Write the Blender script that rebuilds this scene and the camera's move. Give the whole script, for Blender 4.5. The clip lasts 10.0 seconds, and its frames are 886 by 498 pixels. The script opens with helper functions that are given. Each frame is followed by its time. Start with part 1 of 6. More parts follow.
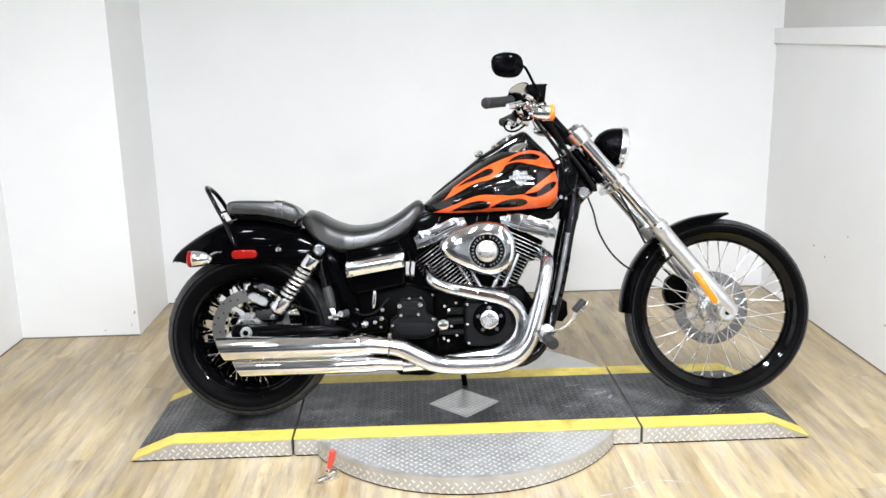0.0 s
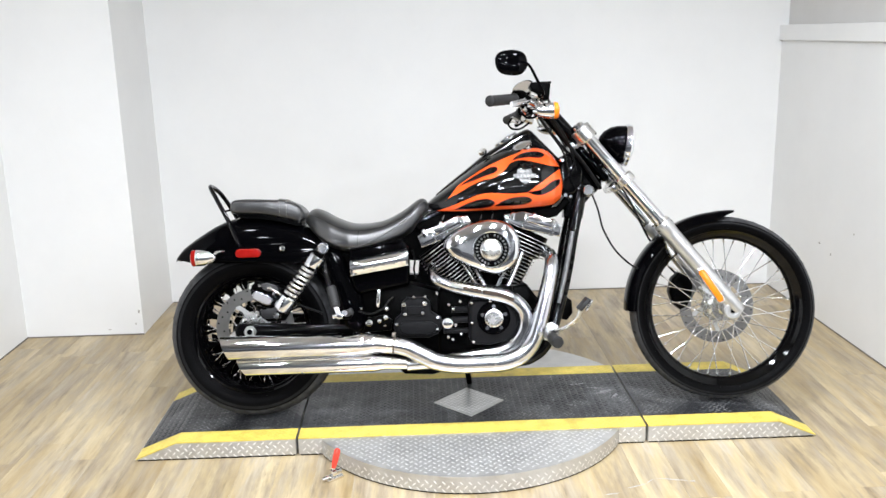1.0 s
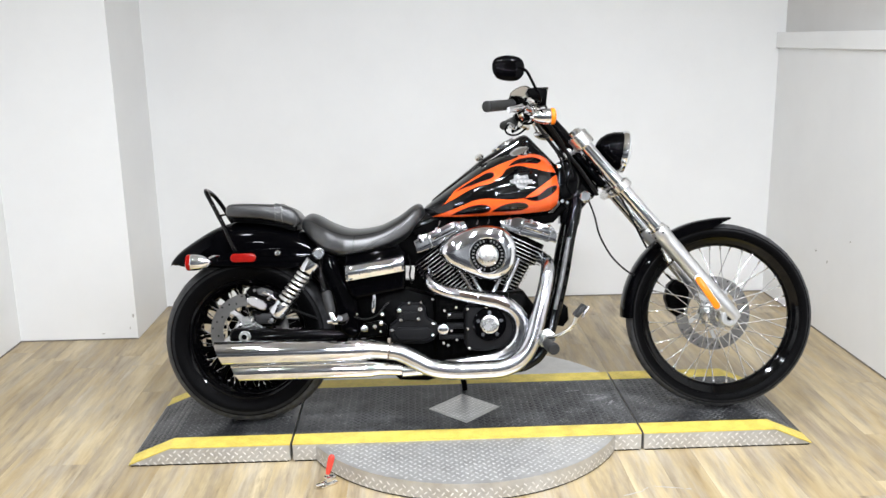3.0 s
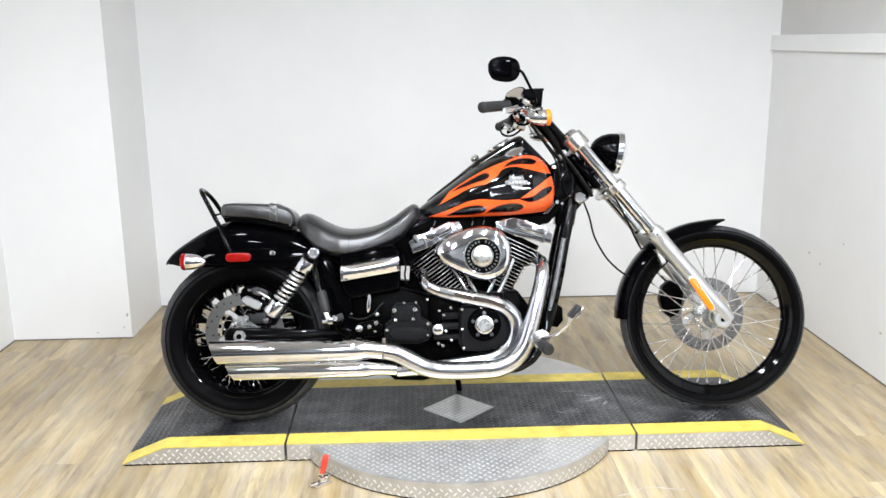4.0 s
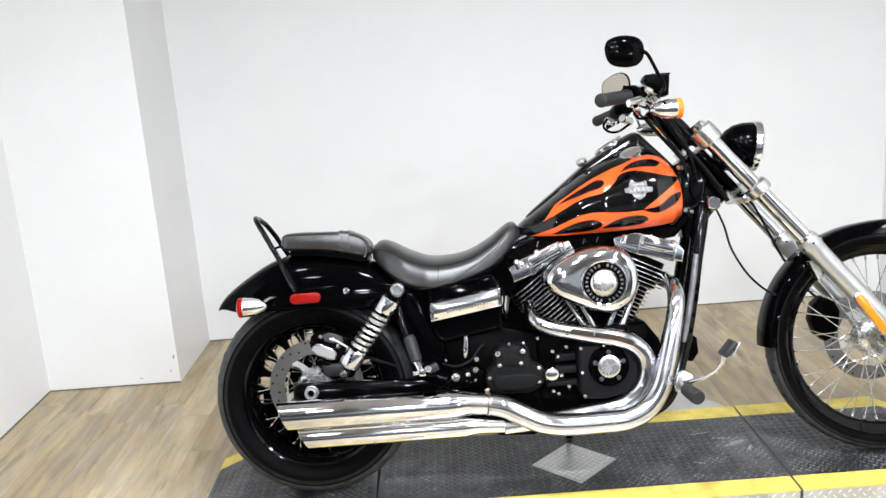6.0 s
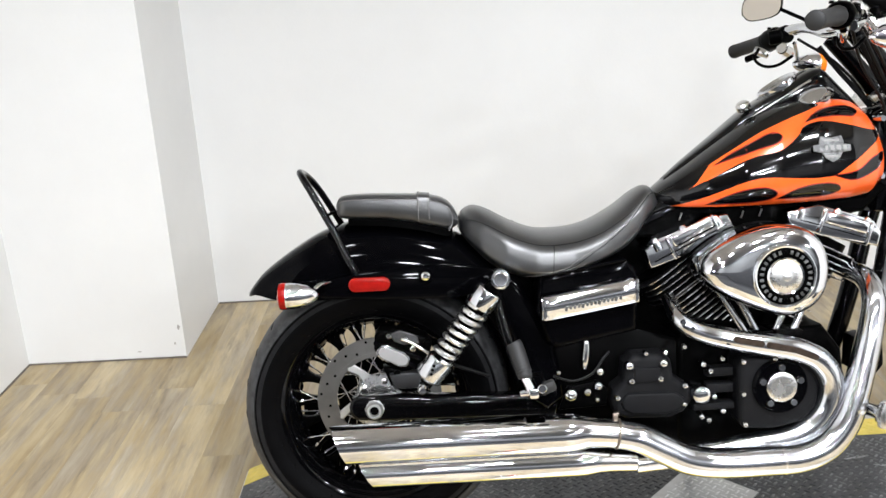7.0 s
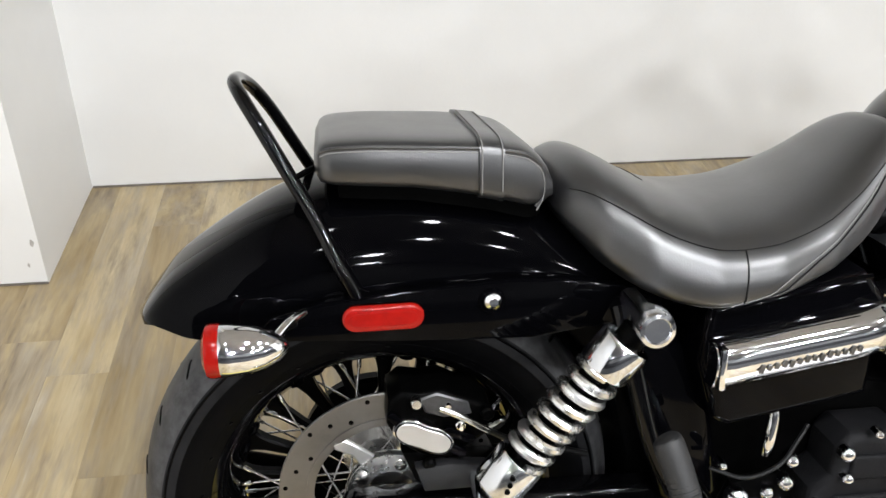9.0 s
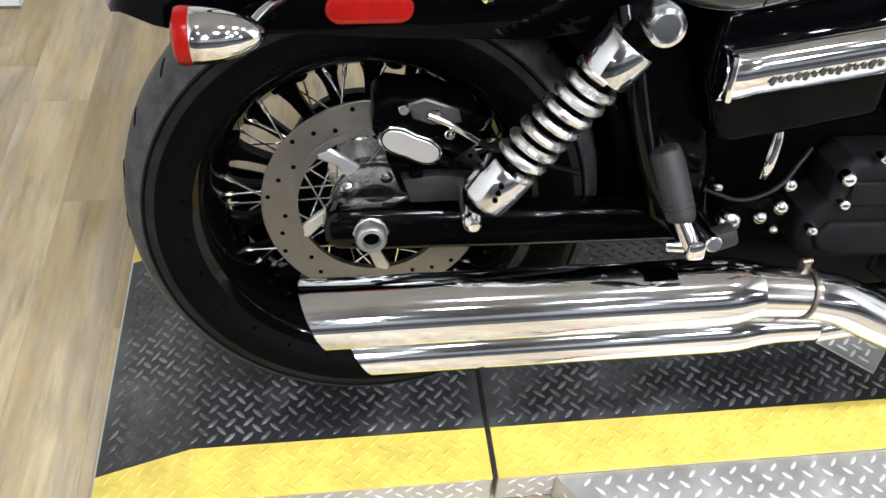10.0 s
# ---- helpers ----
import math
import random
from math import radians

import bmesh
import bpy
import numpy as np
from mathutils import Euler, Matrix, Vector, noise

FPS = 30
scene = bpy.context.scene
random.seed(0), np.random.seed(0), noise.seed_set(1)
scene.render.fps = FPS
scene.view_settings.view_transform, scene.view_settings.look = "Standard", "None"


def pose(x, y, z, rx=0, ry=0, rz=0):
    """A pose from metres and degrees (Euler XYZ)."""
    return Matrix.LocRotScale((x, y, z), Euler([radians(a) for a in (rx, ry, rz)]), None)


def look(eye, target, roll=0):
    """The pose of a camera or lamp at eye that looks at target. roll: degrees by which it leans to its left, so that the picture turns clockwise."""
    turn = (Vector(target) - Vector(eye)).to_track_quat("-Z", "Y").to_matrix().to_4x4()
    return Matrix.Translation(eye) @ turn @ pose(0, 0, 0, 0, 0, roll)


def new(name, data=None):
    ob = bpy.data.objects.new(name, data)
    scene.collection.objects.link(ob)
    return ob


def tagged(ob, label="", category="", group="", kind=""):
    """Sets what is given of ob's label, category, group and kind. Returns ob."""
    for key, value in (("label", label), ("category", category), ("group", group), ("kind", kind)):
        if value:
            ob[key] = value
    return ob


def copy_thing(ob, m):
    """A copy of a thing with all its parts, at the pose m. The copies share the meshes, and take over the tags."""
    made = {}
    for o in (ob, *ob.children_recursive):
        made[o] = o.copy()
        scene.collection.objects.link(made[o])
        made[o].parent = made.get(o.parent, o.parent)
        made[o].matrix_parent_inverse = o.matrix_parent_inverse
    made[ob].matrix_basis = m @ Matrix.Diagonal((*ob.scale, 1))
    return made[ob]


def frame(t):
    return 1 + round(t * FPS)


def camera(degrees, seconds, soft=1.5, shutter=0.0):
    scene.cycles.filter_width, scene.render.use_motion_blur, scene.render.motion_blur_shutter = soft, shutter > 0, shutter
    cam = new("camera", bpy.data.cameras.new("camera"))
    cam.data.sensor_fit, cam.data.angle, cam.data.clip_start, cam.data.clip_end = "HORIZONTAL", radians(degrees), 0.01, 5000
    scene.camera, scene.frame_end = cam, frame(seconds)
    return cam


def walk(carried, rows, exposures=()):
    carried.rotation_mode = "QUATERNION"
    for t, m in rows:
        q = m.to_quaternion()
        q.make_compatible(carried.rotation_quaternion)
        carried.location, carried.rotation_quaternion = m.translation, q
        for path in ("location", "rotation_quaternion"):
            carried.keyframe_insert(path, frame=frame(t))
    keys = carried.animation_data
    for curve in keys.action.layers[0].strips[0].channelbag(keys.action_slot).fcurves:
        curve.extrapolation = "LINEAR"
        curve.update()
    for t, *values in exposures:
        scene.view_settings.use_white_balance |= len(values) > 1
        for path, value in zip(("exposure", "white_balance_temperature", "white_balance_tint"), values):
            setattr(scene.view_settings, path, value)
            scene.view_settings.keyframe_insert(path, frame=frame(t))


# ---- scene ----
cam = camera(53.4, 10.0)
PATH = [
    (0, (0.625, -3.082, 1.4), (0.688, -1.14, 0.928), -1.2),
    (0.5, (0.627, -3.079, 1.401), (0.682, -1.137, 0.928), -1.2),
    (1, (0.626, -3.073, 1.399), (0.679, -1.131, 0.923), -1.4),
    (1.5, (0.62, -3.069, 1.392), (0.673, -1.126, 0.921), -1.4),
    (2, (0.626, -3.063, 1.396), (0.685, -1.121, 0.923), -1.5),
    (2.5, (0.627, -3.061, 1.397), (0.683, -1.117, 0.93), -1.2),
    (4, (0.624, -3.067, 1.397), (0.699, -1.122, 0.934), -0.7),
    (4.5, (0.623, -3.054, 1.397), (0.702, -1.111, 0.931), -0.7),
    (5, (0.601, -3.004, 1.406), (0.733, -1.055, 0.979), -2.5),
    (5.4, (0.516, -2.887, 1.382), (0.559, -0.961, 0.843), -4.2),
    (5.5, (0.497, -2.844, 1.379), (0.571, -0.907, 0.886), -4.7),
    (6, (0.433, -2.512, 1.382), (0.435, -0.569, 0.906), -4.2),
    (6.2, (0.377, -2.379, 1.358), (0.31, -0.424, 0.94), -3.8),
    (7.3, (0.154, -1.624, 1.316), (0.215, 0.258, 0.643), -1.7),
    (7.5, (0.162, -1.483, 1.312), (0.187, 0.408, 0.66), 0.4),
    (8, (0.119, -1.217, 1.311), (0.157, 0.648, 0.59), 0.0),
    (8.5, (0.024, -0.984, 1.284), (0.159, 0.812, 0.414), -0.2),
    (9, (-0.008, -0.875, 1.234), (0.224, 0.816, 0.192), 0.9),
    (9.5, (0.001, -0.875, 1.187), (0.198, 0.705, -0.024), 0.9),
    (9.7, (0.001, -0.873, 1.168), (0.204, 0.619, -0.148), 2.1),
    (9.8, (0.001, -0.874, 1.158), (0.231, 0.578, -0.198), 2.7),
    (10, (0.0, -0.88, 1.139), (0.217, 0.496, -0.296), 3.6),
]
EXPOSURE = [(0, 0.11, 6450, 10), (1, 0.06, 6450, 10), (1.5, 0.0, 6450, 10), (2.5, -0.07, 6500, 10), (4, 0.04, 6450, 10), (5, 0.11, 6450, 10), (6, 0.07, 6450, 10), (7.5, 0.05, 6700, 10), (8.5, 0.03, 6750, 10), (9.5, 0.02, 6700, 10), (10, -0.05, 6500, 10)]
walk(cam, [(t, look(eye, target, roll)) for t, eye, target, roll in PATH], EXPOSURE)

# ---------------------------------------------------------------- light
world = bpy.data.worlds.new("world")
scene.world = world
world.use_nodes = True
world.node_tree.nodes["Background"].inputs[0].default_value = (0.9, 0.95, 1.0, 1)
world.node_tree.nodes["Background"].inputs[1].default_value = 0.02


def lamp(x, y, z, size, watts, colour):
    data = bpy.data.lights.new("lamp", "AREA")
    data.shape, data.size, data.energy, data.color = "DISK", size, watts, colour
    ob = new("lamp", data)
    ob.matrix_world = pose(x, y, z)
    return ob


# rows of small round ceiling lamps over the booth's front
CEILING = 2.65
LAMPS = []
WATTS, TONE = 30, (0.895, 0.935, 1.0)
for lx in (-0.4, 0.5, 1.2, 1.95):
    for ly in (-1.1, -2.5):
        lamp(lx, ly, CEILING - 0.06, 0.15, WATTS * {-0.4: 0.4, 1.95: 0.75}.get(lx, 1.0), TONE)
        LAMPS.append((lx, ly, 0.15))
# and wider apart behind the camera, added unseen to brighten chrome and seat
for lx in (-3.5, 0.1, 2.4, 5.0):
    for ly in (-4.3, -6.1):
        lamp(lx, ly, CEILING - 0.06, 0.22, 50 if lx < -1 else 92, TONE)
        LAMPS.append((lx, ly, 0.22))

# ---------------------------------------------------------------- materials
def mat(name, colour, rough=0.5, metal=0.0, vary=0.0, scale=8.0, bump=0.0, bump_scale=60.0, coat=0.0, rvary=0.0, spec=0.5):
    """A plain surface with uneven colour, uneven gloss and fine relief, in object space."""
    m = bpy.data.materials.new(name)
    m.use_nodes = True
    nt = m.node_tree
    b = nt.nodes["Principled BSDF"]
    b.inputs["Base Color"].default_value = (*colour, 1)
    b.inputs["Roughness"].default_value = rough
    b.inputs["Metallic"].default_value = metal
    b.inputs["Coat Weight"].default_value = coat
    b.inputs["Coat Roughness"].default_value = 0.03
    b.inputs["Specular IOR Level"].default_value = spec
    if not (vary or bump or rvary):
        return m
    tc = nt.nodes.new("ShaderNodeTexCoord")
    if vary or rvary:
        n = nt.nodes.new("ShaderNodeTexNoise")
        n.inputs["Scale"].default_value = scale
        n.inputs["Detail"].default_value = 6
        n.inputs["Roughness"].default_value = 0.65
        nt.links.new(tc.outputs["Object"], n.inputs["Vector"])
    if vary:
        r = nt.nodes.new("ShaderNodeValToRGB")
        r.color_ramp.elements[0].position, r.color_ramp.elements[1].position = 0.3, 0.7
        r.color_ramp.elements[0].color = (*[max(0, c * (1 - vary)) for c in colour], 1)
        r.color_ramp.elements[1].color = (*[min(1, c * (1 + vary)) for c in colour], 1)
        nt.links.new(n.outputs["Fac"], r.inputs["Fac"])
        nt.links.new(r.outputs["Color"], b.inputs["Base Color"])
    if rvary:
        mr = nt.nodes.new("ShaderNodeMapRange")
        mr.inputs["To Min"].default_value, mr.inputs["To Max"].default_value = max(0, rough - rvary), min(1, rough + rvary)
        mr.inputs["From Min"].default_value, mr.inputs["From Max"].default_value = 0.3, 0.7
        nt.links.new(n.outputs["Fac"], mr.inputs["Value"])
        nt.links.new(mr.outputs["Result"], b.inputs["Roughness"])
    if bump:
        n2 = nt.nodes.new("ShaderNodeTexNoise")
        n2.inputs["Scale"].default_value = bump_scale
        n2.inputs["Detail"].default_value = 5
        nt.links.new(tc.outputs["Object"], n2.inputs["Vector"])
        bp = nt.nodes.new("ShaderNodeBump")
        bp.inputs["Strength"].default_value = bump
        bp.inputs["Distance"].default_value = 0.002
        nt.links.new(n2.outputs["Fac"], bp.inputs["Height"])
        nt.links.new(bp.outputs["Normal"], b.inputs["Normal"])
    return m


M_WALL = mat("wall_paint", (0.8, 0.8, 0.79), 0.6, vary=0.025, scale=2.2, bump=0.15, bump_scale=90)
M_CEIL = mat("ceiling_paint", (0.55, 0.53, 0.5), 0.8, vary=0.05, scale=3)
M_DARKWALL = mat("grey_wall", (0.03, 0.03, 0.032), 0.7, vary=0.1, scale=1.5)
M_HALLWALL = mat("hall_wall_paint", (0.13, 0.13, 0.128), 0.7, vary=0.1, scale=1.5)
M_UPPER = mat("upper_wall_paint", (0.62, 0.61, 0.59), 0.65, vary=0.04, scale=2.5, bump=0.1, bump_scale=90)
M_TRIM = mat("trim_paint", (0.82, 0.82, 0.81), 0.4, vary=0.02, scale=5)
M_SUB = mat("subfloor", (0.3, 0.255, 0.19), 0.6, vary=0.2, scale=3)
M_CHROME = mat("chrome", (0.79, 0.805, 0.835), 0.06, 1.0, rvary=0.03, scale=14)
M_PIPE = mat("dulled_chrome_pipe", (0.67, 0.685, 0.715), 0.13, 1.0, rvary=0.08, scale=12, vary=0.06)
M_CHROME2 = mat("worn_chrome", (0.8, 0.79, 0.77), 0.14, 1.0, rvary=0.06, scale=25)
M_ALU = mat("polished_aluminium", (0.74, 0.74, 0.73), 0.26, 1.0, vary=0.06, scale=18, rvary=0.06)
M_CASTALU = mat("cast_aluminium", (0.6, 0.6, 0.59), 0.42, 1.0, vary=0.08, scale=30, bump=0.1, bump_scale=200)
M_STEEL = mat("brake_steel", (0.19, 0.186, 0.178), 0.36, 1.0, vary=0.1, scale=40, rvary=0.08)
M_BLACK = mat("gloss_black_paint", (0.0008, 0.0008, 0.0011), 0.05, 0.0, spec=0.06)
M_TANK = mat("tank_black_lacquer", (0.0015, 0.0015, 0.0018), 0.07, 0.0, spec=0.5, rvary=0.03, scale=10)
M_GLOSS = mat("bright_gloss_black", (0.0012, 0.0012, 0.0014), 0.07, 0.0, spec=0.22)
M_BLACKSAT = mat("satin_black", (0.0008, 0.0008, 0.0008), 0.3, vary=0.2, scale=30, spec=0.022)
M_WRINKLE = mat("wrinkle_black", (0.006, 0.006, 0.0066), 0.5, spec=0.09, bump=0.5, bump_scale=500, vary=0.15, scale=20)
M_RUBBER = mat("tyre_rubber", (0.0014, 0.0014, 0.0016), 0.46, vary=0.3, spec=0.04, scale=22, bump=0.12, bump_scale=260)
M_SHOULDER = mat("shoulder_rubber", (0.011, 0.011, 0.0117), 0.48, vary=0.45, spec=0.08, scale=20, bump=0.12, bump_scale=260)
M_TREAD = mat("worn_tread_rubber", (0.04, 0.04, 0.0415), 0.5, vary=0.6, scale=38, spec=0.22, bump=0.15, bump_scale=260)
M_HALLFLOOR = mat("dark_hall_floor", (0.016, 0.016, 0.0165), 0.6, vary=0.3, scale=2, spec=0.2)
M_GRIP = mat("grip_rubber", (0.009, 0.009, 0.0092), 0.6, vary=0.15, scale=40, bump=0.2, bump_scale=300)
M_VINYL = mat("black_vinyl", (0.007, 0.0072, 0.008), 0.37, vary=0.25, scale=9, bump=0.1, bump_scale=420, rvary=0.05, spec=1.0, coat=0.45)
M_VINYL.node_tree.nodes["Principled BSDF"].inputs["Coat Roughness"].default_value = 0.31
M_BADGE = mat("cast_badge", (0.13, 0.13, 0.13), 0.42, 1.0, vary=0.55, scale=110, bump=0.6, bump_scale=160)
M_SEAM = mat("seam_fold", (0.003, 0.003, 0.003), 0.5, spec=0.2)
M_THREAD = mat("thread", (0.17, 0.165, 0.16), 0.8)
M_ORANGE = mat("orange_paint", (0.8, 0.105, 0.016), 0.18, coat=0.6, vary=0.06, scale=10)
M_PINK = mat("pinstripe", (0.22, 0.018, 0.012), 0.2, coat=1.0)
M_RED = mat("red_lens", (0.24, 0.006, 0.004), 0.16, spec=0.25, vary=0.15, scale=60)
M_AMBER = mat("amber_lens", (0.82, 0.2, 0.01), 0.22, spec=0.3, vary=0.08, scale=80)
M_YELLOW = mat("safety_yellow_rubber", (0.66, 0.515, 0.1), 0.45, vary=0.2, scale=19, bump=0.2, bump_scale=150)


def worn(name, low, high, span, scale, rough, metal=0.0, bump=0.2, spec=0.5):
    """Two colours that give way to each other in soft patches: dust, scuffs and wear."""
    m = mat(name, low, rough, metal, vary=0.1, scale=scale, bump=bump, bump_scale=180, spec=spec)
    ramp = [n for n in m.node_tree.nodes if n.type == "VALTORGB"][0].color_ramp
    for e, p, c in zip(ramp.elements, span, (low, high)):
        e.position, e.color = p, (*c, 1)
    return m


M_MAT = worn("black_rubber_mat", (0.016, 0.0165, 0.018), (0.1, 0.102, 0.105), (0.5, 0.78), 6.5, 0.36, spec=0.6)
# bars coloured lighter than the mat, for wear and for highlights on them
M_MATBAR = worn("worn_lit_mat_tread", (0.028, 0.0285, 0.03), (0.26, 0.26, 0.26), (0.45, 0.78), 9.0, 0.3, spec=0.6)
M_PLATEBAR = mat("tread_bar_metal", (0.74, 0.735, 0.72), 0.36, 0.35, vary=0.08, scale=12)
M_SLIDER = mat("satin_aluminium", (0.52, 0.52, 0.515), 0.33, 0.8, vary=0.03, scale=30)
M_GLASS = mat("headlight_glass", (0.75, 0.78, 0.8), 0.05, 0.0, coat=1.0)
M_WIRE = mat("black_cable", (0.004, 0.004, 0.004), 0.45, spec=0.15)
M_COPPER = mat("heat_stained_clamp", (0.2, 0.165, 0.135), 0.4, 0.9, vary=0.3, scale=50)
M_MIRROR = mat("mirror_glass", (0.42, 0.38, 0.33), 0.01, 1.0)


def plate_mat():
    """Aluminium tread plate between the raised bars: scuffed and uneven."""
    return mat("tread_plate", (0.52, 0.515, 0.5), 0.4, 0.7, vary=0.16, scale=16, bump=0.12, bump_scale=120, rvary=0.12)


def plank_mat():
    m = bpy.data.materials.new("vinyl_plank")
    m.use_nodes = True
    nt = m.node_tree
    b = nt.nodes["Principled BSDF"]
    tc, oi = nt.nodes.new("ShaderNodeTexCoord"), nt.nodes.new("ShaderNodeObjectInfo")
    # every plank looks at its own stretch of the grain
    shift = nt.nodes.new("ShaderNodeVectorMath")
    shift.operation = "MULTIPLY_ADD"
    shift.inputs[1].default_value = (37.0, 53.0, 11.0)
    comb = nt.nodes.new("ShaderNodeCombineXYZ")
    for k in range(3):
        nt.links.new(oi.outputs["Random"], comb.inputs[k])
    nt.links.new(comb.outputs[0], shift.inputs[0])
    nt.links.new(tc.outputs["Object"], shift.inputs[2])

    def grain(sx, sy, detail, rough):
        mp = nt.nodes.new("ShaderNodeMapping")
        mp.inputs["Scale"].default_value = (sx, sy, 1)
        n = nt.nodes.new("ShaderNodeTexNoise")
        n.inputs["Scale"].default_value = 1
        n.inputs["Detail"].default_value, n.inputs["Roughness"].default_value = detail, rough
        nt.links.new(shift.outputs[0], mp.inputs["Vector"])
        nt.links.new(mp.outputs[0], n.inputs["Vector"])
        return n.outputs["Fac"]

    def ramp(fac, stops):
        r = nt.nodes.new("ShaderNodeValToRGB")
        e = r.color_ramp.elements
        for k, (p, c) in enumerate(stops):
            q = e[k] if k < 2 else e.new(p)
            q.position, q.color = p, (*c, 1)
        nt.links.new(fac, r.inputs["Fac"])
        return r.outputs["Color"]

    def mix(a, c, fac, mode="MIX"):
        n = nt.nodes.new("ShaderNodeMix")
        n.data_type, n.blend_type = "RGBA", mode
        n.inputs[0].default_value = fac
        nt.links.new(a, n.inputs[6])
        nt.links.new(c, n.inputs[7])
        return n.outputs[2]

    tan = ramp(grain(13, 1.6, 5, 0.62), [(0.3, (0.31, 0.225, 0.108)), (0.42, (0.455, 0.35, 0.19)), (0.55, (0.545, 0.44, 0.262)), (0.72, (0.635, 0.54, 0.36))])
    taupe = ramp(grain(26, 2.4, 5, 0.65), [(0.28, (0.2, 0.15, 0.09)), (0.45, (0.36, 0.295, 0.205)), (0.6, (0.45, 0.385, 0.285)), (0.75, (0.55, 0.49, 0.39))])
    patch = ramp(grain(19, 2.7, 4, 0.7), [(0.42, (0, 0, 0)), (0.6, (1, 1, 1))])
    blend = nt.nodes.new("ShaderNodeMix")
    blend.data_type = "RGBA"
    nt.links.new(patch, blend.inputs[0])
    nt.links.new(tan, blend.inputs[6])
    nt.links.new(taupe, blend.inputs[7])
    broad = blend.outputs[2]
    fine = ramp(grain(120, 7, 4, 0.6), [(0.3, (0.7, 0.68, 0.64)), (0.7, (1, 1, 1))])
    tone = ramp(oi.outputs["Random"], [(0.0, (0.74, 0.71, 0.66)), (1.0, (1.0, 1.0, 1.0))])
    col = mix(mix(broad, fine, 0.4, "MULTIPLY"), tone, 0.9, "MULTIPLY")
    nt.links.new(col, b.inputs["Base Color"])
    b.inputs["Roughness"].default_value = 0.36
    bp = nt.nodes.new("ShaderNodeBump")
    bp.inputs["Strength"].default_value, bp.inputs["Distance"].default_value = 0.12, 0.001
    nt.links.new(grain(140, 9, 3, 0.6), bp.inputs["Height"])
    nt.links.new(bp.outputs["Normal"], b.inputs["Normal"])
    return m


M_PLATE = plate_mat()
M_PLANK = plank_mat()

# ---------------------------------------------------------------- mesh helpers
def mesh_ob(name, bm, material, parent=None, label="", smooth=True, local=None):
    me = bpy.data.meshes.new(name)
    bmesh.ops.recalc_face_normals(bm, faces=bm.faces)
    bm.to_mesh(me)
    bm.free()
    for p in me.polygons:
        p.use_smooth = smooth
    if smooth:
        me.set_sharp_from_angle(angle=radians(38))
    mats = material if isinstance(material, (list, tuple)) else [material]
    for m in mats:
        me.materials.append(m)
    ob = new(name, me)
    if parent is not None:
        ob.parent = parent
    if local is not None:
        ob.matrix_basis = local
    if label:
        ob["label"] = label
    return ob


def part(name, bm, material, parent, label="", smooth=True, local=None):
    return mesh_ob(name, bm, material, parent, label, smooth, local)


def b_box(x0, x1, y0, y1, z0, z1, bevel=0.0, seg=2, m=None):
    bm = bmesh.new()
    bmesh.ops.create_cube(bm, size=1)
    bmesh.ops.transform(bm, matrix=Matrix.Translation(((x0 + x1) / 2, (y0 + y1) / 2, (z0 + z1) / 2)) @ Matrix.Diagonal((x1 - x0, y1 - y0, z1 - z0, 1)), verts=bm.verts)
    if bevel:
        bmesh.ops.bevel(bm, geom=bm.edges[:], offset=bevel, segments=seg, profile=0.5, affect="EDGES", clamp_overlap=True)
    if m is not None:
        bmesh.ops.transform(bm, matrix=m, verts=bm.verts)
    return bm


def b_join(*bms):
    """Several bmeshes of one piece in one bmesh."""
    out = bmesh.new()
    for b in bms:
        me = bpy.data.meshes.new("tmp")
        b.to_mesh(me)
        out.from_mesh(me)
        bpy.data.meshes.remove(me)
        b.free()
    return out


def b_prism(points, y0, y1, bevel=0.0, seg=2):
    """An outline in x and z, pushed from y0 to y1."""
    bm = bmesh.new()
    a = [bm.verts.new((x, y0, z)) for x, z in points]
    b = [bm.verts.new((x, y1, z)) for x, z in points]
    n = len(points)
    bm.faces.new(a)
    bm.faces.new(list(reversed(b)))
    for k in range(n):
        bm.faces.new((a[k], b[k], b[(k + 1) % n], a[(k + 1) % n]))
    bmesh.ops.recalc_face_normals(bm, faces=bm.faces)
    if bevel:
        rim = [e for e in bm.edges if abs(e.verts[0].co.y - e.verts[1].co.y) < 1e-6]
        bmesh.ops.bevel(bm, geom=rim, offset=bevel, segments=seg, profile=0.5, affect="EDGES", clamp_overlap=True)
    return bm


def b_lathe(profile, seg=48, axis="y", centre=(0, 0, 0)):
    """A profile of (radius, height along the axis), turned round the axis; closed where the radius is 0."""
    bm = bmesh.new()
    rings = []
    for r, h in profile:
        if r < 1e-6:
            rings.append([bm.verts.new((0, 0, h))])
        else:
            rings.append([bm.verts.new((r * math.cos(2 * math.pi * k / seg), r * math.sin(2 * math.pi * k / seg), h)) for k in range(seg)])
    for a, b in zip(rings, rings[1:]):
        for k in range(seg):
            j = (k + 1) % seg
            if len(a) == 1 and len(b) == 1:
                continue
            if len(a) == 1:
                bm.faces.new((a[0], b[k], b[j]))
            elif len(b) == 1:
                bm.faces.new((a[k], b[0], a[j]))
            else:
                bm.faces.new((a[k], b[k], b[j], a[j]))
    turn = {"z": Matrix(), "y": Matrix.Rotation(radians(-90), 4, "X"), "x": Matrix.Rotation(radians(90), 4, "Y")}[axis]
    bmesh.ops.transform(bm, matrix=Matrix.Translation(centre) @ turn, verts=bm.verts)
    return bm


def along(a, b):
    """The pose that carries the z axis from a towards b."""
    a, b = Vector(a), Vector(b)
    return Matrix.Translation(a) @ (b - a).to_track_quat("Z", "Y").to_matrix().to_4x4()


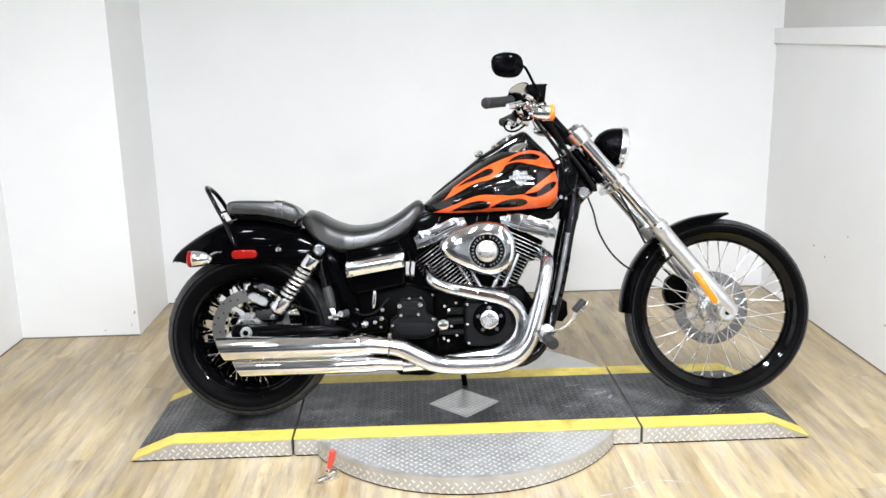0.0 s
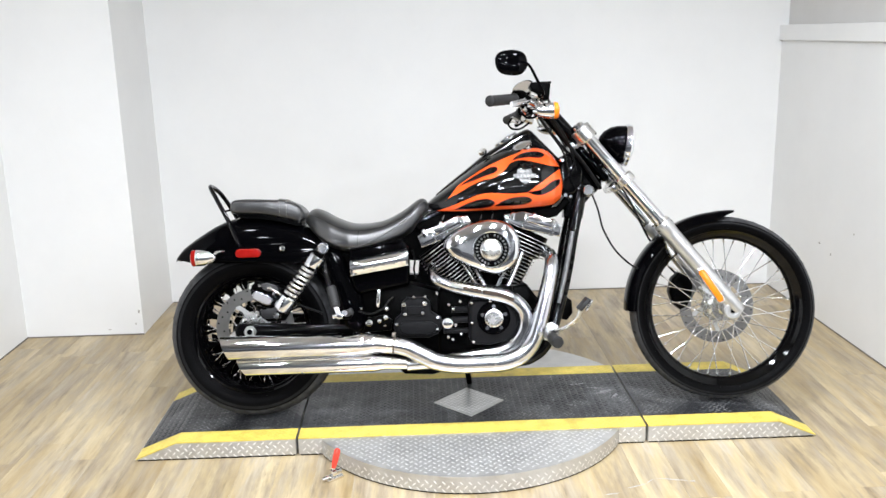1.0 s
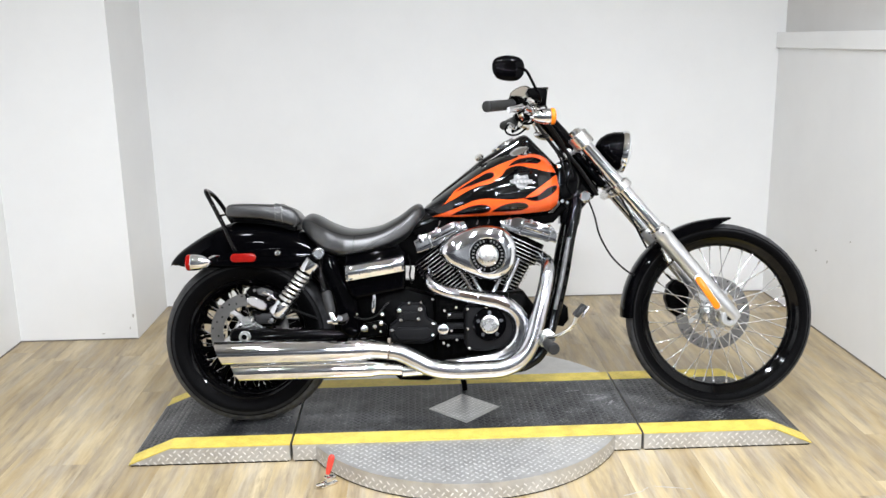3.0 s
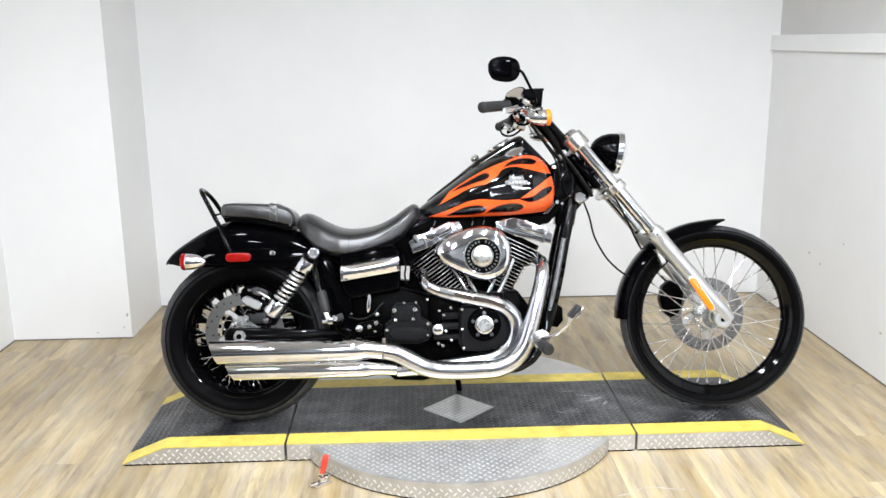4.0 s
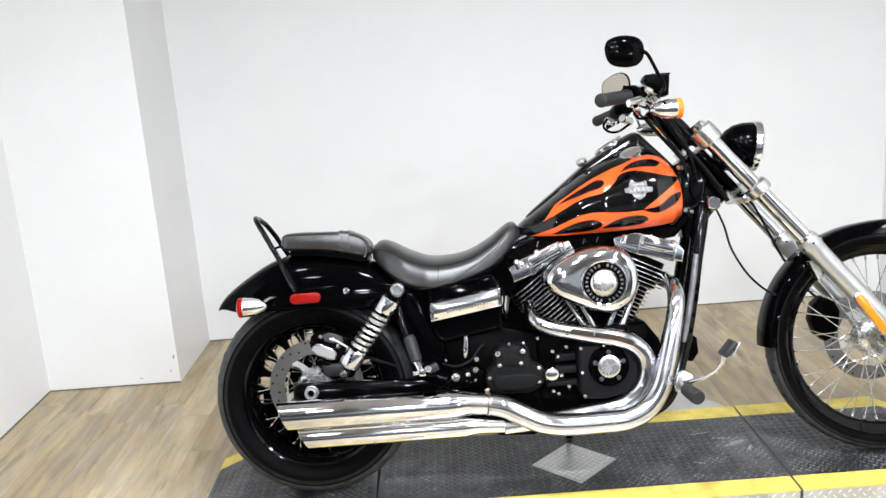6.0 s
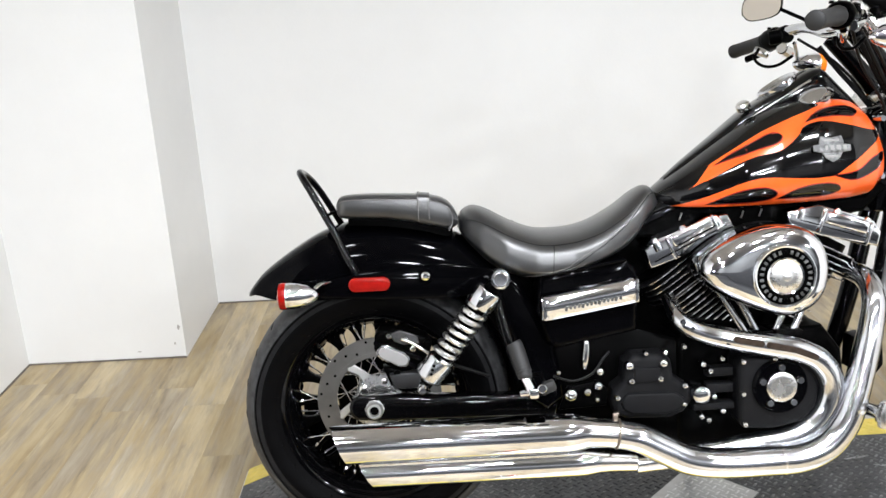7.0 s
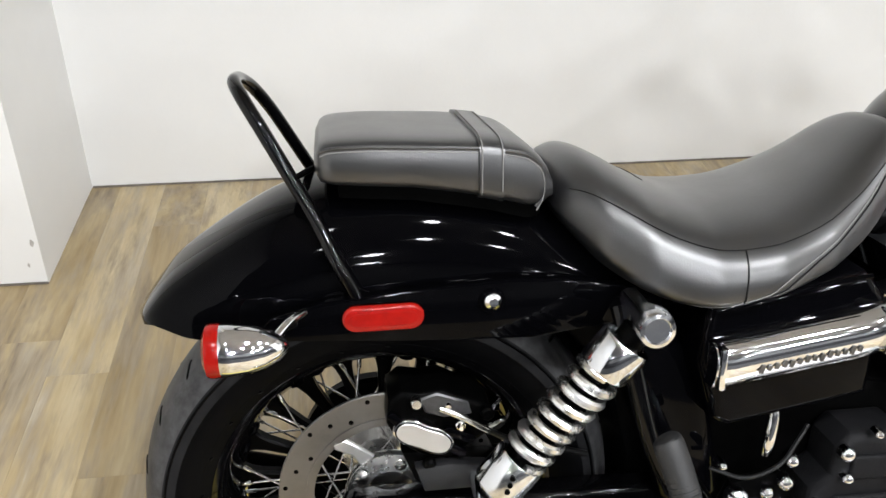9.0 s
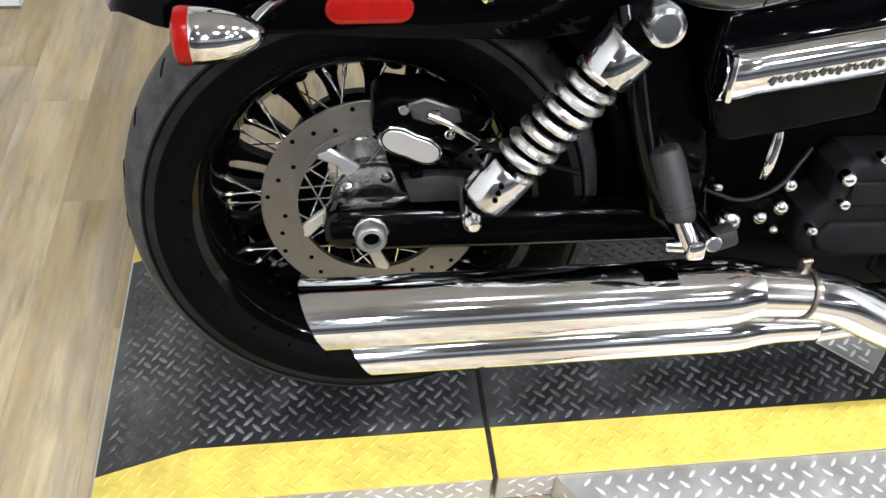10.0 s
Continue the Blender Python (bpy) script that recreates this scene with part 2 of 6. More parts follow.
def b_turned(profile, a, b, seg=32):
    """A profile of (radius, distance from a) turned round the line from a to b."""
    bm = b_lathe(profile, seg, "z")
    bmesh.ops.transform(bm, matrix=along(a, b), verts=bm.verts)
    return bm


def b_rod(a, b, r, seg=16, r2=None):
    d = (Vector(b) - Vector(a)).length
    r2 = r if r2 is None else r2
    c = min(r, r2) * 0.15
    return b_turned([(0, 0), (r - c, 0), (r, c), (r2, d - c), (r2 - c, d), (0, d)], a, b, seg)


def smooth_path(pts, steps=8):
    """A Catmull-Rom line through the points; a point may carry further values (radius) behind x, y, z."""
    p = [np.array(q, float) for q in pts]
    p = [2 * p[0] - p[1], *p, 2 * p[-1] - p[-2]]
    out = []
    for k in range(1, len(p) - 2):
        for s in range(steps):
            t = s / steps
            out.append(0.5 * (2 * p[k] + (p[k + 1] - p[k - 1]) * t + (2 * p[k - 1] - 5 * p[k] + 4 * p[k + 1] - p[k + 2]) * t * t + (3 * p[k] - p[k - 1] - 3 * p[k + 1] + p[k + 2]) * t**3))
    out.append(p[-2])
    return out


def b_tube(pts, r=0.01, seg=16, steps=8, caps=True, flat=1.0):
    """A tube along a smooth line; points of four values carry their own radius."""
    line = smooth_path(pts, steps) if steps > 1 else [np.array(q, float) for q in pts]
    bm = bmesh.new()
    rings = []
    up = None
    for k, q in enumerate(line):
        a, b = line[max(k - 1, 0)], line[min(k + 1, len(line) - 1)]
        d = Vector((b - a)[:3].tolist()).normalized()
        if up is None:
            up = Vector((0, 1, 0)) if abs(d.y) < 0.9 else Vector((0, 0, 1))
        up = (up - d * up.dot(d)).normalized()
        side = d.cross(up)
        rr = float(q[3]) if len(q) > 3 else r
        rings.append([bm.verts.new(Vector(q[:3].tolist()) + (up * (math.cos(u) * flat) + side * math.sin(u)) * rr) for u in (2 * math.pi * j / seg for j in range(seg))])
    for a, b in zip(rings, rings[1:]):
        for j in range(seg):
            bm.faces.new((a[j], a[(j + 1) % seg], b[(j + 1) % seg], b[j]))
    if caps:
        bm.faces.new(rings[0])
        bm.faces.new(list(reversed(rings[-1])))
    return bm


def b_rings(rings, cap=True, closed=True):
    """A skin over rings of points, each ring with the same count."""
    bm = bmesh.new()
    vs = [[bm.verts.new(p) for p in ring] for ring in rings]
    n = len(rings[0])
    for a, b in zip(vs, vs[1:]):
        for j in range(n if closed else n - 1):
            bm.faces.new((a[j], a[(j + 1) % n], b[(j + 1) % n], b[j]))
    if cap:
        bm.faces.new(vs[0])
        bm.faces.new(list(reversed(vs[-1])))
    return bm


def b_move(bm, m):
    bmesh.ops.transform(bm, matrix=m, verts=bm.verts)
    return bm


def interp(x, xs, ys):
    return float(np.interp(x, xs, ys))


def smooth_curve(pts, n=40):
    """Even samples of a smooth function through (x, value) points, as two arrays."""
    line = np.array(smooth_path(pts, 10))
    xs = np.linspace(line[0, 0], line[-1, 0], n)
    return xs, np.interp(xs, line[:, 0], line[:, 1])


# ---------------------------------------------------------------- room
# a white booth that opens towards the camera into a larger, added, unseen hall
X_LEFT, X_COL, X_RIGHT, Y_COL, Y_BACK, Y_OPEN, Y_REAR = -1.30, -0.735, 2.55, 1.07, 1.59, -1.7, -7.0
H_LEFT, H_RIGHT = -6.0, 7.5
T = 0.12


def setting(name, bm, material, label, category):
    return tagged(mesh_ob(name, bm, material, smooth=False), label, category, kind="structure")


setting("wall_north", b_box(X_COL, X_RIGHT + T, Y_BACK, Y_BACK + T, 0, CEILING), M_WALL, "plain white painted back wall", "wall")
wall_column = setting("wall_column", b_box(X_LEFT - T, X_COL, Y_COL, Y_BACK + T, 0, CEILING), M_WALL, "white boxed-out wall corner beside the back wall", "wall")
setting("wall_west", b_box(X_LEFT - T, X_LEFT, Y_OPEN, Y_COL, 0, CEILING), M_WALL, "plain white painted side wall", "wall")
wall_east = setting("wall_east", b_box(X_RIGHT, X_RIGHT + T, Y_OPEN, Y_BACK, 0, 1.36), M_WALL, "plain white painted side wall below a rail", "wall")
setting("wall_east_upper", b_box(X_RIGHT + 0.03, X_RIGHT + T, Y_OPEN, Y_BACK, 1.36, CEILING), M_UPPER, "grey painted upper side wall above a rail", "wall")
setting("wall_hall_west", b_box(H_LEFT, X_LEFT - T, Y_OPEN, Y_OPEN + T, 0, CEILING), M_HALLWALL, "plain dark grey hall wall", "wall")
setting("wall_hall_east", b_box(X_RIGHT + T, H_RIGHT, Y_OPEN, Y_OPEN + T, 0, CEILING), M_HALLWALL, "plain dark grey hall wall", "wall")
setting("wall_far_west", b_box(H_LEFT - T, H_LEFT, Y_REAR, Y_OPEN + T, 0, CEILING), M_HALLWALL, "plain dark grey hall wall", "wall")
setting("wall_far_east", b_box(H_RIGHT, H_RIGHT + T, Y_REAR, Y_OPEN + T, 0, CEILING), M_HALLWALL, "plain dark grey hall wall", "wall")
setting("wall_south", b_box(H_LEFT - T, H_RIGHT + T, Y_REAR - T, Y_REAR, 0, CEILING), M_HALLWALL, "plain dark grey hall wall", "wall")
setting("ceiling", b_box(H_LEFT - T, H_RIGHT + T, Y_REAR - T, Y_BACK + T, CEILING, CEILING + T), M_CEIL, "plain pale grey-beige ceiling", "ceiling")
setting("trim", b_box(X_RIGHT - 0.016, X_RIGHT + 0.028, Y_OPEN, Y_BACK - 0.002, 1.322, 1.40, 0.003), M_TRIM, "white painted rail board along the side wall", "trim")

# unseen dark panels, added so that the chrome reflects a dark band
setting("trim_dark_south", b_box(H_LEFT, H_RIGHT, Y_REAR, Y_REAR + 0.02, 0, 1.1), M_DARKWALL, "dark panel added on the unseen hall wall for dark chrome reflections", "trim")
setting("trim_dark_east", b_box(H_RIGHT - 0.02, H_RIGHT, Y_REAR + 0.02, Y_OPEN, 0, 1.1), M_DARKWALL, "dark panel added on the unseen hall wall for dark chrome reflections", "trim")
setting("trim_dark_west", b_box(H_LEFT, H_LEFT + 0.02, Y_REAR + 0.02, Y_OPEN, 0, 1.1), M_DARKWALL, "dark panel added on the unseen hall wall for dark chrome reflections", "trim")
M_JOINT = mat("joint_dark", (0.16, 0.14, 0.12), 0.8, vary=0.4, scale=20)
for name, box in (("trim_foot_east", (X_RIGHT - 0.004, X_RIGHT, Y_OPEN, Y_BACK)), ("trim_foot_north", (X_COL + 0.004, X_RIGHT - 0.004, Y_BACK - 0.004, Y_BACK)), ("trim_foot_column", (X_LEFT + 0.004, X_COL, Y_COL - 0.004, Y_COL)), ("trim_foot_west", (X_LEFT, X_LEFT + 0.004, Y_OPEN, Y_COL))):
    setting(name, b_box(*box, 0.0, 0.005), M_JOINT, "thin dark joint along the foot of the wall", "trim")

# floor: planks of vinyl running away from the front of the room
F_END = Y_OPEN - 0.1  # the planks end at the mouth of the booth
# unseen hall floor, added dark to put dark bands into the chrome
setting("floor_hall", b_join(b_box(H_LEFT - T, H_RIGHT + T, Y_REAR - T, F_END, -0.1, -0.001), b_box(H_LEFT - T, X_LEFT - T, F_END, Y_OPEN + T, -0.1, -0.001), b_box(X_RIGHT + T, H_RIGHT + T, F_END, Y_OPEN + T, -0.1, -0.001)), M_HALLFLOOR, "unseen hall floor, added dark for the chrome's dark reflections", "floor")
floor = setting("floor", b_box(X_LEFT - T, X_RIGHT + T, F_END, Y_BACK + T, -0.1, -0.004), M_SUB, "pale oak vinyl plank floor", "floor")

# small marks on walls and floor
M_SCUFF = mat("grey_scuff", (0.42, 0.4, 0.37), 0.7, vary=0.2, scale=60)


def b_blot(w, h, seed, n=14):
    """A thin ragged patch in the x-y plane."""
    r = random.Random(seed)
    pts = [(w * r.uniform(0.55, 1.0) * math.cos(2 * math.pi * k / n), h * r.uniform(0.55, 1.0) * math.sin(2 * math.pi * k / n)) for k in range(n)]
    bm = bmesh.new()
    lo, hi = [bm.verts.new((x, y, 0)) for x, y in pts], [bm.verts.new((x, y, 0.0006)) for x, y in pts]
    bm.faces.new(hi)
    for k in range(n):
        bm.faces.new((lo[k], lo[(k + 1) % n], hi[(k + 1) % n], hi[k]))
    return bm


for k, (x, z, w, h) in enumerate(((-0.75, 0.118, 0.006, 0.012), (-0.77, 0.055, 0.004, 0.008), (-0.9, 0.03, 0.01, 0.003))):
    part("scuff", b_move(b_blot(w, h, k), pose(x, Y_COL, z, 90, 0, 0)), M_SCUFF, wall_column, "small grey scuff", smooth=False)
for k, (y, z, w, h) in enumerate(((0.99, 0.375, 0.012, 0.006), (0.868, 0.349, 0.007, 0.01), (1.143, 0.147, 0.01, 0.005), (0.67, 0.49, 0.006, 0.006), (0.3, 0.2, 0.014, 0.004))):
    part("scuff", b_move(b_blot(w, h, 20 + k), pose(X_RIGHT, y, z, 90, 0, -90)), M_SCUFF, wall_east, "small grey scuff", smooth=False)
for k, (x, y, w, h, a) in enumerate(((1.41, -0.545, 0.055, 0.0035, -14), (1.29, -0.576, 0.045, 0.003, 20), (1.335, -0.55, 0.02, 0.0025, 40), (1.47, -0.56, 0.012, 0.004, 0), (1.2, -0.62, 0.03, 0.004, 10))):
    part("scuff", b_move(b_blot(w, h, 40 + k), pose(x, y, 0.0, 0, 0, a)), M_SCUFF, floor, "torn grey scuff in the vinyl", smooth=False)

# ceiling lamps: the booth's are seen in paint and chrome, the hall's added


def ceiling_lamp(size):
    ob = tagged(new("ceiling_lamp"), "round white ceiling lamp housing hung below the ceiling", "lamp", "ceiling lamps")
    r = size / 2
    part("housing", b_lathe([(r + 0.004, -0.004), (r + 0.02, -0.004), (r + 0.024, 0.004), (r + 0.016, 0.05), (0, 0.052), (0, 0.046), (r + 0.01, 0.044), (r + 0.004, 0.002), (r + 0.004, -0.004)], 28, "z"), M_TRIM, ob)
    return ob


made = {}
for lx, ly, size in LAMPS:
    where = pose(lx, ly, CEILING - 0.055)
    if size in made:
        copy_thing(made[size], where)
    else:
        made[size] = ceiling_lamp(size)
        made[size].matrix_basis = where

# ---------------------------------------------------------------- turning platform
PH = 0.062
PL = (-0.37, -0.225, 0.186, 1.393, 1.855, 1.99)
PY = 0.286
DISC_X, DISC_Y, DISC_R = 0.783, -0.01, 0.583
platform = tagged(new("display_platform"), "low aluminium tread plate platform with black mat and yellow edges", "platform")


def top(x):
    return interp(x, PL[0:2] + PL[4:6], (0.004, PH, PH, 0.004))


def b_strip(x0, x1, y0, y1, lift, thick):
    """A sheet that follows the platform's top."""
    xs = [x0] + [x for x in (PL[1], PL[4]) if x0 < x < x1] + [x1]
    return b_rings([[(x, y0, top(x) + lift), (x, y1, top(x) + lift), (x, y1, top(x) + lift + thick), (x, y0, top(x) + lift + thick)] for x in xs])


def bars(name, spots, place, length, width, height, material, parent, label):
    """Raised lens-shaped tread bars; place(u, v, h) gives the point at height h over the surface."""
    vs, fs = [], []
    for u, v, a in spots:
        c, s = math.cos(a), math.sin(a)
        k = len(vs)
        for du, dv, h in ((-1, 0, 0), (-0.45, -1, 0), (0.45, -1, 0), (1, 0, 0), (0.45, 1, 0), (-0.45, 1, 0), (-0.55, 0, 1), (0.55, 0, 1)):
            p, q = du * length / 2, dv * width / 2
            vs.append(place(u + p * c - q * s, v + p * s + q * c, h * height))
        fs += [(k, k + 1, k + 6), (k + 1, k + 2, k + 7, k + 6), (k + 2, k + 3, k + 7), (k + 3, k + 4, k + 7), (k + 4, k + 5, k + 6, k + 7), (k + 5, k, k + 6)]
    me = bpy.data.meshes.new(name)
    me.from_pydata([tuple(p) for p in vs], [], fs)
    me.materials.append(material)
    for p in me.polygons:
        p.use_smooth = True
    ob = new(name, me)
    ob.parent = parent
    return tagged(ob, label, kind="stuff")


def grid_spots(u0, u1, v0, v1, step, inside=lambda u, v: True):
    """Places and turns of tread bars in a weave that stands at 45 degrees to the sheet's edges."""
    out = []
    h = step * math.sqrt(0.5)
    for i in range(int((u1 - u0) / h)):
        for j in range(int((v1 - v0) / h)):
            u, v = u0 + (i + 0.5) * h, v0 + (j + 0.5) * h
            if (i + j) % 2 == 0 and inside(u, v):
                out.append((u, v, radians(45 if i % 2 else -45) + random.uniform(-0.05, 0.05)))
    return out


GAP = 0.004
left_ramp = part("ramp", b_prism([(PL[0], 0.005), (PL[2] - GAP, 0.005), (PL[2] - GAP, PH), (PL[1], PH)], -PY, PY, 0.002, 1), M_PLATE, platform, smooth=False)
deck = part("deck", b_box(PL[2] + GAP, PL[3] - GAP, -PY, PY, 0.005, PH, 0.002, 1), M_PLATE, platform, smooth=False)
right_ramp = part("ramp", b_prism([(PL[3] + GAP, 0.005), (PL[5], 0.005), (PL[4], PH), (PL[3] + GAP, PH)], -PY, PY, 0.002, 1), M_PLATE, platform, smooth=False)
for owner, x0, x1 in ((left_ramp, PL[0] + 0.004, PL[2] - GAP), (deck, PL[2] + GAP, PL[3] - GAP), (right_ramp, PL[3] + GAP, PL[5] - 0.004)):
    # inset black sheet that draws the shadow line below the plates
    part("shadow_sheet", b_box(x0 + 0.006, x1 - 0.006, -PY + 0.004, PY - 0.004, 0.0, 0.006), M_BLACKSAT, owner, "black base sheet drawn as the shadow line under the plate", smooth=False)
    part("rubber_mat", b_strip(x0, x1, -0.206, 0.206, 0.0005, 0.003), M_MAT, owner, "scuffed black ribbed rubber", smooth=False)
    for y0, y1 in ((-PY - 0.001, -0.207), (0.207, PY + 0.001)):
        part("edge_strip", b_strip(x0, x1, y0, y1, 0.0005, 0.0035), M_YELLOW, owner, "scuffed yellow safety strip", smooth=False)
    keep = lambda u, v, a=x0 + 0.014, b=x1 - 0.014: a < u < b and abs(abs(v) - 0.2065) > 0.008 and not (abs(u - 0.792) + abs(v + 0.03) < 0.135)
    spots = grid_spots(x0, x1, -PY, PY, 0.0175, keep)
    on_top = lambda u, v, h: (u, v, top(u) + 0.0036 + h)
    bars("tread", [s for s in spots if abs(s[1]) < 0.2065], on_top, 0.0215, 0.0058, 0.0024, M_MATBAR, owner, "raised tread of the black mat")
    bars("tread", [s for s in spots if abs(s[1]) > 0.2065], on_top, 0.0215, 0.0058, 0.002, M_YELLOW, owner, "raised tread of the yellow strips")
    side = grid_spots(x0, x1, 0.003, PH - 0.002, 0.0195, lambda u, v, a=x0, b=x1: a + 0.012 < u < b - 0.012 and v < top(u) - 0.009)
    bars("tread", side, lambda u, v, h: (u, -PY - h, v), 0.0175, 0.0042, 0.0014, M_PLATEBAR, owner, "bright raised bars of tread plate")

# bare tread plate lozenge let into the mat
lozenge = [(0.660, -0.03), (0.792, -0.162), (0.924, -0.03), (0.792, 0.102)]
bm = bmesh.new()
lo = [bm.verts.new((x, y, PH + 0.002)) for x, y in lozenge]
hi = [bm.verts.new((x * 0.985 + 0.792 * 0.015, y * 0.985 - 0.03 * 0.015, PH + 0.0062)) for x, y in lozenge]
bm.faces.new(hi)
bm.faces.new(list(reversed(lo)))
for k in range(4):
    bm.faces.new((lo[k], lo[(k + 1) % 4], hi[(k + 1) % 4], hi[k]))
part("inlay", bm, M_PLATE, deck, "bare metal lozenge let into the mat", smooth=False)
bars("tread", grid_spots(0.66, 0.925, -0.165, 0.105, 0.0172, lambda u, v: abs(u - 0.792) + abs(v + 0.03) < 0.115), lambda u, v, h: (u, v, PH + 0.0062 + h), 0.021, 0.005, 0.0014, M_PLATEBAR, deck, "bright raised bars")

M_MATSCUFF = mat("pale_rubber_scuff", (0.2, 0.2, 0.2), 0.6, vary=0.5, scale=70)
for k, (x, y, w, h, a) in enumerate(((1.31, 0.02, 0.05, 0.012, 25), (1.27, 0.06, 0.03, 0.006, -15), (1.34, -0.02, 0.022, 0.008, 60), (1.22, 0.1, 0.04, 0.005, 10), (1.16, -0.09, 0.028, 0.004, -30), (0.12, -0.07, 0.022, 0.007, 20), (0.05, -0.12, 0.016, 0.006, -40), (0.36, -0.13, 0.014, 0.004, 35), (-0.1, -0.05, 0.018, 0.004, 15))):
    owner = left_ramp if x < PL[2] else deck
    part("scuff", b_move(b_blot(w, h, 60 + k, 22), pose(x, y, PH + 0.0037, 0, 0, a)), M_MATSCUFF, owner, "pale scuff on the mat", smooth=False)

# the round turntable, of which two segments stand out in front and behind


def b_segment(r, sign, z0, z1):
    y_cut = sign * (PY + 0.002)
    a0 = math.asin((y_cut - DISC_Y) / r)
    a1 = sign * math.pi - a0
    n = 64
    pts = [(DISC_X + r * math.cos(a0 + (a1 - a0) * k / n), DISC_Y + r * math.sin(a0 + (a1 - a0) * k / n)) for k in range(n + 1)]
    bm = bmesh.new()
    lo = [bm.verts.new((x, y, z0)) for x, y in pts]
    hi = [bm.verts.new((x, y, z1)) for x, y in pts]
    bm.faces.new(hi)
    bm.faces.new(list(reversed(lo)))
    for k in range(len(pts)):
        j = (k + 1) % len(pts)
        bm.faces.new((lo[k], lo[j], hi[j], hi[k]))
    return bm


disc = part("turntable", b_segment(DISC_R, -1, 0.006, PH - 0.001), M_PLATE, platform, "scuffed aluminium tread plate", smooth=False)
# black sheet for the shadow line below the turntable's edge
part("shadow_sheet", b_segment(DISC_R - 0.004, -1, 0.0, 0.007), M_BLACKSAT, disc, "black base sheet drawn as the shadow line under the plate", smooth=False)
in_disc = lambda u, v: (u - DISC_X) ** 2 + (v - DISC_Y) ** 2 < (DISC_R - 0.015) ** 2 and v < -PY - 0.012
bars("tread", grid_spots(0.2, 1.38, -0.62, -PY, 0.021, in_disc), lambda u, v, h: (u, v, PH - 0.001 + h), 0.0175, 0.005, 0.0013, M_PLATEBAR, disc, "bright raised bars")
A0 = math.asin((-PY - DISC_Y) / DISC_R)
rim_spots = grid_spots((-math.pi - A0) * DISC_R + 0.02, A0 * DISC_R - 0.02, 0.004, PH - 0.004, 0.0195, lambda u, v: v < PH - 0.01)
bars("tread", rim_spots, lambda u, v, h: (DISC_X + (DISC_R + h) * math.cos(u / DISC_R), DISC_Y + (DISC_R + h) * math.sin(u / DISC_R), v), 0.0175, 0.0042, 0.0014, M_PLATEBAR, disc, "bright raised bars")
part("turntable", b_segment(0.69, 1, 0.0, 0.045), M_PLATE, platform, "scuffed aluminium plate", smooth=False)

# toggle clamp with a red handle on the turntable's edge
clamp = tagged(new("toggle_clamp"), "small steel toggle clamp with a red plastic handle", "clamp")
clamp.matrix_basis = pose(0.325, -0.455, 0, 0, 0, 38) @ Matrix.Scale(0.92, 4)
part("base", b_join(b_box(-0.035, 0.03, -0.018, 0.018, 0.0, 0.012, 0.003), b_box(-0.012, 0.028, -0.012, 0.012, 0.012, 0.034, 0.004), b_rod((-0.05, 0, 0.012), (-0.02, 0, 0.012), 0.007)), M_CHROME2, clamp, "bright steel base")
part("link", b_join(b_rod((0.012, -0.016, 0.026), (0.012, 0.016, 0.026), 0.006), b_rod((0.0, 0, 0.022), (0.0, 0, 0.05), 0.006)), M_CHROME2, clamp, "bright steel link")
part("handle", b_tube([(0.0, 0, 0.042, 0.0075), (0.006, 0, 0.06, 0.01), (0.014, 0, 0.085, 0.0115), (0.02, 0, 0.102, 0.0105), (0.022, 0, 0.108, 0.005)], seg=14, steps=5), mat("red_plastic", (0.75, 0.05, 0.03), 0.35, vary=0.1, scale=30), clamp, "red plastic handle")

# ---------------------------------------------------------------- motorcycle
# x runs to the front, y to the bike's left, z up from the rear tyre's contact; it leans on its stand.
LEAN = pose(0, -0.085, 0.066, -11.5, 0, 0)
FRONT = LEAN.inverted() @ pose(1.724, -0.02, 0.398, -12.5, 0, -4)
bike = tagged(new("motorcycle"), "gloss black chrome cruiser motorcycle with orange tank flames, leaning parked", "motorcycle")
bike.matrix_basis = LEAN


def bp(name, bm, material, label="", parent=None, smooth=True):
    """A part of the motorcycle in its own axes."""
    return part(name, bm, material, bike if parent is None else parent, label, smooth)


def fp(name, bm, material, label="", parent=None, smooth=True):
    """A part of the steered front end: axes from the front wheel's centre."""
    return part(name, b_move(bm, FRONT), material, bike if parent is None else parent, label, smooth)


def ring_holes(r, n, hole, y, t, turn=0.0):
    return b_join(*[b_lathe([(0, -t), (hole, -t), (hole, t), (0, t)], 10, "y", (r * math.cos(a), y, r * math.sin(a))) for a in (2 * math.pi * k / n + turn for k in range(n))])


def grooves(prof, half, n):
    """Slanted tread cuts of a tyre, sunk into its crown."""
    ys, rs = [-y for r, y in prof], [r for r, y in prof]
    bms = []
    for k in range(n):
        for side in (-1, 1):
            a = 2 * math.pi * (k + (0.5 if side > 0 else 0)) / n
            line = []
            for s in range(8):
                w = 0.3 + 0.6 * s / 7
                aa = a + 0.12 * (w - 0.3)
                rr = interp(half * w, sorted(ys), [r for y, r in sorted(zip(ys, rs))]) - 0.0012
                line.append((rr * math.cos(aa), side * half * w, rr * math.sin(aa)))
            bms.append(b_tube(line, 0.0026, 5, 1))
    return b_join(*bms)


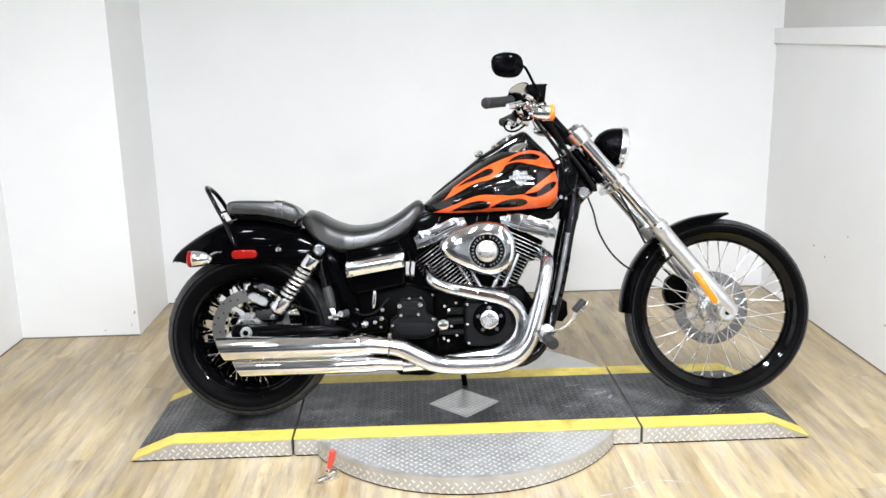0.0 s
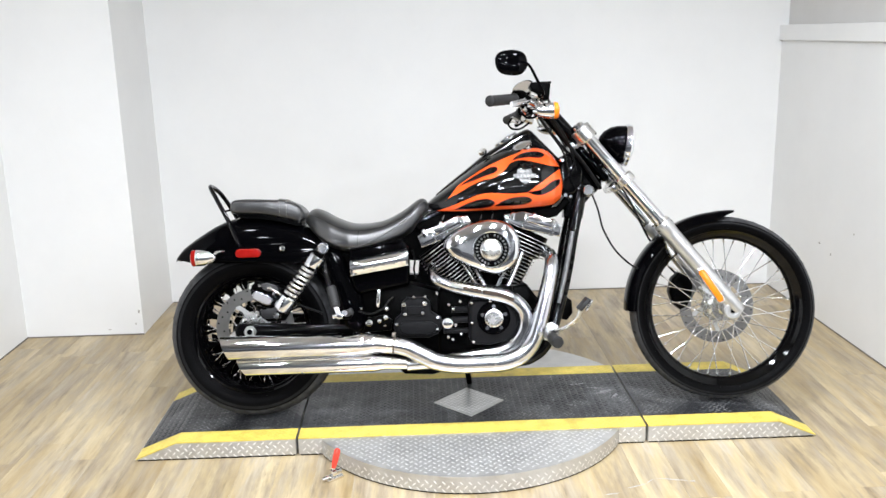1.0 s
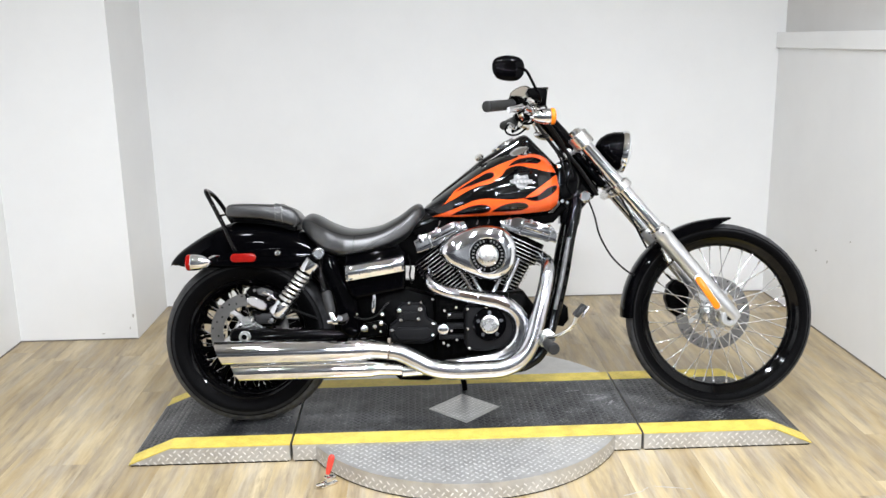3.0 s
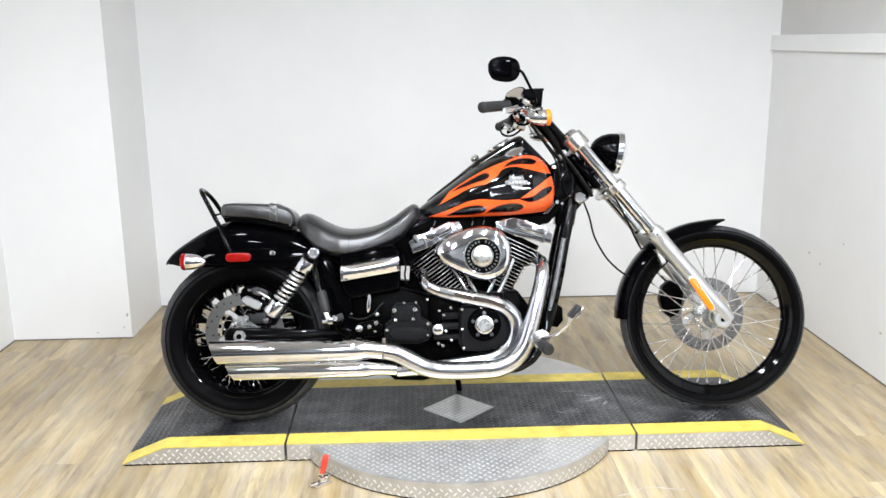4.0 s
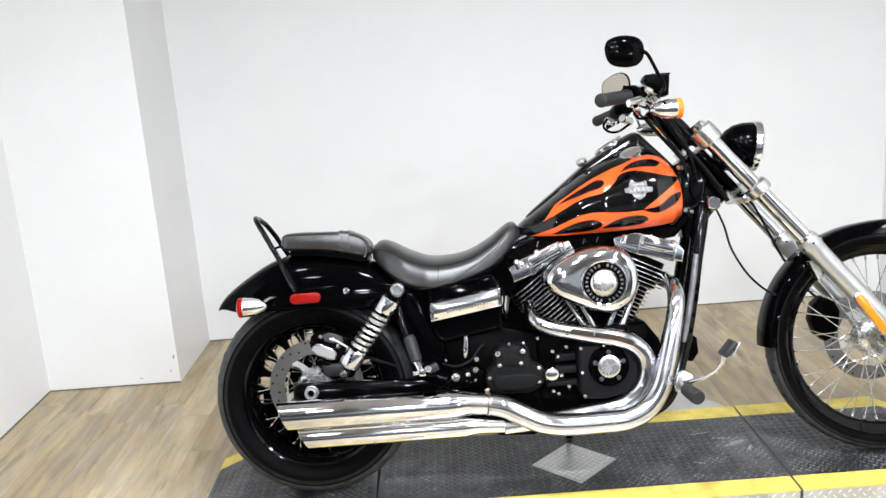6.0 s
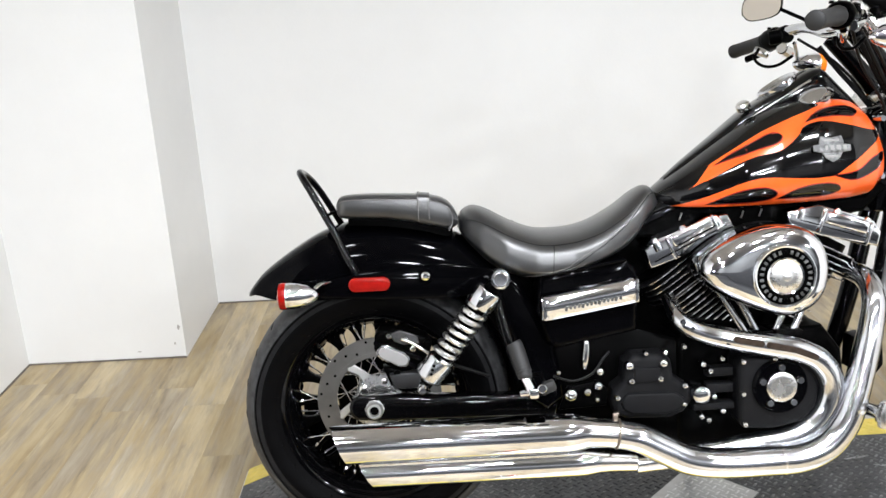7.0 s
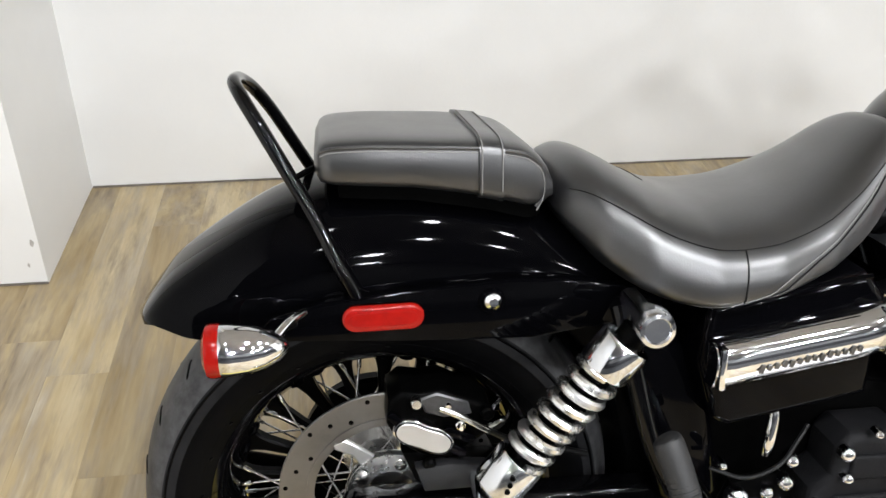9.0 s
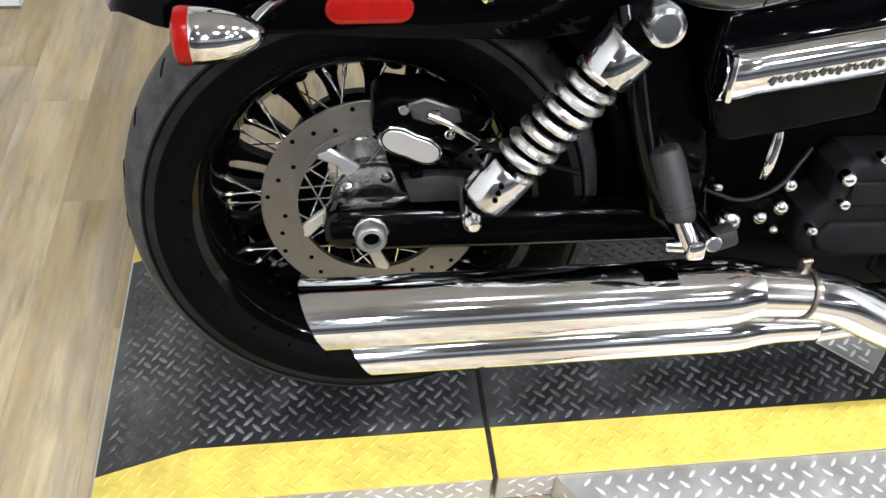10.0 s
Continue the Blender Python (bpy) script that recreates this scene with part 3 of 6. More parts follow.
def wheel(make, name, m, R, half, flange, rim_w, n_spokes, hub_r, hub_w, spoke_r):
    """A spoked wheel round the y axis, with tyre, rim, hub and spokes as its pieces."""
    s = flange
    rim = make(name, b_move(b_lathe([(s + 0.004, -rim_w), (s, -rim_w - 0.003), (s - 0.006, -rim_w + 0.002), (s - 0.012, -rim_w + 0.008), (s - 0.02, -rim_w * 0.6), (s - 0.03, -rim_w * 0.3), (s - 0.032, 0),
        (s - 0.03, rim_w * 0.3), (s - 0.02, rim_w * 0.6), (s - 0.012, rim_w - 0.008), (s - 0.006, rim_w - 0.002), (s, rim_w + 0.003), (s + 0.004, rim_w), (s - 0.002, rim_w * 0.5), (s - 0.012, 0), (s - 0.002, -rim_w * 0.5), (s + 0.004, -rim_w)], 160), m), M_GLOSS, "gloss black spoked rim")
    h = half
    d = R - s
    prof = [(s - 0.001, -rim_w - 0.001), (s + 0.12 * d, -h * 0.9), (s + 0.3 * d, -h * 0.985), (s + 0.48 * d, -h), (s + 0.66 * d, -h * 0.96), (s + 0.8 * d, -h * 0.83), (s + 0.9 * d, -h * 0.64), (s + 0.965 * d, -h * 0.38), (R, 0)]
    half_prof = prof
    prof = prof + [(r, -y) for r, y in reversed(prof[:-1])]
    bm = b_lathe(prof, 180)
    for f in bm.faces:
        c = f.calc_center_median()
        q = (math.hypot(c.x, c.z) - s) / d
        f.material_index = 2 if q > 0.7 else 1 if q > 0.42 else 0
    make("tyre", b_move(bm, m), [M_RUBBER, M_SHOULDER, M_TREAD], "black rubber tyre with a worn grey tread", rim)
    make("sidewall_ring", b_move(b_join(*[b_lathe([(s + f * d, -h * g - 0.0004), (s + f * d + 0.0016, -h * g - 0.0014), (s + f * d + 0.0032, -h * g - 0.0003)], 96) for f, g in ((0.14, 0.905), (0.6, 0.978))]), m), M_RUBBER, "moulded rings", rim)
    tagged(make("tread_groove", b_move(grooves(half_prof, h, 26), m), M_BLACKSAT, "dark tread grooves", rim), kind="stuff")
    make("hub", b_move(b_lathe([(0, -hub_w - 0.012), (0.018, -hub_w - 0.012), (0.022, -hub_w - 0.004), (hub_r, -hub_w - 0.003), (hub_r, -hub_w + 0.003), (0.026, -hub_w + 0.012), (0.024, 0),
        (0.026, hub_w - 0.012), (hub_r, hub_w - 0.003), (hub_r, hub_w + 0.003), (0.022, hub_w + 0.004), (0.018, hub_w + 0.012), (0, hub_w + 0.012)], 40), m), M_ALU, "bright cast hub", rim)
    rr = s - 0.027
    kinds = []
    for side in (-1, 1):
        for way in (-1, 1):
            a = 0.0
            b = a + way * 1.05
            p = (hub_r * 0.93 * math.cos(b), side * (hub_w + 0.002 * way), hub_r * 0.93 * math.sin(b))
            q = (rr * math.cos(a), side * rim_w * 0.18, rr * math.sin(a))
            v = Vector(q) - Vector(p)
            n0 = Vector(q) - v.normalized() * 0.018
            bm = b_join(b_turned([(spoke_r, 0), (spoke_r, v.length)], p, q, 7), b_turned([(0, 0), (spoke_r * 1.9, 0), (spoke_r * 1.9, 0.02), (0, 0.02)], n0, q, 8))
            kinds.append(bm)
    metas = []
    for bm in kinds:
        me = bpy.data.meshes.new("spoke")
        bm.to_mesh(me)
        bm.free()
        for p in me.polygons:
            p.use_smooth = True
        me.materials.append(M_CHROME)
        metas.append(me)
    frame_m = FRONT if make is fp else Matrix()
    for k in range(n_spokes):
        ob = new("spoke", metas[k % 4])
        ob.parent = rim
        ob.matrix_basis = frame_m @ m @ Matrix.Rotation(2 * math.pi * (k + 0.3) / n_spokes, 4, "Y")
    # raised seats of the spoke nipples on the inside of the rim
    big = 1.0 if make is bp else 0.5
    seats = [b_lathe([(0.013 * big, 0.0), (0.011 * big, 0.004 * big), (0.006 * big, 0.007 * big), (0, 0.008 * big)], 8, "z") for k in range(n_spokes)]
    for k, bm in enumerate(seats):
        a = -2 * math.pi * (k + 0.3) / n_spokes
        b_move(bm, m @ Matrix.Rotation(-a, 4, "Y") @ Matrix.Translation((rr - 0.002, (-1) ** (k // 2) * rim_w * 0.18, 0)) @ Matrix.Rotation(radians(-90), 4, "Y"))
    tagged(make("nipple_seat", b_join(*seats), M_BLACK, "", rim), kind="stuff")
    return rim


def brake_disc(make, m, y, rim, side):
    ri, ro, t = 0.103, 0.137, 0.0026
    disc = make("brake_disc", b_move(b_lathe([(ri, y - t), (ro - 0.001, y - t), (ro, y - t + 0.001), (ro, y + t - 0.001), (ro - 0.001, y + t), (ri, y + t), (ri, y - t)], 96), m), M_STEEL, "drilled steel brake disc", rim)
    tagged(make("vent_hole", b_move(b_join(ring_holes(0.11, 10, 0.003, y, t + 0.0004, 0.1), ring_holes(0.12, 10, 0.003, y, t + 0.0004, 0.3), ring_holes(0.129, 10, 0.003, y, t + 0.0004, 0.5)), m), M_BLACKSAT, "", rim), kind="stuff")
    make("carrier_ring", b_move(b_lathe([(0.094, y - 0.004), (0.1035, y - 0.004), (0.1035, y + 0.004), (0.094, y + 0.004), (0.094, y - 0.004)], 64), m), M_STEEL, "steel ring", rim)
    make("disc_carrier", b_move(b_lathe([(0.03, y - 0.006), (0.054, y - 0.006), (0.056, y - 0.003), (0.056, y + 0.003), (0.03, y + 0.003)], 48), m), M_ALU, "bright cast carrier", rim)
    for k in range(5):
        turn = Matrix.Rotation(2 * math.pi * k / 5 + 0.4, 4, "Y")
        make("carrier_arm", b_move(b_prism([(0.05, -0.013), (0.07, -0.006), (0.094, 0.005), (0.098, 0.021), (0.09, 0.023), (0.07, 0.01), (0.05, 0.009)], y - 0.0042, y + 0.0036, 0.002, 1), m @ turn), M_CASTALU, "bright curved arm", rim)
    for k in range(5):
        a = 2 * math.pi * k / 5
        make("bolt", b_move(b_lathe([(0.008, y + side * 0.003), (0.008, y + side * 0.009), (0.004, y + side * 0.011), (0, y + side * 0.011)], 8, "y", (0.042 * math.cos(a), 0, 0.042 * math.sin(a))), m), M_CHROME2, "", rim)


RC = (0.03, 0.0, 0.305)
rear_wheel = wheel(bp, "rear_wheel", Matrix.Translation(RC), 0.30, 0.083, 0.213, 0.066, 40, 0.05, 0.055, 0.0015)
brake_disc(bp, Matrix.Translation((0.038, 0, 0.332)), -0.078, rear_wheel, -1)
# black belt pulley on the far side, and broad bosses on the rim's inside
pm = Matrix.Translation(RC)
pulley = bp("belt_pulley", b_move(b_lathe([(0.02, 0.07), (0.1, 0.07), (0.104, 0.074), (0.104, 0.09), (0.1, 0.094), (0.02, 0.094), (0.02, 0.07)], 64), pm), M_BLACKSAT, "black belt pulley", rear_wheel)
rib_me = bpy.data.meshes.new("rim_boss")
rib_bm = b_prism([(0.098, -0.0065), (0.13, -0.0068), (0.155, -0.0085), (0.168, -0.0115), (0.177, -0.016), (0.184, -0.024), (0.187, -0.0305), (0.196, -0.0305), (0.196, 0.0305), (0.187, 0.0305), (0.184, 0.024), (0.177, 0.016), (0.168, 0.0115), (0.155, 0.0085), (0.13, 0.0068), (0.098, 0.0065)], -0.004, 0.014, 0.003, 1)
rib_bm.to_mesh(rib_me)
rib_bm.free()
rib_me.materials.append(M_BLACKSAT)
for k in range(20):
    ob = new("rim_boss", rib_me)
    ob.parent = rear_wheel
    ob.matrix_basis = pm @ Matrix.Rotation(2 * math.pi * (k + 0.2) / 20, 4, "Y")
front_wheel = wheel(fp, "front_wheel", Matrix(), 0.333, 0.045, 0.283, 0.032, 40, 0.044, 0.04, 0.0019)
brake_disc(fp, Matrix(), 0.066, front_wheel, 1)

# ---------------------------------------------------------------- rear fender, struts, lights, rail
def b_shell(rows, thick):
    """A bent sheet: rows of (outer point, inward direction) lists."""
    rings = []
    for row in rows:
        outer = [Vector(p) for p, n in row]
        inner = [Vector(p) + Vector(n).normalized() * thick for p, n in row]
        rings.append(outer + inner[::-1])
    return b_rings(rings)


fx, ftop = smooth_curve([(-0.243, 0.574), (-0.22, 0.602), (-0.196, 0.626), (-0.136, 0.667), (-0.078, 0.699), (-0.02, 0.717), (0.05, 0.723), (0.12, 0.717), (0.2, 0.694), (0.28, 0.652), (0.33, 0.61)], 48)
fl = [interp(x, (-0.243, -0.215, -0.187, -0.165, -0.07, 0.1, 0.33), (0.568, 0.578, 0.57, 0.566, 0.563, 0.565, 0.57)) for x in fx]
fw = [interp(x, (-0.243, -0.238, -0.228, -0.21, -0.18, -0.12, -0.08, 0.33), (0.03, 0.052, 0.074, 0.09, 0.104, 0.115, 0.118, 0.118)) for x in fx]
rows = []
for x, zt, zl, w in zip(fx, ftop, fl, fw):
    row = []
    for k in range(25):
        a = math.pi * k / 24
        c, s = math.cos(a), math.sin(a)
        y = -w * (abs(c) ** 0.62) * (1 if c > 0 else -1)
        z = zl + (zt - zl) * abs(s) ** 0.72
        row.append(((x, y, z), (0.0, -y * 0.6, -(0.2 + s) * 0.1)))
    rows.append(row)
rear_fender = bp("rear_fender", b_shell(rows, 0.004), M_BLACK, "gloss black rear fender")
# raised seam along the fender's flank
bp("fender_crease", b_tube([(0.0, -0.1195, 0.628), (0.03, -0.1195, 0.612), (0.07, -0.12, 0.606)], 0.0016, 6, 6), M_BLACK, "", rear_fender)

strut_line = [(-0.11, 0.574), (-0.085, 0.6), (-0.036, 0.612), (0.028, 0.62), (0.113, 0.626), (0.177, 0.629), (0.24, 0.625), (0.304, 0.613), (0.335, 0.597), (0.33, 0.572), (0.2, 0.556), (0.05, 0.562), (-0.06, 0.57)]
for side in (-1, 1):
    strut = bp("fender_strut", b_prism(strut_line, side * 0.119, side * 0.137, 0.004, 2), M_BLACK, "gloss black fender strut")
    if side < 0:
        bp("bolt", b_lathe([(0, -0.012), (0.005, -0.0125), (0.0092, -0.009), (0.0105, 0.0)], 20, "y", (0.153, -0.138, 0.608)), M_CHROME, "chrome cap bolt", strut)
        bp("washer", b_lathe([(0.0, -0.003), (0.014, -0.003), (0.0155, 0.0)], 20, "y", (0.153, -0.137, 0.605)), M_BLACK, "", strut)


def capsule(x0, x1, z0, z1, n=10):
    r = (z1 - z0) / 2
    zc = (z0 + z1) / 2
    out = [(x1 - r + r * math.sin(a), zc + r * math.cos(a)) for a in (math.pi * k / n for k in range(n + 1))]
    return out + [(x0 + r - r * math.sin(a), zc - r * math.cos(a)) for a in (math.pi * k / n for k in range(n + 1))]


refl = bp("side_reflector", b_prism(capsule(-0.01, 0.0785, 0.5805, 0.6105), -0.1375, -0.1465, 0.004, 3), M_RED, "red side reflector")
bp("lens_face", b_prism(capsule(-0.002, 0.0705, 0.5875, 0.6035), -0.1465, -0.1475, 0.0006, 1), M_RED, "red inner lens", refl)


def bullet(make, name, back, length, r, lens, way, foot):
    """A bullet-shaped lamp along x: way is +1 where the round end points forward."""
    x, y, z = back
    prof = [(r * 0.9, 0.0), (r, 0.004), (r, length * 0.2), (r * 0.93, length * 0.45), (r * 0.76, length * 0.68), (r * 0.5, length * 0.86), (r * 0.25, length * 0.96), (0, length)]
    turn = Matrix.Translation(back) @ Matrix.Rotation(radians(90 * way), 4, "Y")
    shell = make(name, b_move(b_lathe(prof, 32, "z"), turn), M_CHROME, "chrome bullet lamp")
    make("lens", b_move(b_lathe([(r * 1.0, 0.005), (r * 1.03, -0.004), (r * 0.97, -0.009), (r * 0.7, -0.0125), (0, -0.014)], 32, "z"), turn), lens, "", shell)
    a = (x + way * length * 0.78, y, z + r * 0.25)
    make("stalk", b_tube([a, ((a[0] + foot[0]) / 2, (a[1] + foot[1]) / 2, (a[2] + foot[2]) / 2 + 0.004), foot], 0.0052, 12, 5), M_CHROME, "", shell)
    return shell


bullet(bp, "turn_signal", (-0.139, -0.175, 0.585), 0.074, 0.0275, M_RED, 1, (-0.05, -0.135, 0.605))

rail_pts = [(0.006, -0.128, 0.618), (-0.012, -0.124, 0.655), (-0.034, -0.112, 0.7), (-0.058, -0.102, 0.748), (-0.082, -0.09, 0.795), (-0.1, -0.07, 0.826), (-0.111, -0.035, 0.842), (-0.113, 0.0, 0.845), (-0.111, 0.035, 0.842),
    (-0.1, 0.07, 0.826), (-0.082, 0.09, 0.795), (-0.058, 0.102, 0.748), (-0.034, 0.112, 0.7), (-0.012, 0.124, 0.655)]
rail_pts = [(x, y * (0.9 if y < 0 else 1.08) if z > 0.66 else y, z - max(0.0, (z - 0.7) * 0.05) - max(0.0, 0.07 * (y + 0.08))) for x, y, z in rail_pts]
rail = bp("sissy_rail", b_tube(rail_pts, 0.0078, 14, 6), M_GLOSS, "gloss black bent tube passenger rail")
bp("rail_foot", b_rod((-0.006, -0.128, 0.64), (0.014, -0.131, 0.604), 0.0062), M_BLACK, "", rail)
bp("rail_stay", b_tube([(-0.052, -0.098, 0.741), (-0.035, -0.08, 0.746), (-0.005, -0.05, 0.75)], 0.0035, 8, 5), M_BLACKSAT, "", rail)


# ---------------------------------------------------------------- seats
def superring(x, w, zb, zt, n=36, p=3.2, dish=0.0, belly=0.0):
    """A rounded section across the bike at x."""
    out = []
    for k in range(n):
        a = 2 * math.pi * k / n
        c, s = math.cos(a), math.sin(a)
        y = w * abs(c) ** (2 / p) * (1 if c > 0 else -1)
        z = (zb + zt) / 2 + (zt - zb) / 2 * abs(s) ** (2 / p) * (1 if s > 0 else -1)
        u = abs(y) / w
        if s > 0:
            z -= dish * (y + w)
        else:
            y *= 1 - belly * abs(s)
        out.append((x, y, z))
    return out


px, pt = smooth_curve([(-0.03, 0.766), (-0.026, 0.776), (-0.014, 0.783), (0.02, 0.785), (0.06, 0.784), (0.14, 0.78), (0.184, 0.773), (0.205, 0.763), (0.219, 0.748), (0.227, 0.73)], 44)
pb = [interp(x, (-0.03, -0.026, -0.01, 0.075, 0.116, 0.16, 0.2, 0.215, 0.227), (0.742, 0.733, 0.73, 0.725, 0.718, 0.709, 0.696, 0.698, 0.706)) for x in px]
pw = [interp(x, (-0.03, -0.026, -0.014, 0.02, 0.1, 0.17, 0.21, 0.227), (0.092, 0.104, 0.112, 0.117, 0.122, 0.12, 0.112, 0.1)) for x in px]
pillion = bp("passenger_seat", b_rings([superring(x, w, b, t, p=6.0, belly=0.03, dish=0.05) for x, w, b, t in zip(px, pw, pb, pt)]), M_VINYL, "black vinyl passenger pad")


def pad_at(x, rise=0.0, grow=0.0):
    return superring(x, interp(x, px, pw) + grow, interp(x, px, pb) - 0.002, interp(x, px, pt) + rise, n=48, p=6.0, belly=0.03, dish=0.05)


bp("strap", b_rings([pad_at(x, 0.0035, 0.0035) for x in (0.142, 0.1425, 0.1555, 0.1685, 0.169)]), M_VINYL, "black vinyl strap across the pad", pillion)
for xs in (0.1445, 0.1665):
    bp("stitching", b_tube([(x, y, z) for x, y, z in pad_at(xs, 0.0044, 0.0044) if z > 0.72 and y < 0.09], 0.0007, 5, 1), M_THREAD, "pale stitching", pillion)
seam = [(x, -interp(x, px, pw) * 0.985, interp(x, px, pt) - 0.0095) for x in np.linspace(-0.024, 0.196, 30)] + [(0.21, -0.109, 0.748), (0.216, -0.106, 0.73), (0.214, -0.106, 0.712), (0.207, -0.107, 0.7)]
bp("piping", b_tube(seam, 0.0024, 7, 2), M_VINYL, "piped edge", pillion)
bp("stitching", b_tube([(x, y - 0.0018, z - 0.0036) for x, y, z in seam], 0.0007, 5, 2), M_THREAD, "pale stitching", pillion)
bp("seat_base", b_rings([[(x, s * (w - 0.018), z) for s, z in ((-1, b - 0.012), (1, b - 0.012), (1, b + 0.01), (-1, b + 0.01))] for x, w, b in list(zip(px, pw, pb))[4:-2]]), M_BLACKSAT, "black plastic base", pillion)

sx, st = smooth_curve([(0.231, 0.712), (0.242, 0.729), (0.266, 0.738), (0.297, 0.729), (0.348, 0.703), (0.4, 0.686), (0.455, 0.686), (0.513, 0.698), (0.571, 0.727), (0.612, 0.755), (0.638, 0.766), (0.655, 0.758), (0.663, 0.74)], 60)
sxb, sbv = smooth_curve([(0.231, 0.688), (0.25, 0.66), (0.292, 0.617), (0.344, 0.591), (0.386, 0.587), (0.428, 0.591), (0.492, 0.603), (0.556, 0.624), (0.599, 0.65), (0.63, 0.69), (0.663, 0.725)], 60)
sw = [interp(x, (0.231, 0.245, 0.275, 0.32, 0.385, 0.46, 0.53, 0.58, 0.62, 0.65, 0.663), (0.09, 0.113, 0.15, 0.182, 0.2, 0.194, 0.17, 0.142, 0.116, 0.09, 0.062)) for x in sx]


def seat_ring(x, grow=0.0, n=56):
    t, b, w = interp(x, sx, st), interp(x, sxb, sbv), interp(x, sx, sw)
    out = []
    for k in range(n):
        a = 2 * math.pi * k / n
        c, s = math.cos(a), math.sin(a)
        u = abs(c) ** 0.72
        y = (w + grow) * u * (1 if c > 0 else -1)
        if s > 0:  # cupped top over flanks that spread towards the skirt
            z = b + (t - b) * 0.26 + (t + grow - b) * 0.74 * abs(s) ** 0.66 + 0.014 * max(0, 1 - u * u) - interp(x, (0.25, 0.42, 0.52, 0.6), (0.07, 0.075, 0.1, 0.13)) * (y + w)
        else:
            z = b + (t - b) * 0.26 - (t - b) * 0.26 * abs(s) ** 0.9
            y *= 1 - 0.12 * abs(s) ** 2.2
        out.append((x, y, z))
    return out


seat = bp("rider_seat", b_rings([seat_ring(x) for x in sx]), M_VINYL, "deep black vinyl rider's seat")


def on_seat(x, k, grow=0.0006):
    """A place on the seat's skin: k counts round the section."""
    ring, i = seat_ring(x, grow), int(k)
    return tuple(Vector(ring[i]).lerp(Vector(ring[i + 1]), k - i))


def flank_seam(x):
    return interp(x, (0.35, 0.4, 0.46, 0.53, 0.59, 0.63, 0.655), (34.5, 30.5, 28, 26.3, 25, 23.7, 22))


# no seam on the ridge: this dark line draws the shade in its crease
bp("seam", b_tube([on_seat(x, 23) for x in np.linspace(0.245, 0.64, 40)], 0.0006, 5, 1), M_SEAM, "dark line, drawn for seams and for the ridge's crease shade", seat)
bp("seam", b_tube([on_seat(x, flank_seam(x)) for x in np.linspace(0.35, 0.655, 40)], 0.0009, 5, 1), M_SEAM, "seam slanting down the flank", seat)
bp("stitching", b_tube([on_seat(x, flank_seam(x) - 0.55, 0.0008) for x in np.linspace(0.36, 0.65, 40)], 0.0006, 5, 1), M_THREAD, "pale stitching", seat)
bp("seam", b_tube([on_seat(0.42 - 0.001 * (k - 23), k) for k in np.linspace(23, flank_seam(0.415), 16)], 0.0009, 5, 1), M_SEAM, "dark line, drawn for seams and for the ridge's crease shade", seat)
bp("seam", b_tube([p for p in seat_ring(0.35, 0.0003)[10:16]], 0.0009, 5, 1), M_SEAM, "dark line, drawn for seams and for the ridge's crease shade", seat)


# ---------------------------------------------------------------- tank
tx, tt = smooth_curve([(0.652, 0.742), (0.67, 0.762), (0.724, 0.803), (0.808, 0.865), (0.871, 0.908), (0.933, 0.938), (1.0, 0.953), (1.06, 0.948), (1.1, 0.925), (1.128, 0.886), (1.142, 0.83)], 70)
tb = [interp(x, (0.652, 0.67, 0.72, 0.8, 1.05, 1.1, 1.13, 1.142), (0.728, 0.719, 0.711, 0.707, 0.712, 0.722, 0.745, 0.79)) for x in tx]
tw = [interp(x, (0.652, 0.665, 0.7, 0.76, 0.83, 0.9, 0.98, 1.05, 1.1, 1.13, 1.142), (0.03, 0.052, 0.085, 0.122, 0.15, 0.166, 0.174, 0.168, 0.15, 0.118, 0.08)) for x in tx]


def tank_side(x, z):
    """Half the tank's width at x and z."""
    t, b, w = interp(x, tx, tt), interp(x, tx, tb), interp(x, tx, tw)
    zc = b + 0.36 * (t - b)
    h, p = (t - zc, 2.15) if z > zc else (zc - b, 3.0)
    u = min(1.0, abs(z - zc) / max(h, 1e-6))
    return w * max(0.0, 1 - u**p) ** (1 / p)


def tank_ring(x, n=28):
    t, b = interp(x, tx, tt), interp(x, tx, tb)
    zc = b + 0.36 * (t - b)
    zs = [zc - (zc - b) * math.cos(math.pi / 2 * k / n) for k in range(n + 1)][:-1] + [zc + (t - zc) * math.sin(math.pi / 2 * k / n) for k in range(n + 1)]
    right = [(x, -tank_side(x, z), z) for z in zs]
    return right + [(x, -y, z) for x, y, z in reversed(right[1:-1])]


tank = bp("fuel_tank", b_rings([tank_ring(x) for x in tx]), M_TANK, "gloss black fuel tank with painted flames")


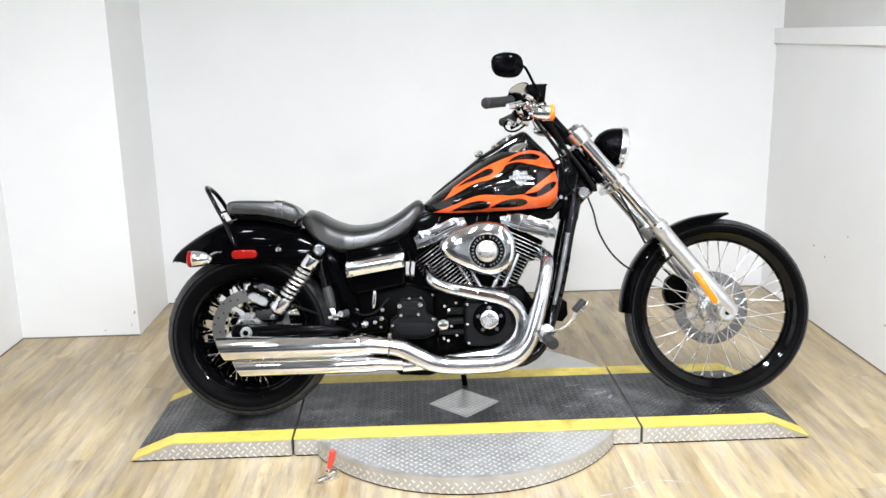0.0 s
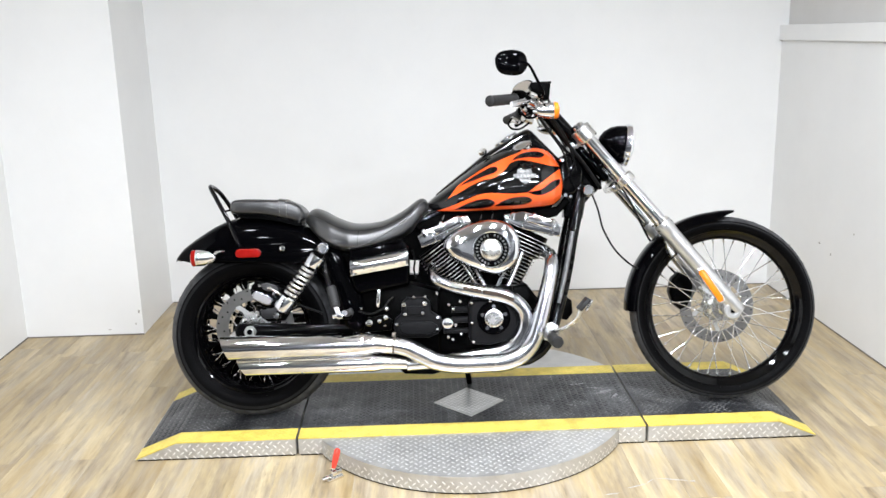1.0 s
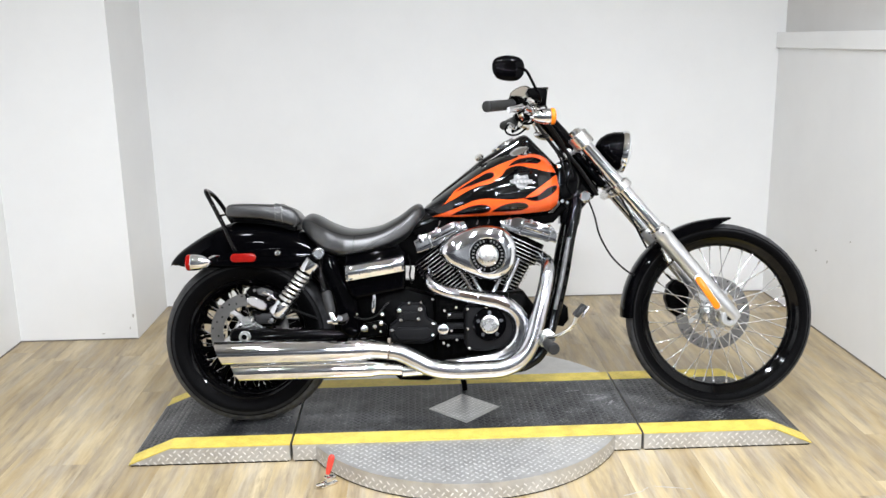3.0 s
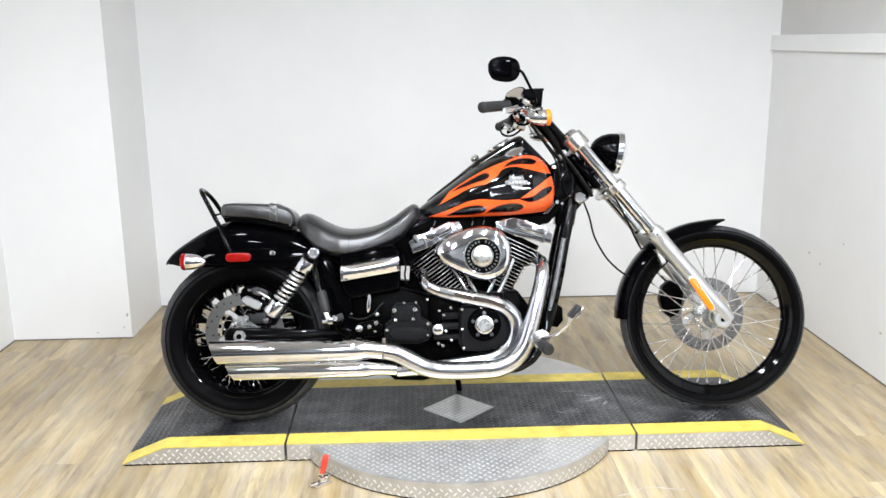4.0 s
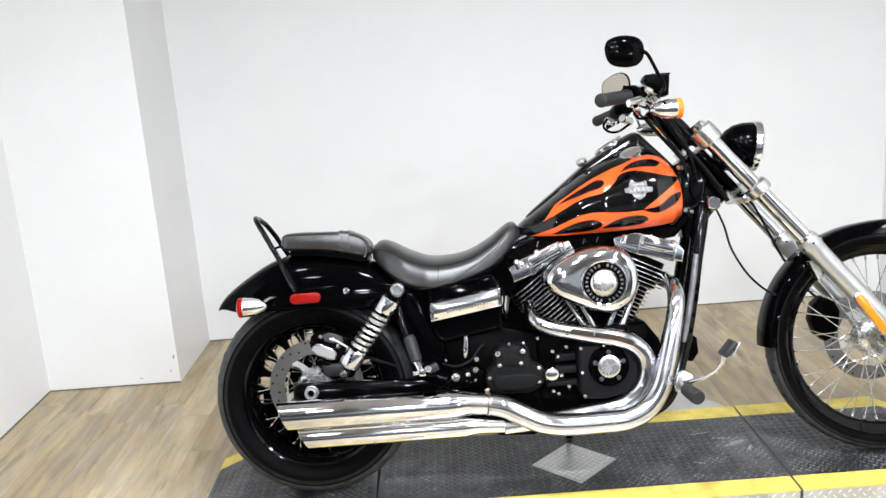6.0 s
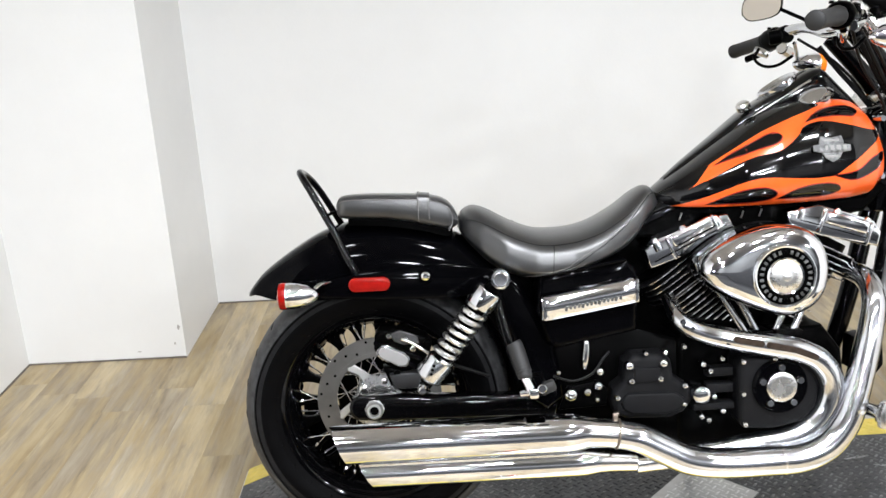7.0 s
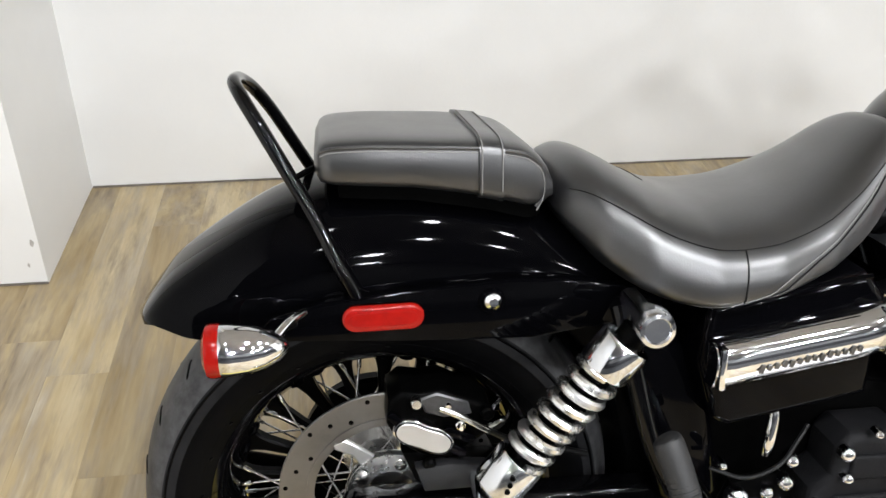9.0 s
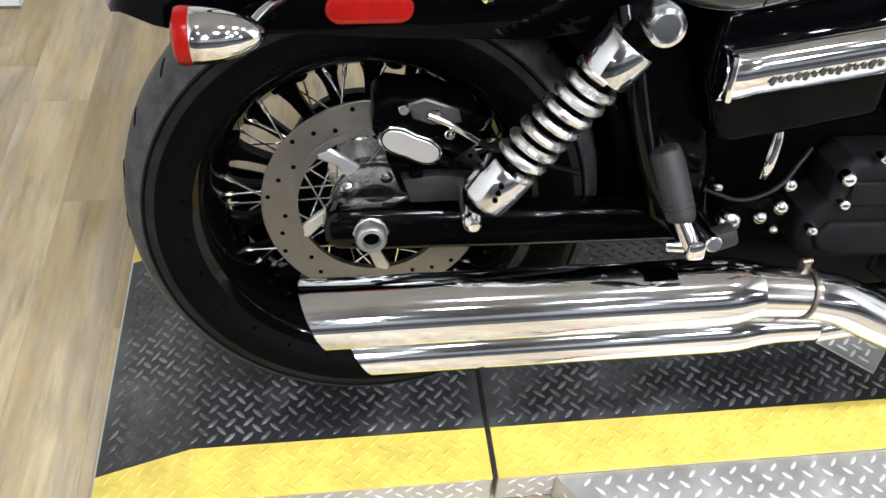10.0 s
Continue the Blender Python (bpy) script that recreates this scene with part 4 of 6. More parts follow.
def b_decal(outline, lift, side=-1, step=0.006):
    """A painted patch: an outline in x and z laid on the tank's flank."""
    line = []
    for q in smooth_path([*outline, outline[0]], 6)[:-1]:
        if not line or math.dist(q, line[-1]) > 0.0004:
            line.append(tuple(map(float, q)))
    bm = bmesh.new()
    bm.faces.new([bm.verts.new((x, 0, z)) for x, z in line])
    bmesh.ops.triangulate(bm, faces=bm.faces[:])
    xs, zs = [q[0] for q in line], [q[1] for q in line]
    for k in range(int((max(xs) - min(xs)) / step)):
        bmesh.ops.bisect_plane(bm, geom=bm.verts[:] + bm.edges[:] + bm.faces[:], plane_co=(min(xs) + (k + 0.5) * step, 0, 0), plane_no=(1, 0, 0))
    for k in range(int((max(zs) - min(zs)) / step)):
        bmesh.ops.bisect_plane(bm, geom=bm.verts[:] + bm.edges[:] + bm.faces[:], plane_co=(0, 0, min(zs) + (k + 0.5) * step), plane_no=(0, 0, 1))
    for v in bm.verts:
        v.co.y = side * (tank_side(v.co.x, v.co.z) + lift)
        t = interp(v.co.x, tx, tt)
        if v.co.z > t - 0.05:
            v.co.z += lift * 0.8
    return bm


UPPER = [(1.128, 0.864), (1.122, 0.89), (1.104, 0.912), (1.069, 0.928), (1.024, 0.931), (0.966, 0.911), (0.915, 0.892), (0.865, 0.869), (0.815, 0.839), (0.766, 0.808), (0.766, 0.808), (0.788, 0.815), (0.788, 0.815), (0.76, 0.79), (0.727, 0.761), (0.727, 0.761), (0.768, 0.782), (0.815, 0.808), (0.852, 0.823),
    (0.895, 0.832), (0.93, 0.858), (0.95, 0.88), (0.987, 0.889), (1.036, 0.88), (1.085, 0.868)]
LOWER = [(0.69, 0.722), (0.69, 0.722), (0.74, 0.737), (0.794, 0.758), (0.831, 0.772), (0.869, 0.778), (0.918, 0.775), (0.961, 0.773), (1.01, 0.777), (1.045, 0.793), (1.075, 0.82), (1.1, 0.842), (1.128, 0.854), (1.135, 0.82), (1.134, 0.78), (1.122, 0.748), (1.1, 0.734), (1.032, 0.7265), (0.953, 0.7215), (0.874, 0.7195), (0.8, 0.719), (0.736, 0.72)]
TEARS = [[(0.953, 0.888), (0.977, 0.904), (1.006, 0.914), (1.046, 0.917), (1.07, 0.907), (1.056, 0.898), (1.016, 0.9), (0.981, 0.897)], [(0.753, 0.724), (0.795, 0.743), (0.831, 0.754), (0.866, 0.756), (0.887, 0.746), (0.881, 0.735), (0.849, 0.728), (0.8, 0.726)],
    [(0.89, 0.733), (0.924, 0.75), (0.964, 0.76), (1.003, 0.759), (1.017, 0.748), (0.997, 0.738), (0.953, 0.734)], [(1.0, 0.776), (1.05, 0.784), (1.09, 0.81), (1.122, 0.818), (1.118, 0.803), (1.085, 0.78), (1.043, 0.767)],
    [(0.774, 0.807), (0.807, 0.827), (0.85, 0.85), (0.88, 0.865), (0.898, 0.867), (0.902, 0.859), (0.889, 0.848), (0.856, 0.838), (0.815, 0.823)]]


def grown(outline, d):
    """The outline moved outwards by d."""
    p = np.array(outline)
    a, b = np.roll(p, 1, 0), np.roll(p, -1, 0)
    t = b - a
    t /= np.linalg.norm(t, axis=1)[:, None] + 1e-9
    n = np.stack([t[:, 1], -t[:, 0]], 1)
    area = np.sum(p[:, 0] * np.roll(p[:, 1], -1) - np.roll(p[:, 0], -1) * p[:, 1])
    return [tuple(q) for q in p + (d if area > 0 else -d) * n]


for shape in (UPPER, LOWER):
    bp("flame", b_decal(shape, 0.0009), M_ORANGE, "orange painted flame", tank)
for shape in TEARS:
    bp("pinstripe", b_decal(grown(shape, 0.0022), 0.0014), M_PINK, "dark red line round the flame's gap", tank)
    bp("flame_gap", b_decal(shape, 0.0018), M_TANK, "black gap in the flame", tank)

# badge: a plain shield behind a bar
bm = b_join(b_prism([(-0.046, 0.007), (-0.046, -0.008), (-0.03, -0.011), (0.03, -0.011), (0.046, -0.008), (0.046, 0.007), (0.03, 0.01), (-0.03, 0.01)], -0.004, 0.0, 0.0012, 1), b_prism([(-0.026, 0.03), (0, 0.025), (0.026, 0.03), (0.031, 0.015), (0.026, -0.01), (0.017, -0.025), (0, -0.035), (-0.017, -0.025), (-0.026, -0.01), (-0.031, 0.015)], -0.0025, 0.0, 0.0012, 1))
bd = Vector((0.994, -tank_side(0.994, 0.833) - 0.0015, 0.833))
badge = bp("badge", b_move(bm, Matrix.Translation(bd) @ Matrix.Scale(0.86, 4) @ Matrix.Rotation(radians(-14), 4, "X") @ Matrix.Rotation(radians(3), 4, "Z")), M_BADGE, "plain silver shield badge", tank)

for k in range(5):
    bp("badge_bar", b_move(b_box(-0.0042, 0.0042, -0.0052, -0.0036, -0.005, 0.005, 0.0004, 1), Matrix.Translation(bd) @ Matrix.Rotation(radians(-14), 4, "X") @ Matrix.Translation((-0.026 + 0.013 * k, 0.001, 0))), M_STEEL, "", badge)
for dz in (0.016, -0.018):
    bp("badge_bar", b_move(b_box(-0.016, 0.016, -0.004, -0.002, -0.0022, 0.0022, 0.0004, 1), Matrix.Translation(bd) @ Matrix.Rotation(radians(-14), 4, "X") @ Matrix.Translation((0, 0.001, dz))), M_STEEL, "", badge)

# console on the tank's spine, with instrument, filler and trim
cx, ct = smooth_curve([(0.69, 0.782), (0.73, 0.815), (0.8, 0.868), (0.87, 0.922), (0.93, 0.958), (0.975, 0.985), (1.01, 1.003), (1.03, 1.006), (1.045, 0.995), (1.07, 0.968), (1.1, 0.938), (1.138, 0.9)], 50)
cw = [interp(x, (0.69, 0.75, 0.85, 0.95, 1.03, 1.1, 1.138), (0.018, 0.032, 0.045, 0.055, 0.056, 0.046, 0.03)) for x in cx]
console = bp("console", b_rings([superring(x, w, interp(x, tx, tt) - 0.03, t, n=28, p=3.0) for x, w, t in zip(cx, cw, ct)]), M_TANK, "gloss black tank console")
for side in (-1, 1):
    bp("console_trim", b_tube([(x, side * (interp(x, cx, cw) + 0.001), interp(x, cx, ct) - 0.022) for x in np.linspace(0.72, 1.0, 16)], 0.0025, 8, 2), M_CHROME2, "", console)
bp("speedometer", b_turned([(0, 0), (0.044, 0), (0.047, 0.006), (0.046, 0.016), (0.041, 0.019), (0.037, 0.014), (0, 0.013)], (0.955, 0.0, 0.962), (0.92, 0, 1.02), 40), M_CHROME, "chrome ringed instrument", console)
bp("knob", b_turned([(0, 0), (0.012, 0), (0.016, 0.004), (0.016, 0.014), (0.011, 0.019), (0, 0.02)], (0.866, -0.03, 0.921), (0.845, -0.045, 0.96), 14), M_CHROME2, "chrome ignition knob", console)
bp("fuel_cap", b_turned([(0, -0.01), (0.034, -0.01), (0.036, 0.004), (0.03, 0.01), (0.012, 0.013), (0, 0.0135)], (1.0, -0.082, 0.942), (0.98, -0.108, 0.995), 32), M_CHROME, "chrome filler cap", tank)

# ---------------------------------------------------------------- swingarm, shock, rear brake
swing = bp("swingarm", b_prism([(-0.026, 0.328), (-0.024, 0.309), (-0.012, 0.298), (0.03, 0.294), (0.2, 0.29), (0.42, 0.286), (0.43, 0.335), (0.2, 0.342), (0.06, 0.35), (-0.005, 0.351), (-0.02, 0.344)], -0.127, -0.088, 0.008, 3), M_GLOSS, "gloss black swingarm")
bp("swingarm", b_prism([(-0.026, 0.335), (-0.012, 0.306), (0.03, 0.302), (0.42, 0.292), (0.43, 0.343), (0.06, 0.359), (-0.005, 0.36)], 0.108, 0.15, 0.008, 2), M_GLOSS, "gloss black swingarm")
bp("axle_nut", b_join(b_lathe([(0, 0.0), (0.021, 0.0), (0.021, -0.004), (0.0185, -0.006), (0.0185, -0.02), (0.0155, -0.024), (0.011, -0.024), (0.009, -0.016), (0, -0.016)], 20, "y", (0.029, -0.122, 0.322)), b_lathe([(0.0, 0.0), (0.0215, 0.0), (0.0215, -0.004), (0, -0.004)], 6, "y", (0.029, -0.125, 0.322))), M_CASTALU, "bright axle nut", swing)

SH_T, SH_B = Vector((0.3, -0.212, 0.604)), Vector((0.135, -0.19, 0.385))
SH_L = (SH_B - SH_T).length
shock = bp("shock_absorber", b_turned([(0, 0.01), (0.016, 0.012), (0.017, 0.06), (0.017, SH_L - 0.03), (0.012, SH_L - 0.01), (0, SH_L - 0.01)], SH_T, SH_B, 24), M_BLACKSAT, "chrome covered rear shock absorber")
bp("upper_cover", b_turned([(0.02, 0.026), (0.0275, 0.028), (0.029, 0.031), (0.029, 0.066), (0.0275, 0.069), (0.02, 0.069)], SH_T, SH_B, 36), M_PIPE, "chrome sleeve", shock)
bp("lower_cover", b_turned([(0.02, SH_L - 0.072), (0.0275, SH_L - 0.072), (0.029, SH_L - 0.069), (0.029, SH_L - 0.026), (0.027, SH_L - 0.022), (0.012, SH_L - 0.014)], SH_T, SH_B, 36), M_PIPE, "chrome sleeve", shock)
turns, coil = 8, []
pose_s = along(SH_T, SH_B)
for k in range(turns * 16 + 1):
    a = 2 * math.pi * k / 16
    coil.append(tuple(pose_s @ Vector((0.0235 * math.cos(a), 0.0235 * math.sin(a), 0.069 + (SH_L - 0.141) * k / (turns * 16)))))
bp("spring", b_tube(coil, 0.0056, 8, 1), M_ALU, "silver coil spring", shock)
bp("mount_cap", b_lathe([(0, -0.016), (0.013, -0.0165), (0.0145, -0.019), (0.0185, -0.018), (0.0205, -0.012), (0.021, 0.0), (0.012, 0.03), (0.012, 0.07), (0, 0.07)], 30, "y", (0.302, -0.226, 0.607)), M_PIPE, "chrome cap nut", shock)
bp("mount_cap", b_lathe([(0, -0.02), (0.006, -0.0195), (0.0105, -0.014), (0.012, 0.0), (0.009, 0.06), (0, 0.06)], 20, "y", (0.136, -0.198, 0.382)), M_CHROME, "chrome cap nut", shock)
for k in range(3):
    bp("slot", b_move(b_lathe([(0, -0.0006), (0.0032, -0.0006), (0.0032, 0.002), (0, 0.002)], 8, "z"), along(SH_T + (SH_B - SH_T) * (0.79 + 0.04 * k) + Vector((-0.0085 + 0.004 * k, -0.0287, 0.004)), SH_T + (SH_B - SH_T) * (0.79 + 0.04 * k) + Vector((-0.012, -0.06, 0.004)))), M_BLACKSAT, "", shock)

caliper = bp("brake_caliper", b_join(b_prism([(0.034, 0.452), (0.037, 0.482), (0.052, 0.494), (0.075, 0.49), (0.1, 0.492), (0.118, 0.482), (0.145, 0.474), (0.158, 0.456), (0.152, 0.43), (0.125, 0.412), (0.105, 0.398), (0.08, 0.404), (0.06, 0.416), (0.045, 0.43)], -0.125, -0.055, 0.007, 3),
    b_prism([(0.05, 0.41), (0.075, 0.408), (0.13, 0.39), (0.17, 0.385), (0.15, 0.355), (0.09, 0.352), (0.065, 0.37)], -0.118, -0.08, 0.005, 2)), M_BLACKSAT, "black rear brake caliper")


def capsule_along(a, b, r, n=8):
    """A rounded outline in x and z round the line from a to b."""
    ang = math.atan2(b[1] - a[1], b[0] - a[0])
    return [(b[0] + r * math.sin(t + math.pi / 2 - ang + 0) , b[1] + r * math.cos(t + math.pi / 2 - ang)) for t in (math.pi * k / n - math.pi / 2 for k in range(n + 1))] + [(a[0] - r * math.sin(t + math.pi / 2 - ang), a[1] - r * math.cos(t + math.pi / 2 - ang)) for t in (math.pi * k / n - math.pi / 2 for k in range(n + 1))]


def bean(r, waist, n=36):
    """A rounded oblong with a slight waist, along the caliper."""
    out, ang = [], math.atan2(-0.0165, 0.035)
    for k in range(n):
        a = 2 * math.pi * k / n
        c, q = math.cos(a), math.sin(a)
        u = (0.019 + r) * abs(c) ** 0.75 * (1 if c > 0 else -1)
        v = r * abs(q) ** 0.8 * (1 if q > 0 else -1) * (1 - waist * math.exp(-((u / 0.012) ** 2)))
        out.append((0.0755 + u * math.cos(ang) - v * math.sin(ang), 0.4372 + u * math.sin(ang) + v * math.cos(ang)))
    return out


bp("caliper_cover", b_prism(bean(0.0185, 0.13), -0.134, -0.126, 0.003, 2), M_CHROME, "chrome oval cover", caliper)
bp("cover_line", b_prism(bean(0.0158, 0.13), -0.1352, -0.133, 0.0005, 1), M_BLACKSAT, "dark line round the cover", caliper)
bp("cover_face", b_prism(bean(0.0142, 0.13), -0.1362, -0.134, 0.0008, 1), M_SLIDER, "satin face", caliper)
bp("caliper_plate", b_prism([(0.072, 0.486), (0.092, 0.492), (0.128, 0.478), (0.132, 0.462), (0.1, 0.46), (0.078, 0.468)], -0.131, -0.127, 0.002, 1), mat("dark_steel_plate", (0.07, 0.07, 0.072), 0.4, 0.8, vary=0.3, scale=60), "dark steel plate", caliper)
for x0, z0, x1, z1 in ((0.04, 0.466, 0.055, 0.45), (0.104, 0.442, 0.13, 0.43), (0.1, 0.425, 0.12, 0.412)):
    bp("caliper_rib", b_prism(capsule_along((x0, z0), (x1, z1), 0.006), -0.1335, -0.125, 0.002, 2), M_BLACK, "", caliper)
bp("bleed_screw", b_lathe([(0, -0.014), (0.003, -0.014), (0.0045, -0.008), (0.006, -0.007), (0.006, 0.0)], 10, "y", (0.118, -0.131, 0.452)), M_CHROME, "", caliper)
bp("bleed_line", b_tube([(0.095, -0.134, 0.474), (0.115, -0.138, 0.466), (0.15, -0.136, 0.442)], 0.0042, 10, 5), M_CHROME2, "bright brake line end", caliper)
bp("brake_hose", b_tube([(0.15, -0.136, 0.442), (0.18, -0.125, 0.42), (0.22, -0.11, 0.4), (0.28, -0.1, 0.375)], 0.004, 8, 6), M_WIRE, "", caliper)
for x, z, r in ((0.068, 0.482, 0.0075), (0.15, 0.462, 0.0085), (0.082, 0.398, 0.0085), (0.104, 0.476, 0.005)):
    bp("bolt", b_lathe([(0, -0.009), (r * 0.7, -0.009), (r, -0.006), (r, 0.002)], 12, "y", (x, -0.128, z)), M_BLACKSAT if r > 0.008 else M_CHROME2, "", caliper)
bp("bracket", b_prism([(0.065, 0.398), (0.105, 0.402), (0.15, 0.396), (0.135, 0.366), (0.075, 0.366)], -0.138, -0.118, 0.004, 2), mat("grey_bracket", (0.012, 0.012, 0.013), 0.45, 0.3, vary=0.2, scale=40), "dark grey bracket", caliper)

# ---------------------------------------------------------------- frame and the dark middle
frame_tubes = bp("frame_tube", b_tube([(0.33, -0.09, 0.60, 0.02), (0.45, -0.085, 0.62, 0.02), (0.6, -0.05, 0.69, 0.024), (0.8, -0.02, 0.76, 0.03), (1.05, 0, 0.83, 0.034), (1.2, 0, 0.86, 0.034)], seg=14, steps=5), M_GLOSS, "gloss black frame")
bp("frame_tube", b_tube([(0.33, 0.09, 0.60, 0.02), (0.45, 0.085, 0.62, 0.02), (0.6, 0.05, 0.69, 0.024), (0.8, 0.02, 0.76, 0.03)], seg=12, steps=4), M_GLOSS, "gloss black frame")
for side in (-1, 1):
    bp("down_tube", b_tube([(1.212, side * 0.028, 0.80, 0.022), (1.2, side * 0.045, 0.74, 0.023), (1.172, side * 0.06, 0.62, 0.022), (1.143, side * 0.07, 0.48, 0.022), (1.108, side * 0.085, 0.35, 0.021), (1.066, side * 0.1, 0.245, 0.021), (1.02, side * 0.1, 0.2, 0.021), (0.95, side * 0.09, 0.18, 0.02), (0.7, side * 0.09, 0.175, 0.02), (0.5, side * 0.09, 0.19, 0.02)], seg=16, steps=6), M_GLOSS, "gloss black down tube")
for z in (0.53, 0.5, 0.455, 0.41):
    c = Vector((interp(z, (0.35, 0.48, 0.62), (1.108, 1.143, 1.172)), interp(z, (0.35, 0.48, 0.62), (-0.085, -0.07, -0.06)), z))
    d = Vector((0.21, 0.1, 1.0)).normalized()
    bp("cable_band", b_turned([(0.0215, 0), (0.0226, 0.001), (0.0226, 0.012 if z < 0.5 else 0.022), (0.0215, 0.013 if z < 0.5 else 0.023)], c, c + d, 20), M_BLACKSAT, "black band round the tube", frame_tubes)
# added grey tube that draws the bright reflection along the down tube
bp("reflection_tube", b_tube([(1.17, -0.083, 0.635, 0.007), (1.158, -0.089, 0.58, 0.0085), (1.143, -0.094, 0.51, 0.0085), (1.126, -0.1, 0.44, 0.008), (1.112, -0.105, 0.385, 0.006)], seg=14, steps=5), mat("reflection_grey", (0.16, 0.16, 0.162), 0.35, 0.3, vary=0.35, scale=45), "grey tube for the down tube's bright reflection and ribbed wrap")
bp("side_frame", b_prism([(0.3, 0.6), (0.345, 0.6), (0.42, 0.45), (0.44, 0.33), (0.4, 0.3), (0.36, 0.33), (0.33, 0.45), (0.29, 0.55)], -0.145, -0.085, 0.02, 4), M_BLACK, "gloss black rounded frame panel")
bp("inner_fender", b_prism([(0.24, 0.6), (0.34, 0.62), (0.4, 0.55), (0.4, 0.33), (0.36, 0.29), (0.33, 0.29), (0.335, 0.36), (0.318, 0.43), (0.286, 0.5), (0.235, 0.555)], -0.085, 0.11, 0.01, 2), M_BLACKSAT, "satin black inner fender")
bp("backbone_cover", b_prism([(0.6, 0.7), (0.64, 0.72), (1.12, 0.725), (1.15, 0.76), (1.17, 0.74), (1.12, 0.69), (1.0, 0.67), (0.85, 0.665), (0.62, 0.655)], -0.055, 0.055, 0.006, 1), M_BLACKSAT, "satin black frame backbone under the tank")
throttle_box = bp("throttle_box", b_prism([(0.56, 0.69), (0.7, 0.7), (0.72, 0.63), (0.7, 0.546), (0.6, 0.546), (0.56, 0.55)], 0.0, 0.1, 0.004, 1), M_BLACKSAT, "satin black box behind the rear cylinder")
bp("lower_box", b_prism([(0.57, 0.44), (0.57, 0.497), (0.618, 0.492), (0.624, 0.55), (0.69, 0.553), (0.72, 0.46), (0.7, 0.44)], 0.003, 0.097, 0.004, 1), M_BLACKSAT, "", throttle_box)
bp("wire", b_tube([(0.598, -0.01, 0.585), (0.607, -0.02, 0.545), (0.603, -0.015, 0.515), (0.61, -0.01, 0.48)], 0.0035, 8, 5), M_WIRE, "", throttle_box)
bp("web", b_prism([(0.634, 0.604), (0.71, 0.59), (0.72, 0.52), (0.638, 0.526), (0.628, 0.56)], 0.02, 0.08, 0.003, 1), M_BLACKSAT, "", throttle_box)
for x, z in ((0.71, 0.7), (0.845, 0.698), (0.885, 0.7)):
    bp("wire_clip", b_rod((x, -0.062, z - 0.01), (x + 0.006, -0.062, z + 0.006), 0.002, 8), M_STEEL, "small bright clip")
bp("belt_guard", b_prism([(0.1, 0.6), (0.42, 0.62), (0.46, 0.5), (0.46, 0.29), (0.3, 0.29), (0.29, 0.36), (0.26, 0.45), (0.2, 0.52), (0.1, 0.57)], 0.095, 0.11, 0.004, 1), M_BLACKSAT, "satin black belt guard")
bp("belt_guard", b_prism([(-0.16, 0.29), (-0.06, 0.262), (0.05, 0.255), (0.3, 0.285), (0.3, 0.2), (0.14, 0.12), (-0.02, 0.09), (-0.11, 0.13), (-0.16, 0.2)], 0.1, 0.112, 0.004, 1), M_BLACKSAT, "satin black lower belt guard")
bp("transmission_case", b_prism([(0.4, 0.44), (0.42, 0.47), (0.56, 0.48), (0.7, 0.44), (0.8, 0.44), (0.8, 0.2), (0.7, 0.19), (0.5, 0.2), (0.4, 0.28)], -0.118, 0.14, 0.012, 2), M_BLACKSAT, "black transmission case")
bp("crankcase", b_prism([(0.68, 0.44), (0.74, 0.475), (0.9, 0.45), (1.0, 0.455), (1.04, 0.4), (1.05, 0.3), (1.0, 0.21), (0.92, 0.175), (0.75, 0.17), (0.68, 0.22)], -0.125, 0.16, 0.015, 3), M_BLACKSAT, "black crankcase")
bp("oil_pan", b_prism([(0.52, 0.19), (0.56, 0.15), (0.66, 0.145), (0.72, 0.16), (0.72, 0.2), (0.52, 0.2)], -0.1, 0.1, 0.008, 2), M_BLACKSAT, "satin black oil pan")
bp("side_stand", b_join(b_tube([(0.78, 0.10, 0.15), (0.8, 0.2, 0.08), (0.815, 0.29, -0.035)], 0.011, 10, 5), b_prism([(0.795, -0.048), (0.835, -0.048), (0.835, -0.035), (0.795, -0.035)], 0.27, 0.32, 0.003, 1)), M_BLACKSAT, "satin black side stand")

# battery box behind a chrome cover
box = bp("battery_box", b_prism([(0.385, 0.6), (0.566, 0.627), (0.592, 0.6), (0.588, 0.475), (0.42, 0.445), (0.398, 0.46), (0.378, 0.53)], -0.178, 0.15, 0.012, 3), M_BLACK, "gloss black battery box")
rings = []
for x in np.linspace(0.388, 0.586, 12):
    e = 0.004 if 0.388 < x < 0.586 else 0.0
    zt, zb = interp(x, (0.388, 0.586), (0.563, 0.592)), interp(x, (0.388, 0.586), (0.507, 0.538))
    rings.append([(x, -0.172, zt), (x, -0.182, zt + e * 0), (x, -0.196 - e, zt - 0.004), (x, -0.203 - e, zt - 0.012), (x, -0.2045 - e, (zt + zb) / 2), (x, -0.202 - e, zb + 0.016), (x, -0.194 - e, zb + 0.002), (x, -0.172, zb)])
cover = bp("battery_cover", b_rings(rings), M_CHROME, "chrome battery cover", box)
rng = random.Random(9)
script = [(0.437 + 0.0085 * k, -0.2088, 0.5355 + 0.0012 * k + (0.006 if k % 3 == 0 else rng.uniform(-0.003, 0.003))) for k in range(14)]
